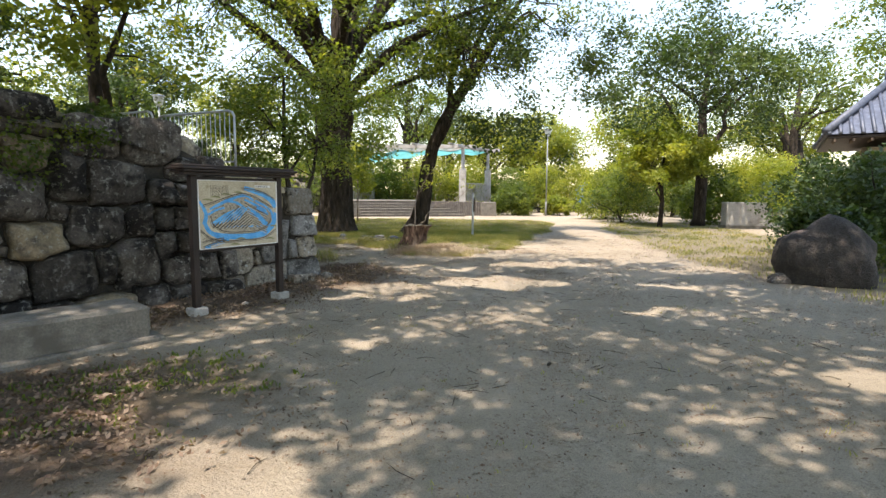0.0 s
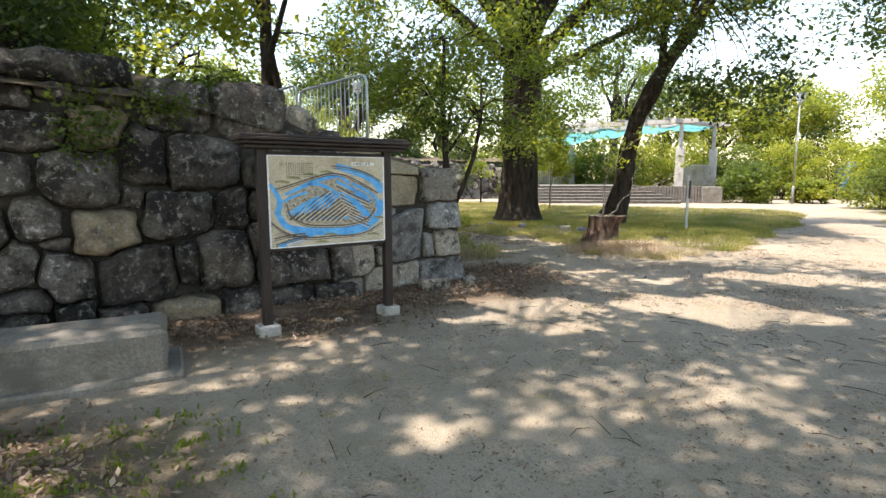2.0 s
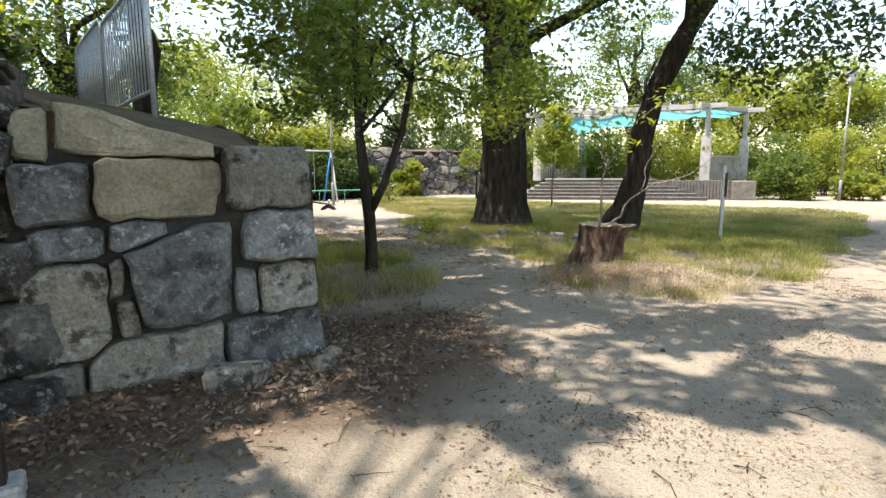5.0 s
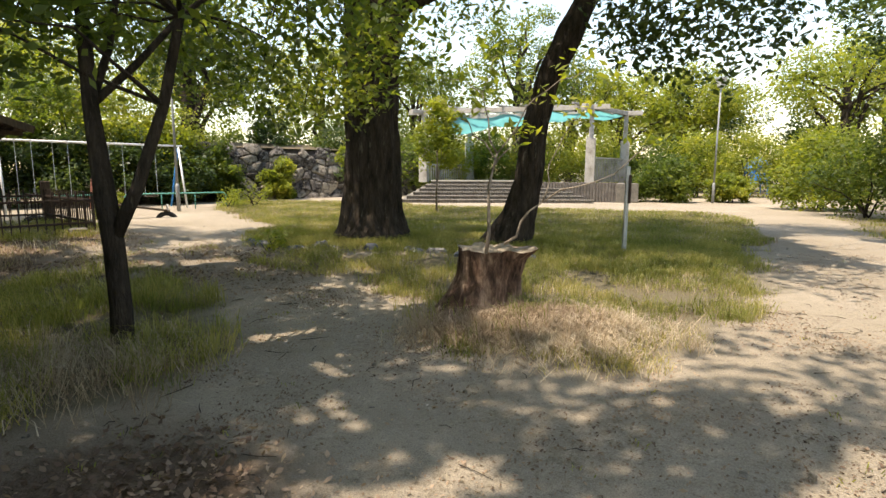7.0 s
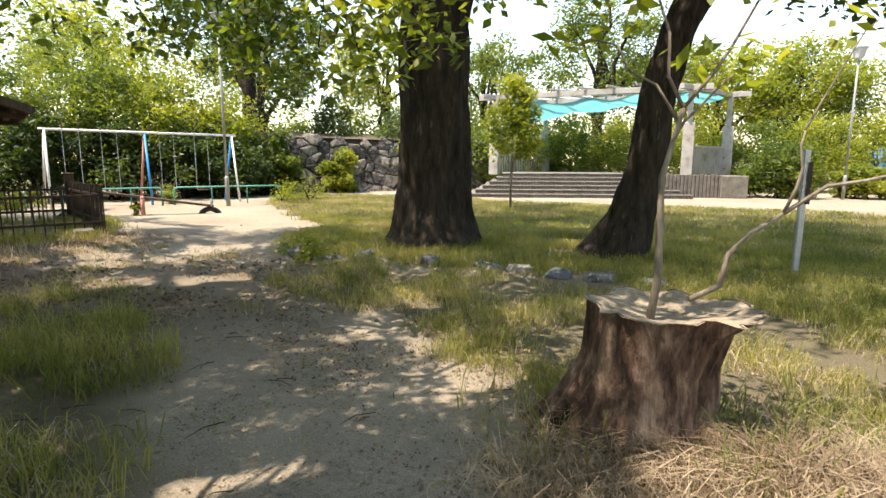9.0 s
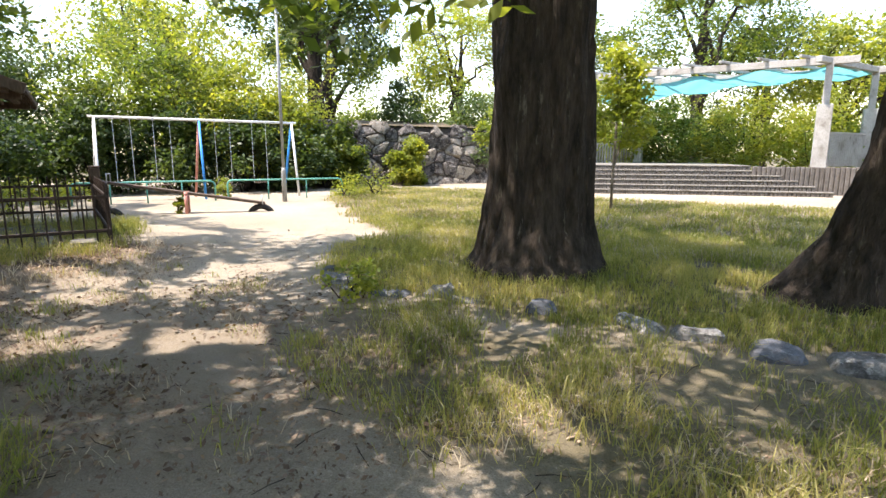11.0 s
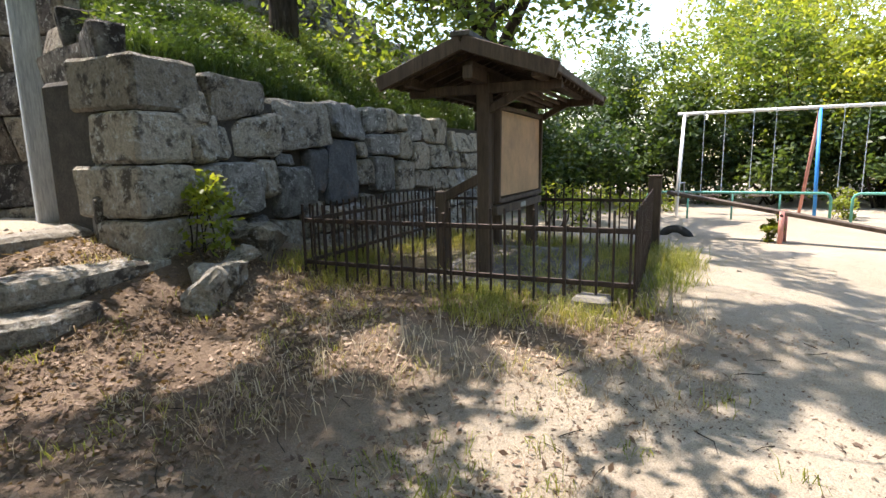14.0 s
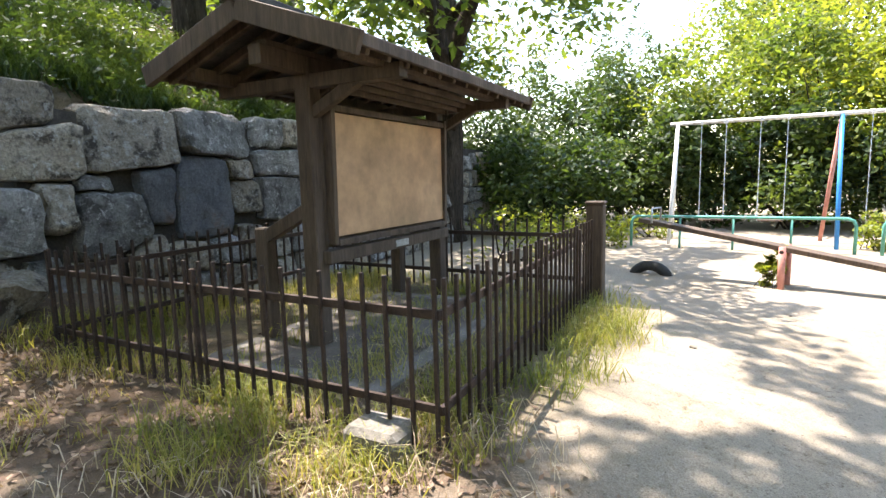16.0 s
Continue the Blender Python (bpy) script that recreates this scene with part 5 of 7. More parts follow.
def lamp_post(at, h, label, head=0.3):
    ob = thing("street_lamp", pose(at[0], at[1], 0), label, "street lamp", "park lamps")
    part("base", tube(bmesh.new(), [(0, 0, -0.05), (0, 0, 0.9), (0, 0, 1.0)], [0.07, 0.07, 0.05], 10), LAMP_GREY, ob, smooth=True)
    part("pole", rod((0, 0, 1.0), (0, 0, h - 0.5), 0.045, 10, None, 0.036), LAMP_GREY, ob, smooth=True)
    part("neck", tube(bmesh.new(), [(0, 0, h - 0.5), (0, 0, h - 0.42)], [0.09, 0.09], 10), GALV, ob)
    part("lantern", tube(bmesh.new(), [(0, 0, h - 0.42), (0, 0, h - 0.05)], [head * 0.55, head * 0.85], 8), LANTERN, ob, "frosted lantern glass")
    part("cap", tube(bmesh.new(), [(0, 0, h - 0.05), (0, 0, h), (0, 0, h + 0.05)], [head, head, head * 0.3], 8), GALV, ob)
    return ob


LAMP_GREY = surface("lamp_post_grey", [(0.3, (0.22, 0.225, 0.22)), (0.7, (0.31, 0.315, 0.31))], 5, 50, 0.5, bump=0.05)
LANTERN = surface("lantern_glass", [(0.3, (0.5, 0.5, 0.47)), (0.7, (0.62, 0.62, 0.58))], 5, 50, 0.3, bump=0)
lamp_post((-13.65, 26.25), 6.1, "grey steel park lamp with a square lantern beside the swings")
lamp_post((7.25, 38.0), 6.0, "slim grey steel park lamp beside the path")


# ---- open-air stage ----
def stage():
    L, R = Vector((-7.6, 33.9, 0)), Vector((1.5, 36.1, 0))
    u = (R - L).normalized()
    ob = thing("stage_steps", pose(L.x, L.y, 0, 0, 0, math.degrees(math.atan2(u.y, u.x))), "broad stage steps faced with upright concrete stakes", "steps", kind="structure")
    W = (R - L).length
    n, rise, run = 6, 0.17, 0.36
    for k in range(n):
        x1 = W - 0.42 * k
        x0 = 0.3 * k
        part("tread", box(x1 - x0, 0.3 if k < n - 1 else 9.0, 0.05, ((x0 + x1) / 2, k * run + (0.15 if k < n - 1 else 4.5), (k + 1) * rise - 0.05), 0.01), CONCRETE_OLD, ob)
        bm = bmesh.new()
        m = int((x1 - x0) / 0.14)
        for i in range(m):
            box(0.115, 0.06, rise - 0.045, (x0 + 0.07 + i * (x1 - x0 - 0.14) / max(1, m - 1), k * run + 0.045, k * rise - 0.01), 0.012, None, bm)
        rs = part("riser", bm, STAKE, ob, "row of short upright stakes")
        part("step_core", box(x1 - x0 - 0.1, 8.8 - k * run, rise, ((x0 + x1) / 2, k * run + 0.1 + (8.8 - k * run) / 2, k * rise - 0.06), 0), CONCRETE_OLD, ob)
    bm = bmesh.new()
    for i in range(24):
        box(0.13, 0.14, 1.04 - 0.012 * (i % 3), (W - 2.1 + i * 0.15, 1.4 - 0.02 * i, -0.04), 0.02, None, bm)
    part("stake_wall", bm, STAKE, ob, "retaining wall of tall upright stakes")
    part("planter", box(1.1, 1.6, 0.95, (W + 1.9, 1.6, 0), 0.03), CONCRETE_OLD, ob)
    return ob


def pergola():
    fl, fr, rl, rr = Vector((-8.0, 40.2, 0)), Vector((1.4, 39.4, 0)), Vector((-5.8, 43.2, 0)), Vector((3.5, 42.8, 0))
    ang = math.degrees(math.atan2(fr.y - fl.y, fr.x - fl.x))
    pg = thing("pergola", pose(0, 0, 0.98), "pale concrete pergola with a sagging green shade net", "pergola")
    turn = Matrix.Rotation(radians(ang), 4, "Z")
    for p in (fl, fr, rl, rr):
        part("pier", box(0.5, 0.5, 2.45, (p.x, p.y, -0.1), 0.02, turn), CONCRETE, pg)
        part("column", box(0.24, 0.24, 1.45, (p.x, p.y, 2.35), 0.015, turn), CONCRETE, pg)
    for p, q in ((fl, fr), (rl, rr), (fl, rl), (fr, rr)):
        u_ = (q - p).normalized() * 0.9
        part("beam", beam(p - u_ + Vector((0, 0, 3.93)), q + u_ + Vector((0, 0, 3.93)), 0.22, 0.26 if abs(u_.x) > 0.7 else 0.22, None, 0.012), CONCRETE, pg)
    for k in range(7):
        a_, b_ = fl.lerp(fr, (k + 0.5) / 7), rl.lerp(rr, (k + 0.5) / 7)
        v_ = (b_ - a_).normalized() * 0.7
        part("cross_bar", beam(a_ - v_ + Vector((0, 0, 4.12)), b_ + v_ + Vector((0, 0, 4.12)), 0.12, 0.1, None, 0.01), CONCRETE, pg)
    bm = bmesh.new()
    nx, ny = 30, 12
    vs = [[bm.verts.new(fl.lerp(fr, i / nx).lerp(rl.lerp(rr, i / nx), j / ny) + Vector((0, 0, 3.78 - 1.0 * (1 - i / nx) ** 2 * (0.3 + 0.7 * math.sin(math.pi * j / ny)) - 0.22 * math.sin(math.pi * i / nx * 4) ** 2 - 0.12 * noise.noise((i * 0.4, j * 0.5, 0))))) for j in range(ny + 1)] for i in range(nx + 1)]
    for i in range(nx):
        for j in range(ny):
            bm.faces.new((vs[i][j], vs[i + 1][j], vs[i + 1][j + 1], vs[i][j + 1]))
    part("shade_net", bm, NET, pg, "sagging sea-green shade net", True)
    for a_, b_, h in ((fr, rr, 1.3), (rl, fl, 0.95)):
        L_ = (b_ - a_).length
        n = int(L_ / 0.17)
        for k in range(2, n - 1):
            p = a_.lerp(b_, k / n)
            part("slat", box(0.06, 0.11, h, (p.x, p.y, -0.02), 0.008, turn), CONCRETE, pg)
        part("slat_rail", beam(a_ + Vector((0, 0, h)), b_ + Vector((0, 0, h)), 0.09, 0.07), CONCRETE, pg)
    return pg


NET = leafy("shade_net", [(0.1, (0.13, 0.37, 0.36)), (0.9, (0.2, 0.46, 0.45))], 0.5, 0.7, (0.9, 1.15, 1.2))
STAKE = surface("stake_concrete", [(0.3, (0.085, 0.075, 0.065)), (0.7, (0.17, 0.15, 0.13))], 4, 40, 0.95, bump=0.4)
stage()
pergola()


# ---- hall with tiled roof ----
def hall():
    ob = thing("shrine_hall", pose(11.9, 17.0, 0, 0, 0, -32), "small hall with a grey-blue Japanese tiled roof", "building")
    part("wall", box(5.0, 4.4, 3.2, (3.6, 3.2, -0.1), 0.02), PLASTER, ob)
    for x in (1.1, 2.6, 4.2, 6.1):
        part("pillar", box(0.16, 0.16, 3.2, (x, 0.98, -0.1), 0.01), OLDWOOD, ob)
    part("lintel", box(5.2, 0.18, 0.22, (3.6, 0.97, 2.7), 0.01), OLDWOOD, ob)
    bm = bmesh.new()
    top, eave = 5.5, 3.45
    q = [(0, 0, eave), (7.4, 0, eave), (5.4, 3.2, top), (2.0, 3.2, top), (0, 6.4, eave), (7.4, 6.4, eave)]
    v = [bm.verts.new(p) for p in q]
    for f in ((0, 1, 2, 3), (0, 3, 4), (1, 5, 2), (3, 2, 5, 4), (0, 4, 5, 1)):
        bm.faces.new([v[i] for i in f])
    bmesh.ops.recalc_face_normals(bm, faces=bm.faces)
    rf = part("roof", bm, ROOFTILE, ob)
    for side in range(2):
        for k in range(27):
            f = k / 26
            if side == 0:
                a, b = Vector((0.1 + 7.2 * f, -0.06, eave + 0.02)), None
                run = min(1.0, a.x / 2.0, (7.4 - a.x) / 2.0)
                b = Vector((a.x, 3.2 * max(0.06, run), eave + (top - eave) * max(0.06, run) + 0.03))
            else:
                a = Vector((-0.06, 0.1 + 6.2 * f, eave + 0.02))
                run = min(1.0, a.y / 3.2, (6.4 - a.y) / 3.2)
                b = Vector((2.0 * max(0.05, run), a.y, eave + (top - eave) * max(0.05, run) + 0.03))
            part("roof_tile", rod(a, b, 0.055, 6), ROOFTILE, rf, smooth=True)
    part("ridge", tube(bmesh.new(), [(1.7, 3.2, top + 0.14), (5.7, 3.2, top + 0.14)], [0.2, 0.2], 8), ROOFTILE, rf, smooth=True)
    for e in ((0, 0), (0, 6.4), (7.4, 0)):
        part("hip_ridge", tube(bmesh.new(), [(e[0], e[1], eave + 0.1), (2.0 if e[0] < 1 else 5.4, 3.2, top + 0.1)], [0.13, 0.13], 8), ROOFTILE, rf, smooth=True)
    part("soffit", box(7.3, 6.3, 0.1, (3.7, 3.2, eave - 0.13), 0.02), DARKWOOD, ob, "dark timber soffit")
    for k in range(16):
        part("rafter", box(0.07, 0.9, 0.09, (0.25 + k * 0.46, 0.5, eave - 0.23), 0.01), OLDWOOD, ob)
    return ob


PLASTER = surface("aged_plaster", [(0.3, (0.3, 0.25, 0.18)), (0.7, (0.42, 0.36, 0.27))], 2, 40, 0.9, bump=0.15)
ROOFTILE = surface("roof_tile", [(0.3, (0.035, 0.042, 0.06)), (0.7, (0.1, 0.115, 0.155))], 6, 40, 0.5, bump=0.15, rand=0.15, spec=0.5)
hall()
DARKROCK = surface("dark_rock", [(0.3, (0.025, 0.022, 0.02)), (0.7, (0.06, 0.052, 0.045))], 3, 30, 0.9, bump=0.9, stain=(0.1, 0.078, 0.065), stain_scale=2, dist=0.04, spec=0.2)
lone_rock((6.8, 9.5, 0.36), (0.84, 0.55, 0.78), 3, "large dark standing boulder beside the path", DARKROCK, name="boulder", rz=-15)
lone_rock((6.02, 9.5), (0.2, 0.16, 0.14), 5, "small dark stone beside the boulder")
ub = thing("utility_box", pose(14.2, 25.4, 0, 0, 0, -8), "plain beige utility box on a low plinth", "utility box")
part("cabinet", box(1.75, 0.8, 1.1, (0, 0, 0.12), 0.03), CONCRETE, ub)
part("plinth", box(1.9, 0.95, 0.14, (0, 0, 0), 0.01), CONCRETE_OLD, ub)

# ---- stump, marker post, edging stones ----


def stump():
    ob = thing("tree_stump", pose(-0.8, 14.35, 0), "cut dead tree stump with pale sprouting branches", "stump")
    bm = bmesh.new()
    n = 48
    rings = []
    for k, (z, r, lx) in enumerate(((-0.06, 0.6, -0.06), (0.06, 0.47, -0.04), (0.22, 0.36, -0.01), (0.42, 0.3, 0.04), (0.6, 0.315, 0.08), (0.7, 0.345, 0.11))):
        ring = []
        for i in range(n):
            a = 2 * math.pi * i / n
            rr = r * (1 + 0.2 * noise.noise((math.cos(a) * 2.5, math.sin(a) * 2.5, z)) + 0.13 * noise.noise((math.cos(a) * 6, math.sin(a) * 6, z * 0.9)) + 0.07 * noise.noise((math.cos(a) * 13, math.sin(a) * 13, z * 1.6)))
            if k == 5 and math.cos(a) > 0.6:
                rr *= 1.15
            ring.append(bm.verts.new((lx + rr * math.cos(a), rr * 0.85 * math.sin(a), z + (0.03 * noise.noise((math.cos(a) * 3, math.sin(a) * 3, 9)) if k > 3 else 0))))
        rings.append(ring)
    for r0, r1 in zip(rings, rings[1:]):
        for i in range(n):
            bm.faces.new((r0[i], r0[(i + 1) % n], r1[(i + 1) % n], r1[i]))
    part("bark", bm, DEADBARK, ob, smooth=True)
    bm = bmesh.new()
    inner = []
    for rr, dz in ((1.0, 0.0), (0.6, -0.03), (0.25, -0.05)):
        ring = []
        for i in range(n):
            a = 2 * math.pi * i / n
            r = 0.36 * (1 + 0.2 * noise.noise((math.cos(a) * 2.5, math.sin(a) * 2.5, 0.7)) + 0.13 * noise.noise((math.cos(a) * 6, math.sin(a) * 6, 0.63)) + 0.07 * noise.noise((math.cos(a) * 13, math.sin(a) * 13, 1.12)))
            if math.cos(a) > 0.6:
                r *= 1.15
            ring.append(bm.verts.new((0.11 + r * rr * math.cos(a), r * rr * 0.85 * math.sin(a), 0.7 + dz + 0.03 * rr * noise.noise((math.cos(a) * 3, math.sin(a) * 3, 9)))))
        inner.append(ring)
    for r0, r1 in zip(inner, inner[1:]):
        for i in range(n):
            bm.faces.new((r0[i], r0[(i + 1) % n], r1[(i + 1) % n], r1[i]))
    bm.faces.new(inner[-1])
    part("cut_face", bm, CUTWOOD, ob, "grey cracked cut face")
    rng = np.random.default_rng(8)
    tips = []
    B = bmesh.new()
    tube(B, [(0.02, -0.1, 0.5), (0.06, -0.1, 0.85), (0.05, -0.08, 1.3), (0.12, -0.06, 1.6)], [0.021, 0.018, 0.014, 0.01], 7)
    for a, b, r in (((0.12, -0.06, 1.6), (-0.02, -0.1, 2.15), 0.014), ((0.12, -0.06, 1.6), (0.45, 0, 2.1), 0.014), ((0.08, -0.08, 1.45), (0.32, 0.05, 1.75), 0.012), ((0.1, -0.06, 1.55), (-0.3, 0.1, 1.95), 0.012), ((0.2, -0.05, 0.75), (0.55, 0, 1.15), 0.026), ((0.55, 0, 1.15), (1.2, 0.1, 1.42), 0.017), ((0.55, 0, 1.15), (0.6, 0.0, 1.5), 0.014), ((0.45, 0, 2.1), (0.9, 0.1, 2.35), 0.01), ((-0.02, -0.1, 2.15), (0.1, 0, 2.5), 0.008), ((-0.02, -0.1, 2.15), (-0.45, 0.1, 2.35), 0.008), ((1.2, 0.1, 1.42), (1.6, 0.3, 1.75), 0.01), ((0.6, 0, 1.5), (0.85, 0.1, 1.95), 0.008)):
        r *= 0.6
        tube(B, limb_path(a, b, rng, 5, 0.05), [r, r * 0.9, r * 0.8, r * 0.65, r * 0.5], 6)
        if b[2] > 1.7:
            tips.append(b)
    part("sprout", B, BARK_PALE, ob, "bare pale branches", True)
    lv = leaf_quads(cloud(np.array(tips) + (0, 0, 0.05), 0.36, 34, rng, 0.45), 0.115, rng, flat=0.8, narrow=0.36, droop=0.6)
    cr = new("sprout_leaves", quads_mesh("sprout_leaves", lv, LEAF_LIGHT))
    cr.parent = ob
    return ob


DEADBARK = surface("dead_bark", [(0.34, (0.03, 0.02, 0.015)), (0.5, (0.14, 0.084, 0.06)), (0.68, (0.38, 0.26, 0.185))], 9, 30, 0.95, bump=1.0, stretch=(1, 1, 0.3), dist=0.04, spec=0.1)
CUTWOOD = surface("cut_wood", [(0.3, (0.16, 0.125, 0.09)), (0.7, (0.33, 0.28, 0.21))], 6, 50, 0.9, bump=0.6, dist=0.01, spec=0.1)
stump()
mp_ = thing("marker_post", pose(1.06, 19.25, 0, 0, 0, 8), "pale blue-grey slim marker post in the grass", "post")
part("shaft", box(0.07, 0.07, 1.6, (0, 0, -0.05), 0.01), GALV, mp_)
part("label_strip", box(0.05, 0.012, 0.5, (0.035, -0.05, 0.9), 0.002), IRON, mp_, "dark vertical label strip")

EDGE = [(-6.25, 18.95, 0.17), (-5.85, 18.6, 0.22), (-5.45, 18.4, 0.2), (-4.98, 18.44, 0.26), (-4.5, 18.55, 0.2), (-4.2, 18.45, 0.22), (-3.45, 18.42, 0.2), (-2.65, 18.42, 0.24), (-2.2, 18.35, 0.26), (-1.7, 18.2, 0.27), (-1.2, 18.2, 0.3), (-0.65, 18.1, 0.26)]
for i, (x, y, r) in enumerate(EDGE):
    e = link("edging_stone", rough_block(r * 1.4, r * 0.85, 0.2, 20 + i, 0.1), STONE_GREY if i % 3 else STONE_BLUE)
    e.matrix_basis = pose(x, y, gh(x, y) - 0.03, (i * 13) % 14 - 7, (i * 29) % 12 - 6, (i * 37) % 50 - 25)
    tagged(e, "grey edging stone half sunk in grass", "rock", "edging stones round the tree bed")

# ---- railing on the terrace, stone steps, gate pillar ----


def pipe_barrier(a, b, z, label):
    a, b = Vector(a), Vector(b)
    L, u = (b - a).length, (b - a).normalized()
    ob = thing("pipe_barrier", pose(a.x, a.y, z, 0, 0, math.degrees(math.atan2(u.y, u.x))), label, "railing", "railings on the terrace")
    part("frame", tube(bmesh.new(), [(0, 0, -0.25), (0, 0, 0.92), (0.05, 0, 1.0), (0.14, 0, 1.03), (L - 0.14, 0, 1.03), (L - 0.05, 0, 1.0), (L, 0, 0.92), (L, 0, -0.25)], [0.022] * 8, 8), GALV, ob, smooth=True)
    part("lower_rail", rod((0, 0, 0.12), (L, 0, 0.12), 0.016, 6), GALV, ob, smooth=True)
    n = int(L / 0.12)
    for k in range(1, n):
        part("bar", rod((L * k / n, 0, 0.12), (L * k / n, 0, 1.02), 0.009, 6), GALV, ob, smooth=True)
    return ob


pipe_barrier((-3.76, 9.81, 0), (-5.6, 10.7, 0), 1.98, "galvanised tubular railing on the wall top")
pipe_barrier((-5.75, 10.8, 0), (-7.6, 11.7, 0), 2.1, "galvanised tubular railing on the wall top")
lone_rock((-4.3, 8.6, 2.15), (0.42, 0.3, 0.3), 61, "pale pointed coping stone on the terrace edge", STONE_CUT)

for i, (x, y, z, L, rz) in enumerate(((-9.95, 13.75, 0.34, 1.5, 28), (-10.35, 12.75, 0.52, 1.9, 24), (-9.2, 13.6, 0.14, 1.2, 30))):
    k = link("stone_step", rough_block(L, 0.42, 0.22, 70 + i, 0.07), STONE_CUT)
    k.matrix_basis = pose(x, y, gh(x, y) + 0.02, 0, 0, 180 - rz)
    tagged(k, "worn long stone step edge among fallen leaves", "step", "stone steps beside the wall")
for i, (x, y, r) in enumerate(((-10.35, 14.75, 0.28), (-11.35, 14.9, 0.33), (-10.85, 14.8, 0.2), (-9.9, 14.75, 0.25))):
    e = link("rock", rough_block(r * 2.0, r * 1.5, r * 1.1, 80 + i, 0.16), STONE_CUT)
    e.matrix_basis = pose(x, y, gh(x, y) + r * 0.2, 10 * i, -8 * i, i * 50)
    tagged(e, "mossy loose rock at the foot of the wall", "rock")
GREYWOOD = surface("grey_timber", [(0.3, (0.3, 0.32, 0.34)), (0.7, (0.46, 0.48, 0.5))], 4, 50, 0.7, bump=0.2, stretch=(1, 1, 0.1), dist=0.01)
gpil = thing("gate_pillar", pose(-12.95, 11.75, 0.3, 0, 0, 35), "tall pale grey timber gate pillar", "pillar")
part("shaft", box(0.34, 0.3, 4.6, (-0.1, 0, 0.25), 0.02), GREYWOOD, gpil)
part("rail", box(0.5, 0.08, 0.22, (-0.5, 0, 1.7), 0.01), GREYWOOD, gpil)
part("foot", box(0.85, 0.6, 0.5, (0, 0, -0.1), 0.03), STONE_CUT, gpil)

# ---- trees ----
GREAT_LIMBS = [
    ([(0.05, 0, 4.6), (0.9, -0.3, 5.5), (2.2, -0.8, 6.5), (4.0, -1.4, 7.3), (6.2, -1.9, 7.9)], [0.27, 0.22, 0.17, 0.12, 0.05]),
    ([(0.1, 0, 5.2), (0.7, -0.2, 6.4), (1.7, -0.4, 7.8), (3.2, -0.6, 9.4), (4.6, -0.8, 10.6)], [0.26, 0.21, 0.16, 0.11, 0.05]),
    ([(0.0, 0, 4.8), (-0.9, -0.3, 5.7), (-2.1, -0.7, 6.8), (-3.6, -1.2, 8.0), (-5.4, -1.6, 8.8)], [0.27, 0.22, 0.17, 0.11, 0.05]),
    ([(0.0, 0, 5.0), (-0.5, -0.7, 6.2), (-1.3, -1.7, 7.6), (-2.2, -2.8, 9.0), (-3.0, -4.0, 10.2)], [0.25, 0.2, 0.15, 0.1, 0.05]),
    ([(0.1, 0, 5.4), (0.3, -0.9, 6.4), (0.9, -2.2, 7.4), (1.8, -3.8, 8.2), (2.6, -5.4, 8.6)], [0.25, 0.2, 0.15, 0.1, 0.05]),
    ([(0.05, 0, 4.4), (0.8, 0.4, 4.9), (2.0, 0.8, 5.5), (3.5, 1.0, 6.2), (5.0, 0.8, 6.6)], [0.2, 0.16, 0.12, 0.08, 0.04]),
    ([(0.0, 0, 5.2), (-0.6, 0.6, 6.4), (-1.6, 1.8, 7.8), (-2.6, 3.0, 9.2)], [0.24, 0.2, 0.14, 0.06])]
tree("great_tree", (-4.0, 20.1, 0.0), [(0, 0, -0.2), (0, 0, 0.05), (0, 0, 0.25), (0, 0, 0.6), (0.02, 0, 1.1), (0.02, 0, 1.8), (0, 0, 2.6), (0.02, 0, 3.5), (0.05, 0, 4.4), (0.1, 0, 5.3), (0.2, 0, 6.5), (0.3, 0, 8)], [1.0, 0.85, 0.73, 0.64, 0.58, 0.56, 0.55, 0.55, 0.56, 0.5, 0.36, 0.2],
     ((0.5, -0.3, 8.3), (8.2, 7.0, 4.0)), "huge old broadleaf tree with a thick dark trunk", LEAF, clusters=235, per=210, leaf_size=0.15, cluster_r=0.95, limbs=10, fork=0.75, sides=40, seed=3, rough=0.16,
     extra=[(-2.6, -1.2, 4.4), (1.0, -2.4, 4.6), (-3.6, -0.6, 4.6), (2.6, -1.2, 5.0), (3.6, -0.6, 5.4), (4.6, -1.4, 5.6), (5.4, -0.4, 6.0), (-4.8, -1.6, 5.4), (-0.8, -3.6, 4.9), (0.2, -3.0, 5.2), (1.8, -2.8, 5.2), (2.8, -3.2, 5.6), (-2.0, -3.0, 5.0), (-3.2, -2.6, 5.2), (0.8, -4.4, 5.4), (-0.4, -1.6, 4.6), (-2.0, -3.5, 4.0), (-3.2, -3.0, 3.9), (-1.0, -4.2, 4.1), (1.5, -3.8, 4.3), (-4.2, -2.4, 4.1), (2.6, -2.6, 4.4), (-5.0, -3.6, 4.4)], low=-0.8, shell=0.4, stems=GREAT_LIMBS,
     hang=[(-0.9, -3.2, 2.35), (-0.5, -3.0, 2.15), (0.0, -2.9, 2.4), (0.5, -2.7, 2.5), (-1.3, -2.9, 2.6), (0.35, -3.3, 2.7), (-1.9, -3.4, 2.75), (1.0, -2.4, 2.7), (-0.4, -2.6, 2.7), (-0.9, -2.4, 2.9)])
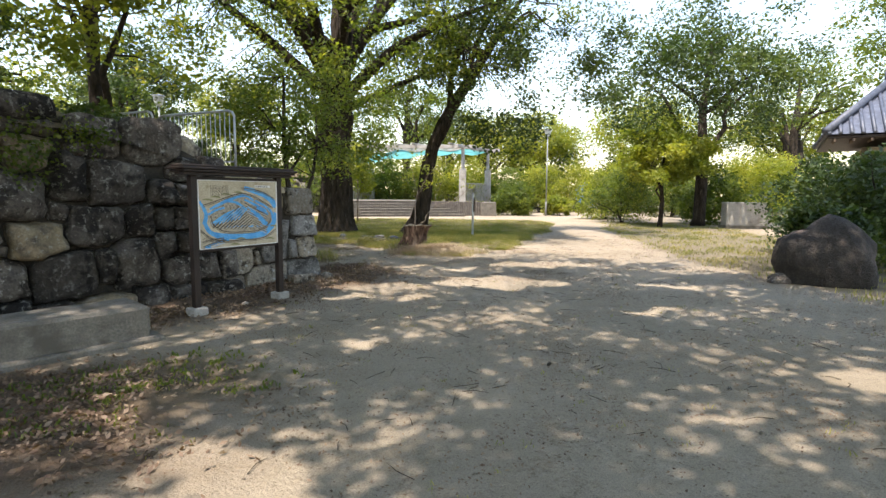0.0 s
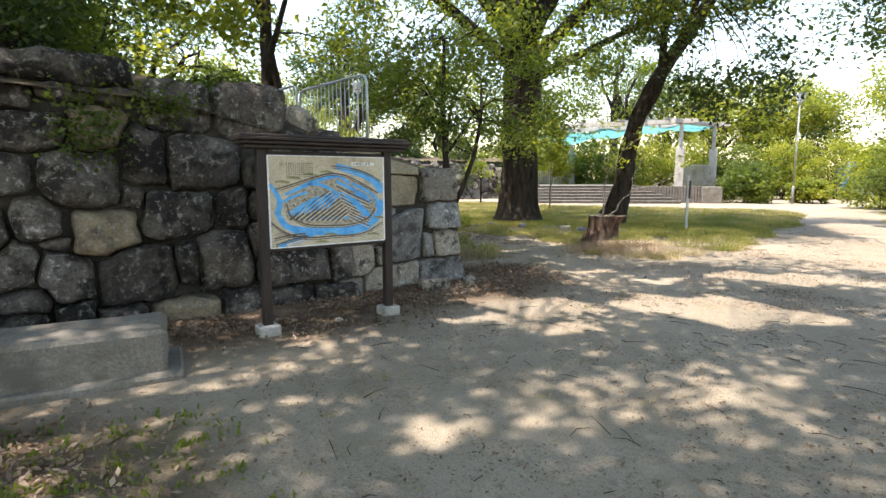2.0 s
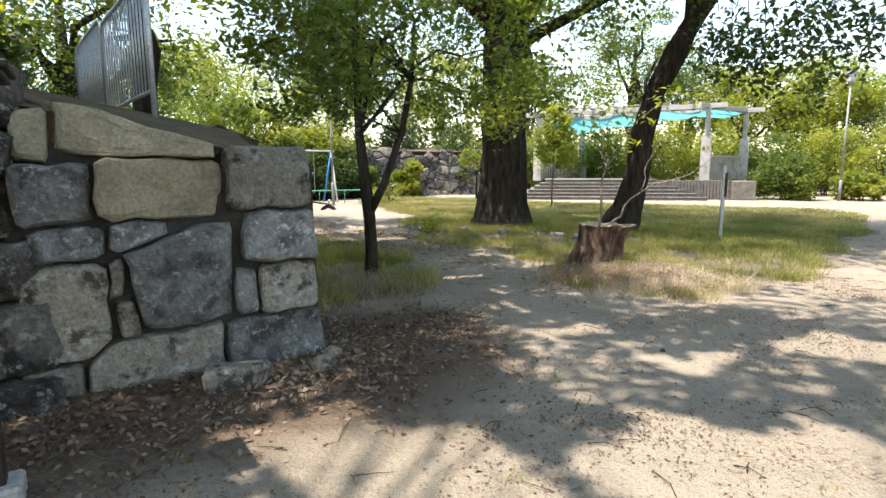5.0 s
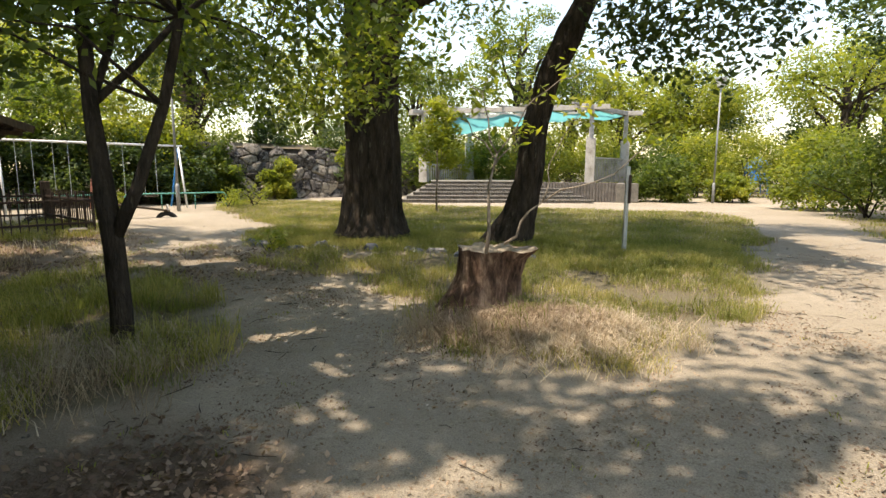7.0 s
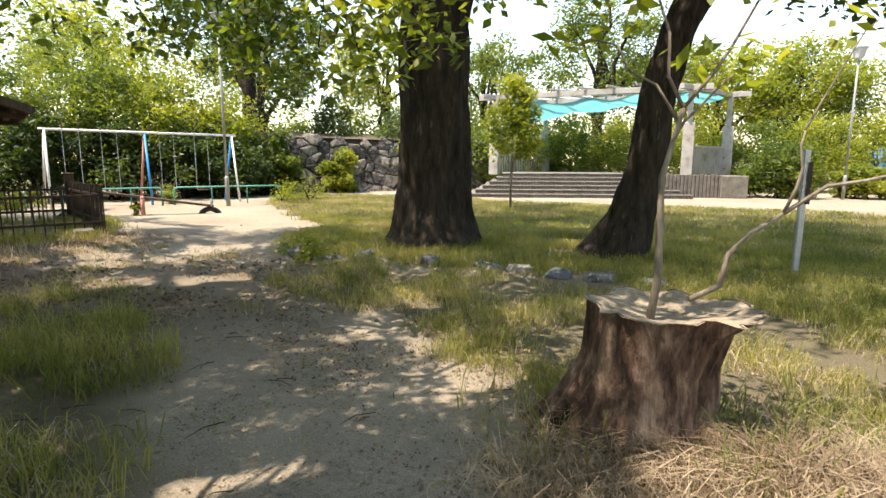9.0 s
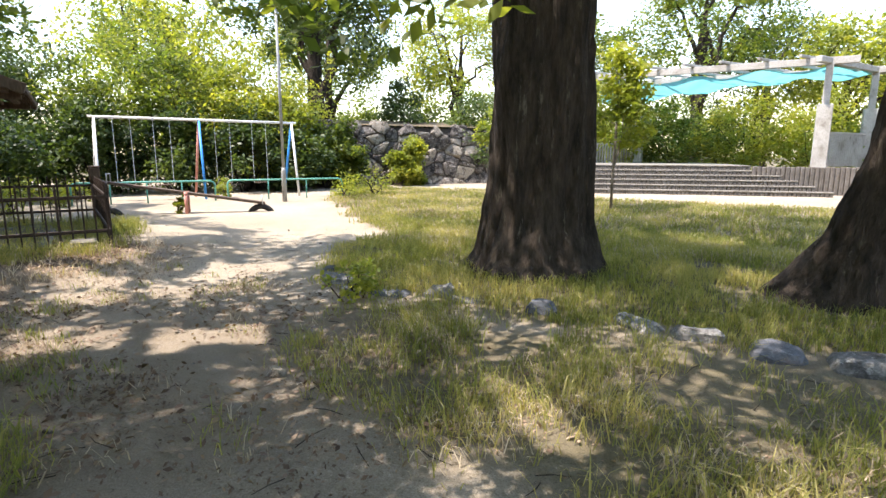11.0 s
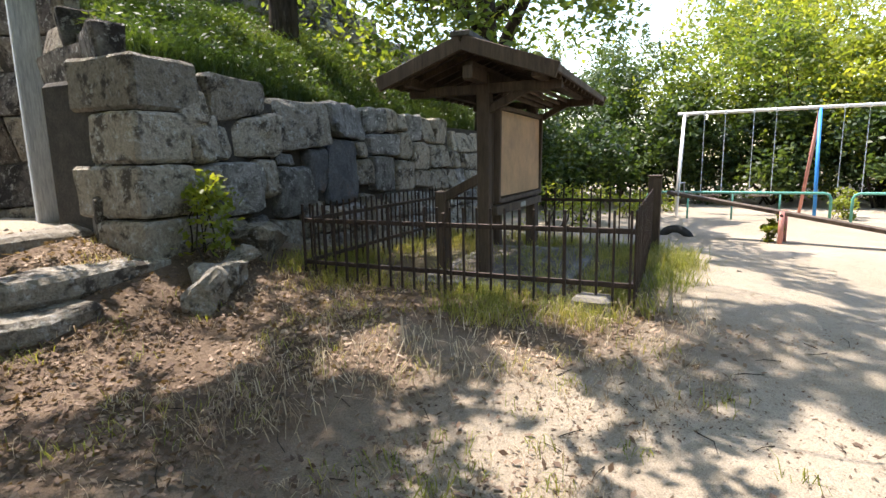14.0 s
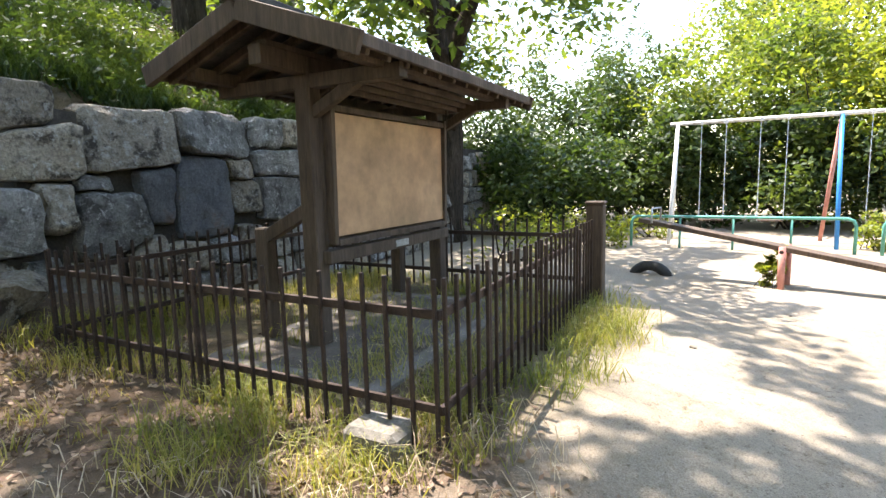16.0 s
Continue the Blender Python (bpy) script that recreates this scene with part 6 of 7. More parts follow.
tree("leaning_tree", (-0.78, 20.0, 0.05), [(-0.35, 0, -0.2), (-0.25, 0, 0.1), (-0.1, 0, 0.5), (0.06, 0, 1.2), (0.14, 0, 2.2), (0.4, 0, 3.2), (0.72, 0.05, 3.9), (1.0, 0.1, 4.5), (1.8, 0.2, 5.8), (2.7, 0.3, 7.2), (3.6, 0.4, 8.6)], [0.6, 0.44, 0.34, 0.27, 0.235, 0.23, 0.25, 0.2, 0.17, 0.13, 0.08],
     ((3.6, 0.2, 7.2), (5.0, 4.2, 3.4)), "dark leaning tree with a bent trunk", LEAF_DARK, clusters=80, per=240, leaf_size=0.15, cluster_r=1.05, limbs=9, fork=0.6, sides=22, seed=5, low=-0.8,
     extra=[(1.8, -1.2, 3.6), (2.4, -1.0, 3.35), (3.0, -1.0, 3.4), (3.6, -0.6, 3.6), (2.4, -2.0, 3.8), (3.2, -2.0, 3.9), (4.2, -0.8, 3.9), (4.6, -1.5, 4.2), (5.4, -0.8, 4.4), (5.2, -2.0, 4.8), (3.9, -2.2, 4.4), (6.2, -0.6, 4.9), (1.6, -0.6, 4.2), (2.2, 0.2, 3.9)])
tree("forked_sapling", (-3.56, 12.8, 0.03), [(0, 0, -0.1), (0.02, 0, 0.3), (0, 0, 0.8), (-0.04, 0, 1.15), (-0.16, 0.05, 1.9), (-0.22, 0.1, 2.8), (-0.2, 0.1, 4.2)], [0.1, 0.085, 0.08, 0.08, 0.06, 0.05, 0.03],
     ((0.15, 0.9, 3.1), (2.6, 2.6, 1.6)), "young forked tree with fine airy green leaves", LEAF, clusters=120, per=95, leaf_size=0.1, cluster_r=0.5, limbs=8, fork=0.55, sides=10, seed=7, low=-0.75, extra=[(0.5, 1.9, 2.3), (0.9, 2.3, 2.5), (0.1, 2.2, 2.2), (1.3, 2.0, 2.7), (0.6, 2.8, 2.6), (1.6, 2.6, 2.6), (0.2, 1.4, 2.5), (1.9, 1.6, 2.9), (-0.9, 2.4, 2.4), (-1.6, 1.8, 2.5)],
     stems=[([(0, 0, 0.85), (0.2, 0.06, 1.25), (0.42, 0.15, 1.9), (0.5, 0.3, 2.6), (0.45, 0.5, 3.4)], [0.06, 0.05, 0.042, 0.035, 0.02])])
tree("staked_sapling", (-4.52, 28.4, 0), [(0, 0, -0.1), (0, 0, 1), (0.03, 0, 2), (0, 0, 3.4)], [0.04, 0.035, 0.03, 0.015], ((0, 0, 2.4), (0.9, 0.9, 1.8)), "slim young tree on the lawn", LEAF_LIGHT, BARK_PALE, clusters=44, per=90, leaf_size=0.15, cluster_r=0.45, limbs=6, fork=0.3, sides=8, seed=9)
tree("lawn_sapling", (-9.4, 32.8, 0), [(0, 0, -0.1), (0, 0, 1), (0.03, 0, 2)], [0.05, 0.045, 0.03], ((0, 0, 2.1), (0.8, 0.8, 0.9)), "slim young tree on the lawn", LEAF_LIGHT, clusters=16, per=60, leaf_size=0.15, cluster_r=0.4, limbs=4, fork=0.3, sides=8, seed=10)

FAR = (
    # x, y, height, crown radius, trunk radius, leaf, seed, label
    (12.8, 27.0, 11.0, 5.0, 0.28, LEAF_DARK, 21, "tall dark spreading evergreen beside the path"),
    (10.4, 25.8, 5.0, 2.3, 0.1, LEAF_LIGHT, 22, "small light green tree beside the path"),
    (-8.5, 13.3, 9.5, 3.2, 0.2, LEAF_LIGHT, 24, "sunlit broadleaf tree beyond the terrace"),
    (-19.4, 18.8, 9.8, 4.9, 0.33, LEAF, 25, "dark old tree above the slope"),
    (-20.5, 36.0, 12.5, 4.4, 0.45, LEAF_DARK, 26, "tall dark tree on the far wall"),
    (-3.5, 50.0, 13.5, 5.0, 0.35, LEAF, 27, "tall tree behind the stage"),
    (4.0, 52.0, 9.0, 5.0, 0.3, LEAF_LIGHT, 28, "broad sunlit tree behind the stage"),
    (18.0, 50.0, 11.0, 5.5, 0.35, LEAF_LIGHT, 29, "broad sunlit tree far down the path"),
    (27.0, 42.0, 13.0, 5.5, 0.4, LEAF, 30, "tall far park tree"),
    (21.0, 22.0, 13.0, 4.5, 0.35, LEAF, 31, "tall tree behind the hall"),
    (11.0, 60.0, 10.0, 5.0, 0.3, LEAF_DARK, 32, "far pine-like tree beyond the lamp"),
    (-12.0, 52.0, 11.0, 5.0, 0.3, LEAF, 33, "far broadleaf tree beyond the wall"),
    (-19.0, 50.0, 12.0, 5.0, 0.3, LEAF_LIGHT, 34, "far broadleaf tree beyond the wall"),
    (-26.0, 44.0, 12.0, 5.0, 0.35, LEAF, 35, "far broadleaf tree beyond the wall"),
    (-29.0, 34.0, 10.5, 5.0, 0.35, LEAF_LIGHT, 36, "far broadleaf tree beyond the thicket"),
    (0.5, 58.0, 11.5, 5.5, 0.35, LEAF_DARK, 37, "tall far tree behind the stage"),
    (9.0, 54.0, 9.5, 4.6, 0.3, LEAF_LIGHT, 38, "broad sunlit tree behind the stage"),
    (24.0, 56.0, 12.0, 6.0, 0.35, LEAF, 39, "broad far park tree"),
    (31.0, 50.0, 11.0, 6.0, 0.35, LEAF_LIGHT, 40, "broad far park tree"),
)
for x, y, h, r, tr, lf, sd, lab in FAR:
    far = math.hypot(x, y - 15) > 24
    tree("park_tree", (x, y, 0), [(0, 0, -0.1), (0.05, 0, 0.4), (0.1, 0.05, h * 0.25), (0.0, 0.1, h * 0.5), (0.2, 0, h * 0.8)], [tr * 1.4, tr * 1.05, tr, tr * 0.7, tr * 0.25],
         ((1.6, 0.4, h * 0.56) if sd == 25 else (0, 0, h * 0.64), (r, r, h * 0.36)), lab, lf, clusters=130 if sd == 21 else 50 if sd == 24 else 105 if sd == 25 else 95 if sd == 22 else 80, per=130 if far else 170, leaf_size=0.26 if far else 0.19, cluster_r=r * 0.26, limbs=8, fork=0.4, sides=12, seed=sd, group="park trees", low=-0.7, shell=0.45)

# Added to shade the ground, mostly out of view, except the slope tree.
SHADE = (
    (-10.8, 2.4, 2.2, 12.5, 6.2, 41, "tall broadleaf tree added on the terrace for shade"),
    (-2.6, -3.8, 0.0, 12.5, 6.0, 42, "large unseen tree added behind the entrance for shade"),
    (4.6, -3.2, 0.0, 12.5, 6.2, 43, "large unseen tree added beside the entrance for shade"),
    (-9.4, 8.6, 2.6, 10.5, 4.6, 44, "spreading broadleaf tree added on the terrace for shade"),
    (-16.8, 14.3, 2.6, 10.5, 5.0, 45, "dark-trunked tree on the grassy slope"),
    (-6.9, 6.9, 2.4, 9.5, 4.2, 48, "slender tree added on the terrace edge for shade"),
    (-5.2, 2.2, 2.0, 11.5, 6.0, 46, "tall unseen tree added above the boulder wall for shade"),
    (5.6, 4.4, 0.0, 12.5, 6.4, 47, "tall unseen tree added beside the path for shade"),
)
# The offsets lean some crowns so their shade falls on the intended ground.
for x, y, z, h, r, sd, lab in SHADE:
    tree("shade_tree", (x, y, z), [(0, 0, -0.3), (0.03, 0, 0.4), (0.1, 0.05, h * 0.3), (0.0, 0.1, h * 0.55), (0.2, 0, h * 0.8)], [0.4, 0.3, 0.26, 0.2, 0.08],
         (({45: 2.6, 46: 2.2, 48: 3.0, 44: 1.5}.get(sd, 0), {45: 0.6, 46: 1.8, 48: 0.6, 44: 1.0}.get(sd, 0), h * 0.78), (r, r, h * 0.22)), lab, LEAF, clusters={46: 150, 47: 175, 45: 85, 48: 60, 44: 85}.get(sd, 140 if y < 6 else 36), per=190, leaf_size=0.19, cluster_r=1.0, limbs=5 if sd in (44, 46, 48) else 9, fork=0.7, sides=12, seed=sd, group="park trees", low=-0.8, shell=0.3)
HEDGE = []
_r = random.Random(5)
# thicket behind the swings
for x, y, h in ((-25.5, 22.0, 4.6), (-24.0, 24.5, 5.6), (-22.0, 26.5, 5.8), (-20.6, 28.4, 5.8), (-18.9, 30.0, 5.2), (-23.8, 28.0, 6.4), (-27.0, 25.5, 6.0), (-21.8, 30.6, 6.4), (-18.2, 31.2, 4.6), (-21.0, 21.3, 3.2), (-23.3, 19.6, 3.6)):
    HEDGE.append((x, y, 2.1, h, LEAF_DARK if x < -23.9 or y < 22.5 else LEAF if (int(x) % 3) else LEAF_LIGHT, "dense sunlit thicket behind the swings"))
# The undergrowth's dark leaf tone stands in for shade below the thicket.
for x, y, h in ((-23.0, 23.4, 3.0), (-21.2, 25.2, 3.2), (-19.8, 27.2, 3.2), (-18.0, 29.0, 3.0), (-16.9, 30.6, 2.6), (-22.4, 21.4, 2.6)):
    HEDGE.append((x, y, 1.5, h, LEAF_DARK, "leafy undergrowth behind the swings"))
# shrubs behind the stage and along the far side
for x, y, h in ((-9.5, 42.5, 3.6), (-7.0, 43.5, 3.8), (-4.2, 44.2, 4.4), (-1.2, 45.0, 4.6), (2.0, 45.6, 4.4), (5.0, 44.0, 4.0), (8.0, 45.0, 4.2), (11.5, 47, 4.4), (15.0, 45.5, 4.4), (19.0, 43, 4.6), (23, 39, 4.6), (16, 38, 3.6), (19.5, 33.0, 4.2)):
    HEDGE.append((x, y, 2.3, h, LEAF_LIGHT if (int(y) % 2) else LEAF, "rounded sunlit shrub at the park's far side"))
for x, y, r, h, lf in ((5.0, 38.5, 1.6, 2.3, LEAF), (8.2, 39.2, 1.1, 1.4, LEAF_LIGHT), (9.9, 29.4, 1.9, 2.9, LEAF), (10.0, 33.5, 1.8, 3.2, LEAF_LIGHT), (9.3, 11.6, 1.4, 2.7, LEAF_DARK), (11.2, 12.8, 1.6, 2.9, LEAF_DARK), (8.0, 10.9, 0.9, 1.5, LEAF_DARK), (9.9, 13.6, 1.5, 2.6, LEAF_DARK), (14.5, 29.0, 1.9, 2.6, LEAF), (-16.9, 32.2, 1.2, 2.6, LEAF), (-14.6, 35.3, 0.9, 2.2, LEAF_LIGHT), (-18.3, 31.0, 1.4, 3.4, LEAF_DARK), (-16.5, 33.0, 1.0, 2.8, LEAF), (-19.3, 31.2, 1.6, 4.4, LEAF), (-13.4, 40.2, 2.0, 4.4, LEAF_DARK), (-10.3, 44.5, 1.8, 3.0, LEAF_DARK), (-16.8, 38.5, 1.6, 5.2, LEAF_DARK), (-14.0, 42.0, 1.6, 5.4, LEAF), (-11.2, 46.0, 1.8, 5.2, LEAF)):
    HEDGE.append((x, y, r, h, lf, "leafy green park shrub"))
# tall growth that closes the park's far edge
for k in range(16):
    a = radians(-38 + 76 * k / 15)
    HEDGE.append((2 + 50 * math.sin(a) + _r.uniform(-1, 1), 10 + 50 * math.cos(a) + _r.uniform(-1.5, 1.5), 3.2, _r.uniform(5.0, 6.8), LEAF_DARK if k % 2 else LEAF, "tall dense growth along the park's far edge"))
for i, (x, y, r, h, lf, lab) in enumerate(HEDGE):
    shrub("shrub", (x, y, 0), (r, r, h), lab, lf, clusters=60, per=80 if "edge" in lab else 130, leaf_size=0.3 if "edge" in lab else 0.17 if math.hypot(x, y - 15) > 18 else 0.13, shoots=5 if "thicket" in lab else 0, cluster_r=r * 0.36, seed=100 + i, group="park shrubs")
for i, (x, y, z, r, h) in enumerate(((-6.5, 6.4, 2.6, 1.0, 1.8), (-7.6, 5.0, 2.8, 1.2, 2.3), (-8.6, 8.6, 2.8, 1.4, 2.6), (-10.4, 9.6, 2.8, 1.5, 3.0), (-6.2, 9.4, 2.2, 0.7, 0.8), (-8.4, 6.2, 2.9, 1.3, 3.0), (-9.4, 4.8, 3.0, 1.4, 3.2), (-7.6, 7.9, 2.8, 1.0, 2.0))):
    shrub("terrace_shrub", (x, y, z), (r, r, h), "leafy shrub on the wall's terrace", LEAF if i % 2 else LEAF_DARK, clusters=36, per=120, leaf_size=0.1, cluster_r=r * 0.4, seed=160 + i, group="terrace shrubs")
shrub("wall_shrub", (-10.75, 14.55, 0.55), (0.35, 0.3, 0.85), "small leafy plant at the foot of the block wall", LEAF_LIGHT, clusters=14, per=30, leaf_size=0.1, cluster_r=0.18, seed=171)
shrub("edge_plant", (-5.25, 18.15, 0.0), (0.3, 0.25, 0.4), "bright green leafy weed beside the edging stones", LEAF_LIGHT, clusters=12, per=30, leaf_size=0.07, cluster_r=0.13, seed=172)

# ---- grass, leaf litter, twigs ----


def blades(points, height, rng, width=0.006, lean=0.5):
    n = len(points)
    h = (height * rng.uniform(0.45, 1.3, n))[:, None]
    a = rng.uniform(0, 2 * math.pi, n)
    side = np.stack([np.cos(a), np.sin(a), np.zeros(n)], 1) * (width * rng.uniform(0.7, 1.4, n))[:, None]
    b = rng.uniform(0, 2 * math.pi, n)
    out = np.stack([np.cos(b), np.sin(b), np.zeros(n)], 1) * rng.uniform(0.1, 1.0, n)[:, None] * lean * h
    up = np.array([0, 0, 1.0])
    mid = points + out * 0.35 + up * h * 0.6
    tip = points + out + up * h * (1 - 0.25 * lean)
    q1 = np.stack([points - side, points + side, mid + side * 0.8, mid - side * 0.8], 1)
    q2 = np.stack([mid - side * 0.8, mid + side * 0.8, tip + side * 0.12, tip - side * 0.12], 1)
    return np.concatenate([q1, q2])


def scatter(bounds, n, density, rng, clump=2.0):
    """Points on the ground, kept with the probability that density gives, gathered in clumps."""
    out = []
    x0, x1, y0, y1 = bounds
    xs, ys, ks = rng.uniform(x0, x1, n), rng.uniform(y0, y1, n), rng.uniform(0, 1, n)
    for x, y, k in zip(xs, ys, ks):
        d = density(x, y)
        if d > 0 and k < d * (0.5 + clump * noise.noise((x * 1.3, y * 1.3, 7)) + 0.3):
            out.append((x, y, gh(x, y)))
    return np.array(out) if out else np.zeros((0, 3))


def tufts(p, per, spread, rng):
    q = np.repeat(p, per, axis=0)
    q[:, :2] += rng.normal(size=(len(q), 2)) * spread
    return q


def field(name, pts, height, label, rng, material=GRASS, width=0.0035, lean=0.8):
    return tagged(new(name, quads_mesh(name, blades(pts, height, rng, width, lean), material)), label, "grass", kind="stuff")


_g = np.random.default_rng(11)
lawn_d = lambda x, y: 1.0 if inside(*warp(x, y), LAWN) else 0.0
field("lawn_grass", tufts(scatter((-9, 6, 17, 24), 17000, lawn_d, _g, 1.2), 10, 0.08, _g), 0.12, "long yellow-green lawn grass round the trees", _g)
field("far_lawn_grass", tufts(scatter((-16, 6, 23, 34.5), 15000, lawn_d, _g, 1.0), 6, 0.12, _g), 0.13, "sunlit yellow-green lawn grass", _g, width=0.008)
_p = scatter((-13, 6, 21, 34.5), 16000, lambda x, y: 0.8 * lawn_d(x, y), _g, 1.6)
field("dry_lawn_grass", tufts(_p, 4, 0.1, _g), 0.12, "dry pale blades through the lawn", _g, STRAW, 0.005, 1.0)
field("verge_grass", tufts(scatter((-9, 3.4, 10, 19.6), 9500, lambda x, y: (0.55 if inside(*warp(x, y), TUFTY) else 0.5 if inside(*warp(x, y), LEFTGRASS) else 0.04 if inside(*warp(x, y), NEARGRASS) else 0.0), _g, 2.4), 24, 0.08, _g), 0.1, "straggling verge grass tufts on bare soil", _g, GRASS, 0.0025, 1.2)
field("fence_grass", tufts(scatter((-15, -8.5, 14.5, 21.2), 3000, lambda x, y: (0.14 if inside(x, y, [(-11.0, 15.9), (-9.7, 18.0), (-12.2, 19.4), (-13.6, 17.0)]) else 0.8) if inside(*warp(x, y), FENCEGRASS) else 0.0, _g, 2.2), 22, 0.08, _g), 0.2, "uncut grass along the iron fence", _g, GRASS, 0.0028, 1.3)
_p = scatter((-11.2, -6.2, 13.4, 18.4), 5200, lambda x, y: 0.045, _g, 2.8)
field("bank_grass", tufts(_p, 14, 0.06, _g), 0.1, "sparse grass tufts among fallen leaves", _g, GRASS, 0.0028, 1.3)
_p = scatter((-11.2, -6.2, 13.4, 18.4), 5200, lambda x, y: 0.07, _g, 2.8)
field("bank_straw", tufts(_p, 12, 0.07, _g), 0.08, "sparse dry stalks among fallen leaves", _g, STRAW, 0.0025, 1.6)
_p = scatter((-6.5, -2.6, 11, 15.5), 900, lambda x, y: 0.9 if inside(*warp(x, y), LEFTGRASS) else 0.0, _g, 2.6)
field("tall_verge_grass", tufts(_p, 16, 0.07, _g), 0.26, "tall olive grass clumps under the young tree", _g, GRASS, 0.003, 1.2)
_p = scatter((-5, 3.3, 14.2, 19.4), 1300, lambda x, y: 0.55 if inside(*warp(x, y), TUFTY) else 0.0, _g, 2.6)
field("tufty_grass", tufts(_p, 16, 0.07, _g), 0.2, "uneven yellowing grass clumps before the trees", _g, GRASS, 0.003, 1.2)
_p = scatter((-3, 6, 2, 18), 2600, lambda x, y: 0.12, _g, 3.0)
field("path_weeds", tufts(_p, 7, 0.03, _g), 0.035, "tiny weeds in the trodden sand", _g, GRASS, 0.003, 1.4)
field("path_grass", tufts(scatter((5.5, 13, 7, 30), 7000, lambda x, y: 0.5 if inside(*warp(x, y), RIGHTGRASS) else 0.0, _g, 2.2), 6, 0.1, _g), 0.1, "thin grass beside the path", _g, width=0.006)
field("entrance_weeds", tufts(scatter((-3.6, -1, 3, 5.5), 520, lambda x, y: 0.4 if inside(*warp(x, y), CORNERGRASS) else 0.0, _g, 2.5), 9, 0.05, _g), 0.045, "low green weeds on trodden soil", _g, LEAF, 0.008, 1.0)
_a = _g.normal(size=(1000, 2)) * (0.4, 0.27) + (-0.25, 13.9)
field("straw_grass", tufts(np.array([(x, y, gh(x, y)) for x, y in _a]), 30, 0.08, _g), 0.15, "dry straw-coloured grass round the stump", _g, STRAW, 0.0026, 2.0)
_a = _g.normal(size=(380, 2)) * (0.36, 0.2) + (-0.3, 13.85)
field("tall_straw", tufts(np.array([(x, y, gh(x, y)) for x, y in _a]), 12, 0.06, _g), 0.26, "long bent straw stalks round the stump", _g, STRAW, 0.003, 1.9)
_a = _g.normal(size=(60, 2)) * (0.5, 0.3) + (-0.35, 14.2)
field("stump_grass", tufts(np.array([(x, y, gh(x, y)) for x, y in _a]), 14, 0.06, _g), 0.3, "green grass blades standing in the straw", _g, GRASS, 0.003, 0.8)
_a = _g.normal(size=(170, 2)) * (0.4, 0.4) + (-3.5, 12.2)
field("sapling_straw", tufts(np.array([(x, y, gh(x, y)) for x, y in _a]), 12, 0.08, _g), 0.22, "dry grass stalks at the foot of the forked tree", _g, STRAW, 0.0026, 1.6)
_a = _g.uniform(size=(120, 2)) * (0.9, 3.6)
field("fence_straw", tufts(np.array([(-8.75 - y * 0.3 + x, 15.3 + y, gh(-8.75 - y * 0.3 + x, 15.3 + y)) for x, y in _a]), 5, 0.1, _g), 0.2, "long dry stalks in front of the iron fence", _g, STRAW, 0.0028, 1.5)
SLOPE = [[(-11.3, 13.8, 2.48), (-14.9, 15.6, 2.18), (-22, 19.5, 2.0)], [(-12.7, 12.8, 3.18), (-16.0, 14.6, 3.37), (-23, 18.8, 3.17)], [(-14.0, 11.5, 3.97), (-17.4, 13.4, 4.47), (-25, 17.9, 4.17)]]


def on_slope(u, v):
    def along(line):
        p, q, r = (Vector(k) for k in line)
        return p.lerp(q, u * 2) if u < 0.5 else q.lerp(r, u * 2 - 1)
    lo, mi, hi = (along(k) for k in SLOPE)
    return tuple(lo.lerp(mi, v * 2) if v < 0.5 else mi.lerp(hi, v * 2 - 1))


_s = [on_slope(_g.uniform(0, 1), _g.uniform(0, 1)) for k in range(6500)]
_s += [on_slope(_g.uniform(0, 1), _g.uniform(0, 0.16)) for k in range(3000)]
_s = [p for p in _s if noise.noise((p[0] * 0.9, p[1] * 0.9, 2)) > -0.25]
_w = np.array([on_slope(_g.uniform(0, 1), _g.uniform(0, 1)) for k in range(420)])
_w[:, 2] += 0.12
# Weeds are dark green; the dark tone here also carries tree shade.
tagged(new("slope_weeds", quads_mesh("slope_weeds", leaf_quads(cloud(_w, 0.32, 60, _g, 0.7), 0.1, _g, narrow=0.35), LEAF_DARK)), "dark green weeds covering the slope", "weeds", kind="stuff")
field("slope_grass", tufts(np.array(_s), 7, 0.1, _g), 0.3, "long grass hanging on the slope", _g, LEAF_DARK, 0.005, 1.5)
_p = scatter((-9, 2, 10, 19), 5000, lambda x, y: (0.4 if inside(*warp(x, y), TUFTY) else 0.28 if inside(*warp(x, y), LEFTGRASS) else 0.06 if inside(*warp(x, y), NEARGRASS) else 0.0), _g, 2.4)
field("dry_verge_grass", tufts(_p, 12, 0.07, _g), 0.09, "dry straw blades among the verge grass", _g, STRAW, 0.003, 1.4)
_s = []
for k in range(1500):
    u_, v_ = _g.uniform(0, 1), _g.uniform(0, 1)
    p = Vector((-6.95, 3.9, 2.72)).lerp(Vector((-4.1, 8.95, 2.05)), u_).lerp(Vector((-7.6, 4.3, 3.0)).lerp(Vector((-4.5, 9.2, 2.1)), u_), v_)
    _s.append(tuple(p))
field("terrace_grass", tufts(np.array(_s), 6, 0.06, _g), 0.2, "green weeds on the terrace edge", _g, LEAF, 0.007, 1.3)

_p = scatter((-15, 1, 2.5, 19), 260000, lambda x, y: 0.95 * litter_amount(x, y) ** 1.3, _g, 1.3)
_p[:, 2] += _g.uniform(0.004, 0.03, len(_p))
_lq = leaf_quads(_p, 0.05, _g, flat=1.0, narrow=0.5)
tagged(new("leaf_litter", quads_mesh("leaf_litter", _lq, LITTER)), "brown fallen leaves gathered along the walls", "leaf litter", kind="stuff")
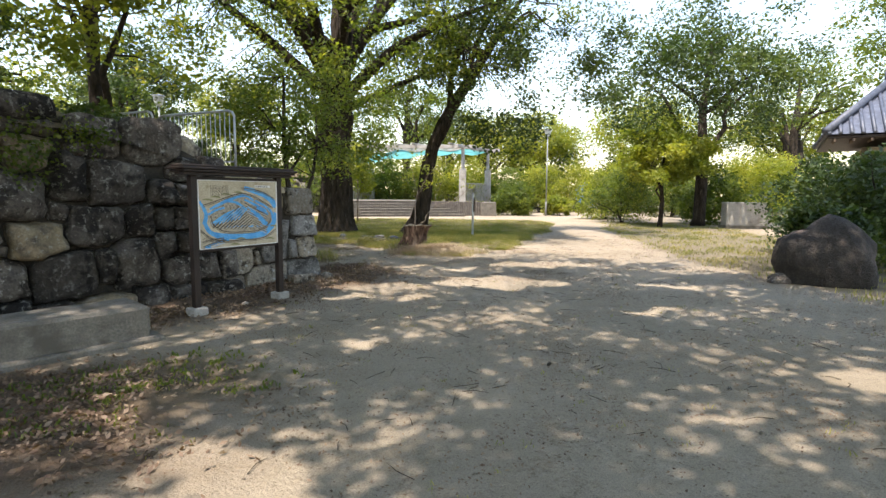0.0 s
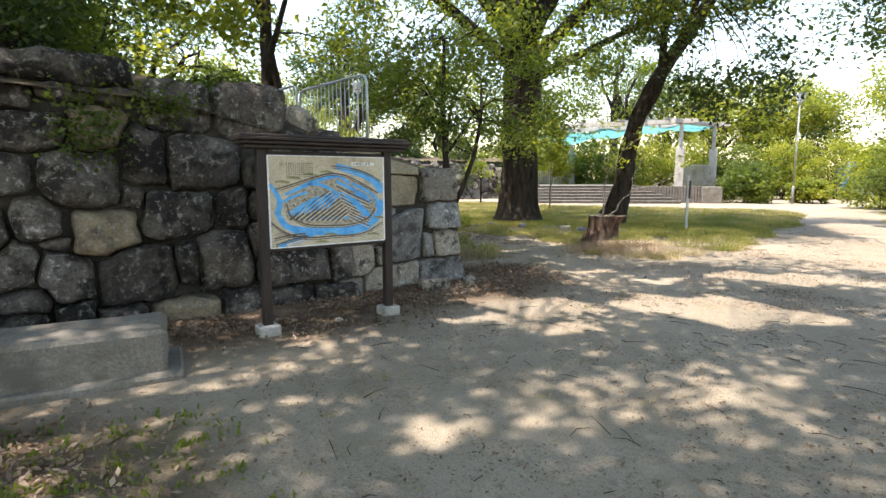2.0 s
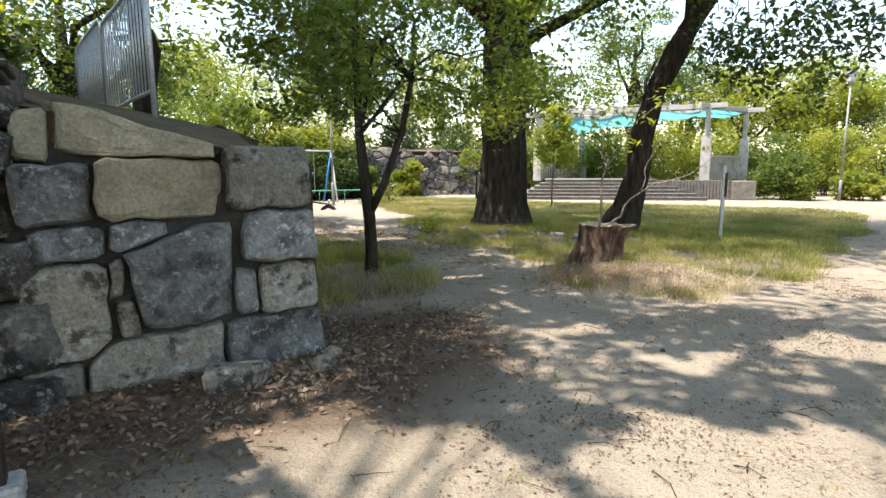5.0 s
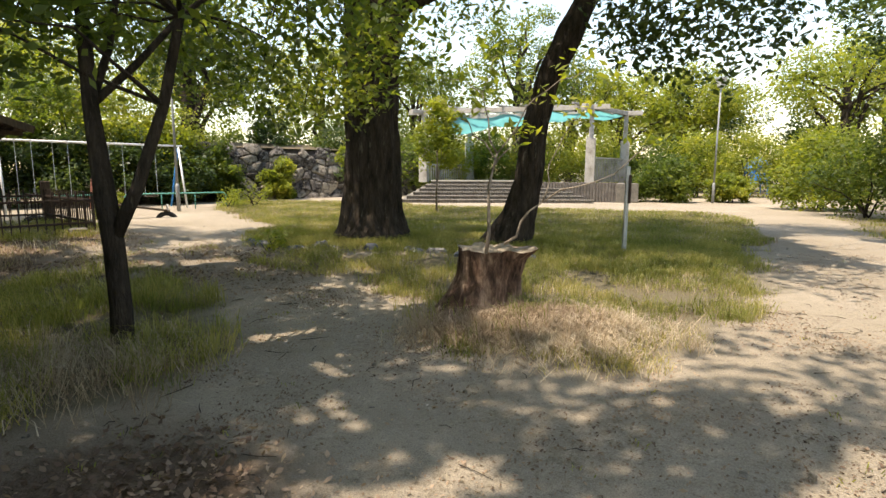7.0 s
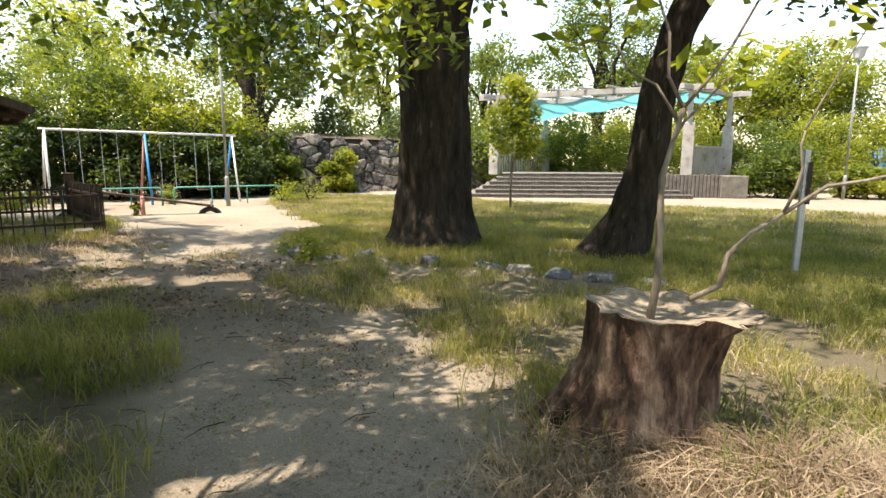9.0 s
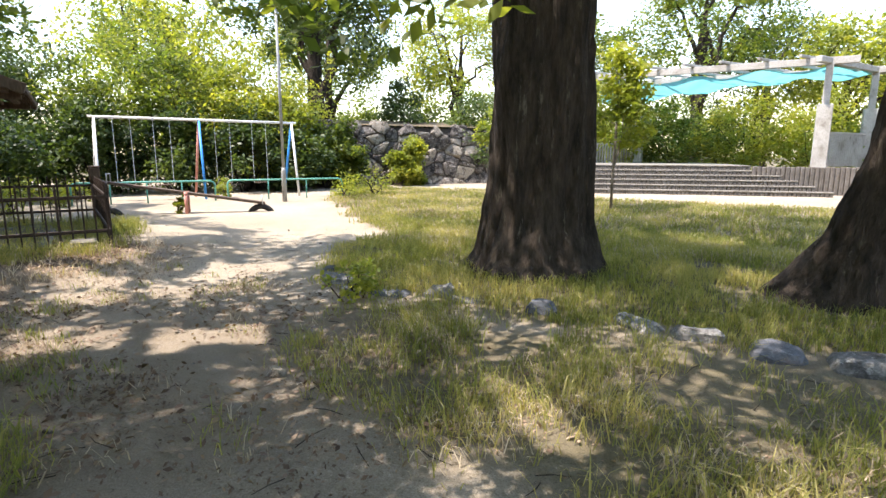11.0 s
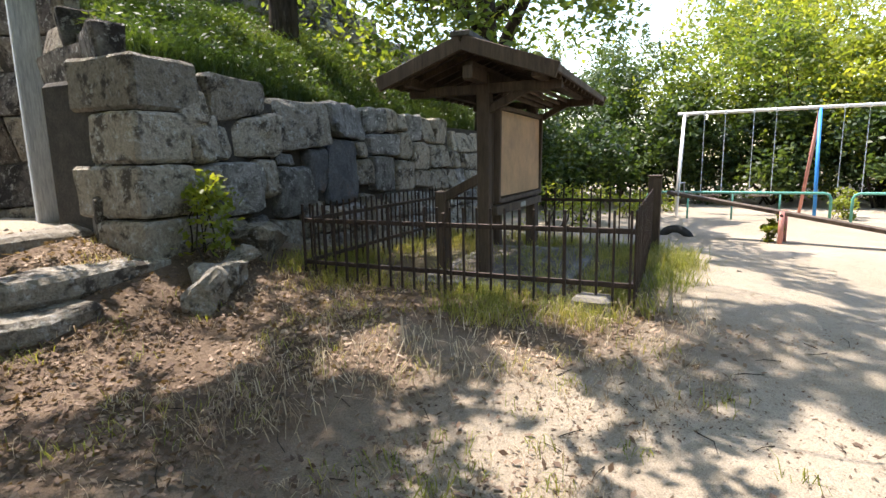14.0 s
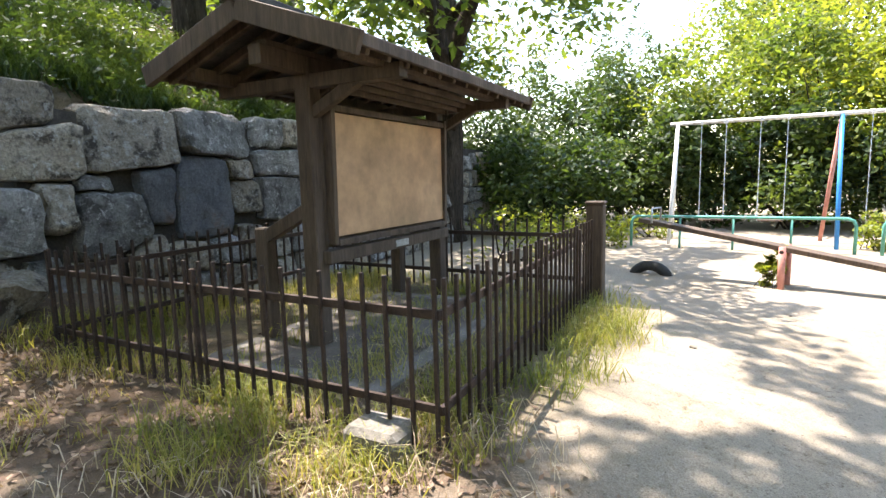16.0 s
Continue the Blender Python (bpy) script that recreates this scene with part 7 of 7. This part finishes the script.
_p = scatter((-9, 7, 1.5, 20), 190000, lambda x, y: 0.5 if not inside(x, y, LAWN) else 0.0, _g, 2.2)
_p[:, 2] += 0.006
tagged(new("leaf_crumbs", quads_mesh("leaf_crumbs", leaf_quads(_p, 0.021, _g, flat=2.2, narrow=0.5), LITTER)), "dark crumbs of leaves and bark on the sand", "leaf litter", kind="stuff")
_p = scatter((-9, 8, 1.5, 24), 40000, lambda x, y: 0.3 if not inside(x, y, LAWN) else 0.0, _g, 2.0)
_p[:, 2] += 0.008
tagged(new("scattered_leaves", quads_mesh("scattered_leaves", leaf_quads(_p, 0.035, _g, flat=3, narrow=0.45), LITTER)), "scattered dry leaves on the sandy path", "leaf litter", kind="stuff")
_p = scatter((-5.5, 2.5, 9.5, 17.5), 34000, lambda x, y: 0.55, _g, 2.6)
_p[:, 2] += 0.009
tagged(new("leaf_bits", quads_mesh("leaf_bits", leaf_quads(_p, 0.025, _g, flat=1.6, narrow=0.5), LITTER)), "broken dry leaves trodden into the path", "leaf litter", kind="stuff")
bm = bmesh.new()
for k in range(900):
    x, y = _g.uniform(-9, 4.5), _g.uniform(2, 20)
    a, L = _g.uniform(0, 6.28), _g.uniform(0.03, 0.13)
    z = gh(x, y) + 0.006
    b_ = a + _g.normal() * 0.4
    tube(bm, [(x, y, z), (x + L * math.cos(a), y + L * math.sin(a), z + 0.008), (x + L * math.cos(a) + L * math.cos(b_), y + L * math.sin(a) + L * math.sin(b_), z)], [0.0032, 0.0028, 0.0015], 4)
tagged(link("twigs", bm, BARK), "thin dry twigs lying on the path", "twigs", kind="stuff")
bm = bmesh.new()
for k in range(420):
    x, y = _g.uniform(-13, 7), _g.uniform(2, 22)
    box(*_g.uniform(0.015, 0.05, 3), (x, y, gh(x, y) - 0.006), 0.006, Euler(tuple(_g.uniform(0, 3, 3))).to_matrix().to_4x4(), bm)
tagged(link("pebbles", bm, STONE_CUT), "small pale pebbles on the ground", "pebbles", kind="stuff")

# ---- small things ----
# ivy on the boulder wall
_u = Vector((0.5425, 0.8401, 0))
_n = Vector((0.8401, -0.5425, 0))
_iv = []
for s0, z0, rs, rz, cnt in ((2.9, 2.0, 0.35, 0.45, 420), (3.6, 2.25, 0.4, 0.2, 260)):
    for k in range(cnt):
        s, z = s0 + _g.normal() * rs * 0.5, z0 + _g.normal() * rz * 0.5
        p = Vector((-6.4, 3.85, z)) + _u * s + _n * (0.16 + _g.uniform(0, 0.1) - 0.12 * z)
        _iv.append(tuple(p))
tagged(new("ivy", quads_mesh("ivy", leaf_quads(np.array(_iv), 0.06, _g, flat=0.2, narrow=0.7), LEAF)), "small green ivy growing on the boulder wall", "ivy", kind="stuff")
_iv = [tuple(Vector((-7.1, 4.1, 2.85)).lerp(Vector((-4.35, 8.6, 2.35)), k) + Vector((_g.normal() * 0.16, _g.normal() * 0.16, _g.normal() * 0.07))) for k in _g.uniform(0, 1, 46)]
tagged(new("edge_weeds", quads_mesh("edge_weeds", leaf_quads(cloud(np.array(_iv), 0.18, 44, _g, 0.8), 0.07, _g, narrow=0.4), LEAF_DARK)), "dark weeds hanging over the boulder wall's top", "weeds", kind="stuff")
# far play tower
pt = thing("play_tower", pose(13.6, 52.0, 0, 0, 0, 10), "small blue play tower far down the path", "play equipment")
for x in (-0.6, 0.6):
    for y in (-0.5, 0.5):
        part("post", rod((x, y, 0), (x, y, 1.7), 0.05, 8), PAINT_BLUE, pt)
part("deck", box(1.3, 1.1, 0.08, (0, 0, 0.8), 0.01), PAINT_BLUE, pt)
part("panel", box(1.2, 0.05, 0.6, (0, -0.52, 0.95), 0.01), PAINT_BLUE, pt)
_bm = tube(bmesh.new(), [(-0.75, 0, 1.7), (0, 0, 2.2), (0.75, 0, 1.7)], [0.5, 0.55, 0.5], 6)
part("canopy", _bm, PAINT_BLUE, pt)
# iron railing on the slope top
sr = thing("slope_railing", pose(-14.3, 11.6, 4.05, 0, 0, 140), "dark iron railing at the top of the slope", "railing")
for z in (0.15, 0.75):
    part("rail", box(2.2, 0.025, 0.04, (1.1, 0, z), 0.004), IRON, sr)
for k in range(19):
    part("bar", rod((0.02 + k * 0.12, 0, -0.2), (0.02 + k * 0.12, 0, 0.85), 0.011, 6), IRON, sr)
# weeds round the play equipment
for i, (x, y, r, hh) in enumerate(((-13.42, 22.55, 0.17, 0.5), (-18.9, 23.3, 0.55, 0.8), (-16.0, 26.1, 0.3, 0.65), (-13.0, 28.4, 0.7, 0.9), (-12.6, 29.6, 0.8, 1.0), (-17.6, 22.0, 0.4, 0.6), (-16.9, 20.6, 0.7, 0.8), (-15.9, 19.6, 0.7, 0.9))):
    shrub("weed", (x, y, 0), (r, r, hh), "sunlit leafy weed beside the play equipment", LEAF_LIGHT, clusters=14, per=40, leaf_size=0.09, cluster_r=r * 0.45, seed=300 + i, group="weeds of the playground")
st_ = link("flat_stone", rough_block(0.2, 0.14, 0.08, 91, 0.03), STONE_CUT)
st_.matrix_basis = pose(-8.55, 18.2, 0.05, 0, 0, 20)
tagged(st_, "small flat blue-grey stone on the sand", "rock")
st_ = link("loose_block", rough_block(0.42, 0.28, 0.16, 92, 0.05), STONE_CUT)
st_.matrix_basis = pose(-2.45, 9.25, 0.05, 0, 0, 40)
tagged(st_, "loose squared stone at the wall's foot", "rock")
for i, (x, y, r) in enumerate(((-2.12, 9.75, 0.11), (-2.2, 9.98, 0.09), (-2.75, 7.35, 0.05), (-4.6, 16.4, 0.07))):
    lone_rock((x, y), (r, r * 0.8, r * 0.6), 110 + i, "small pale stone lying on the ground", STONE_CUT)
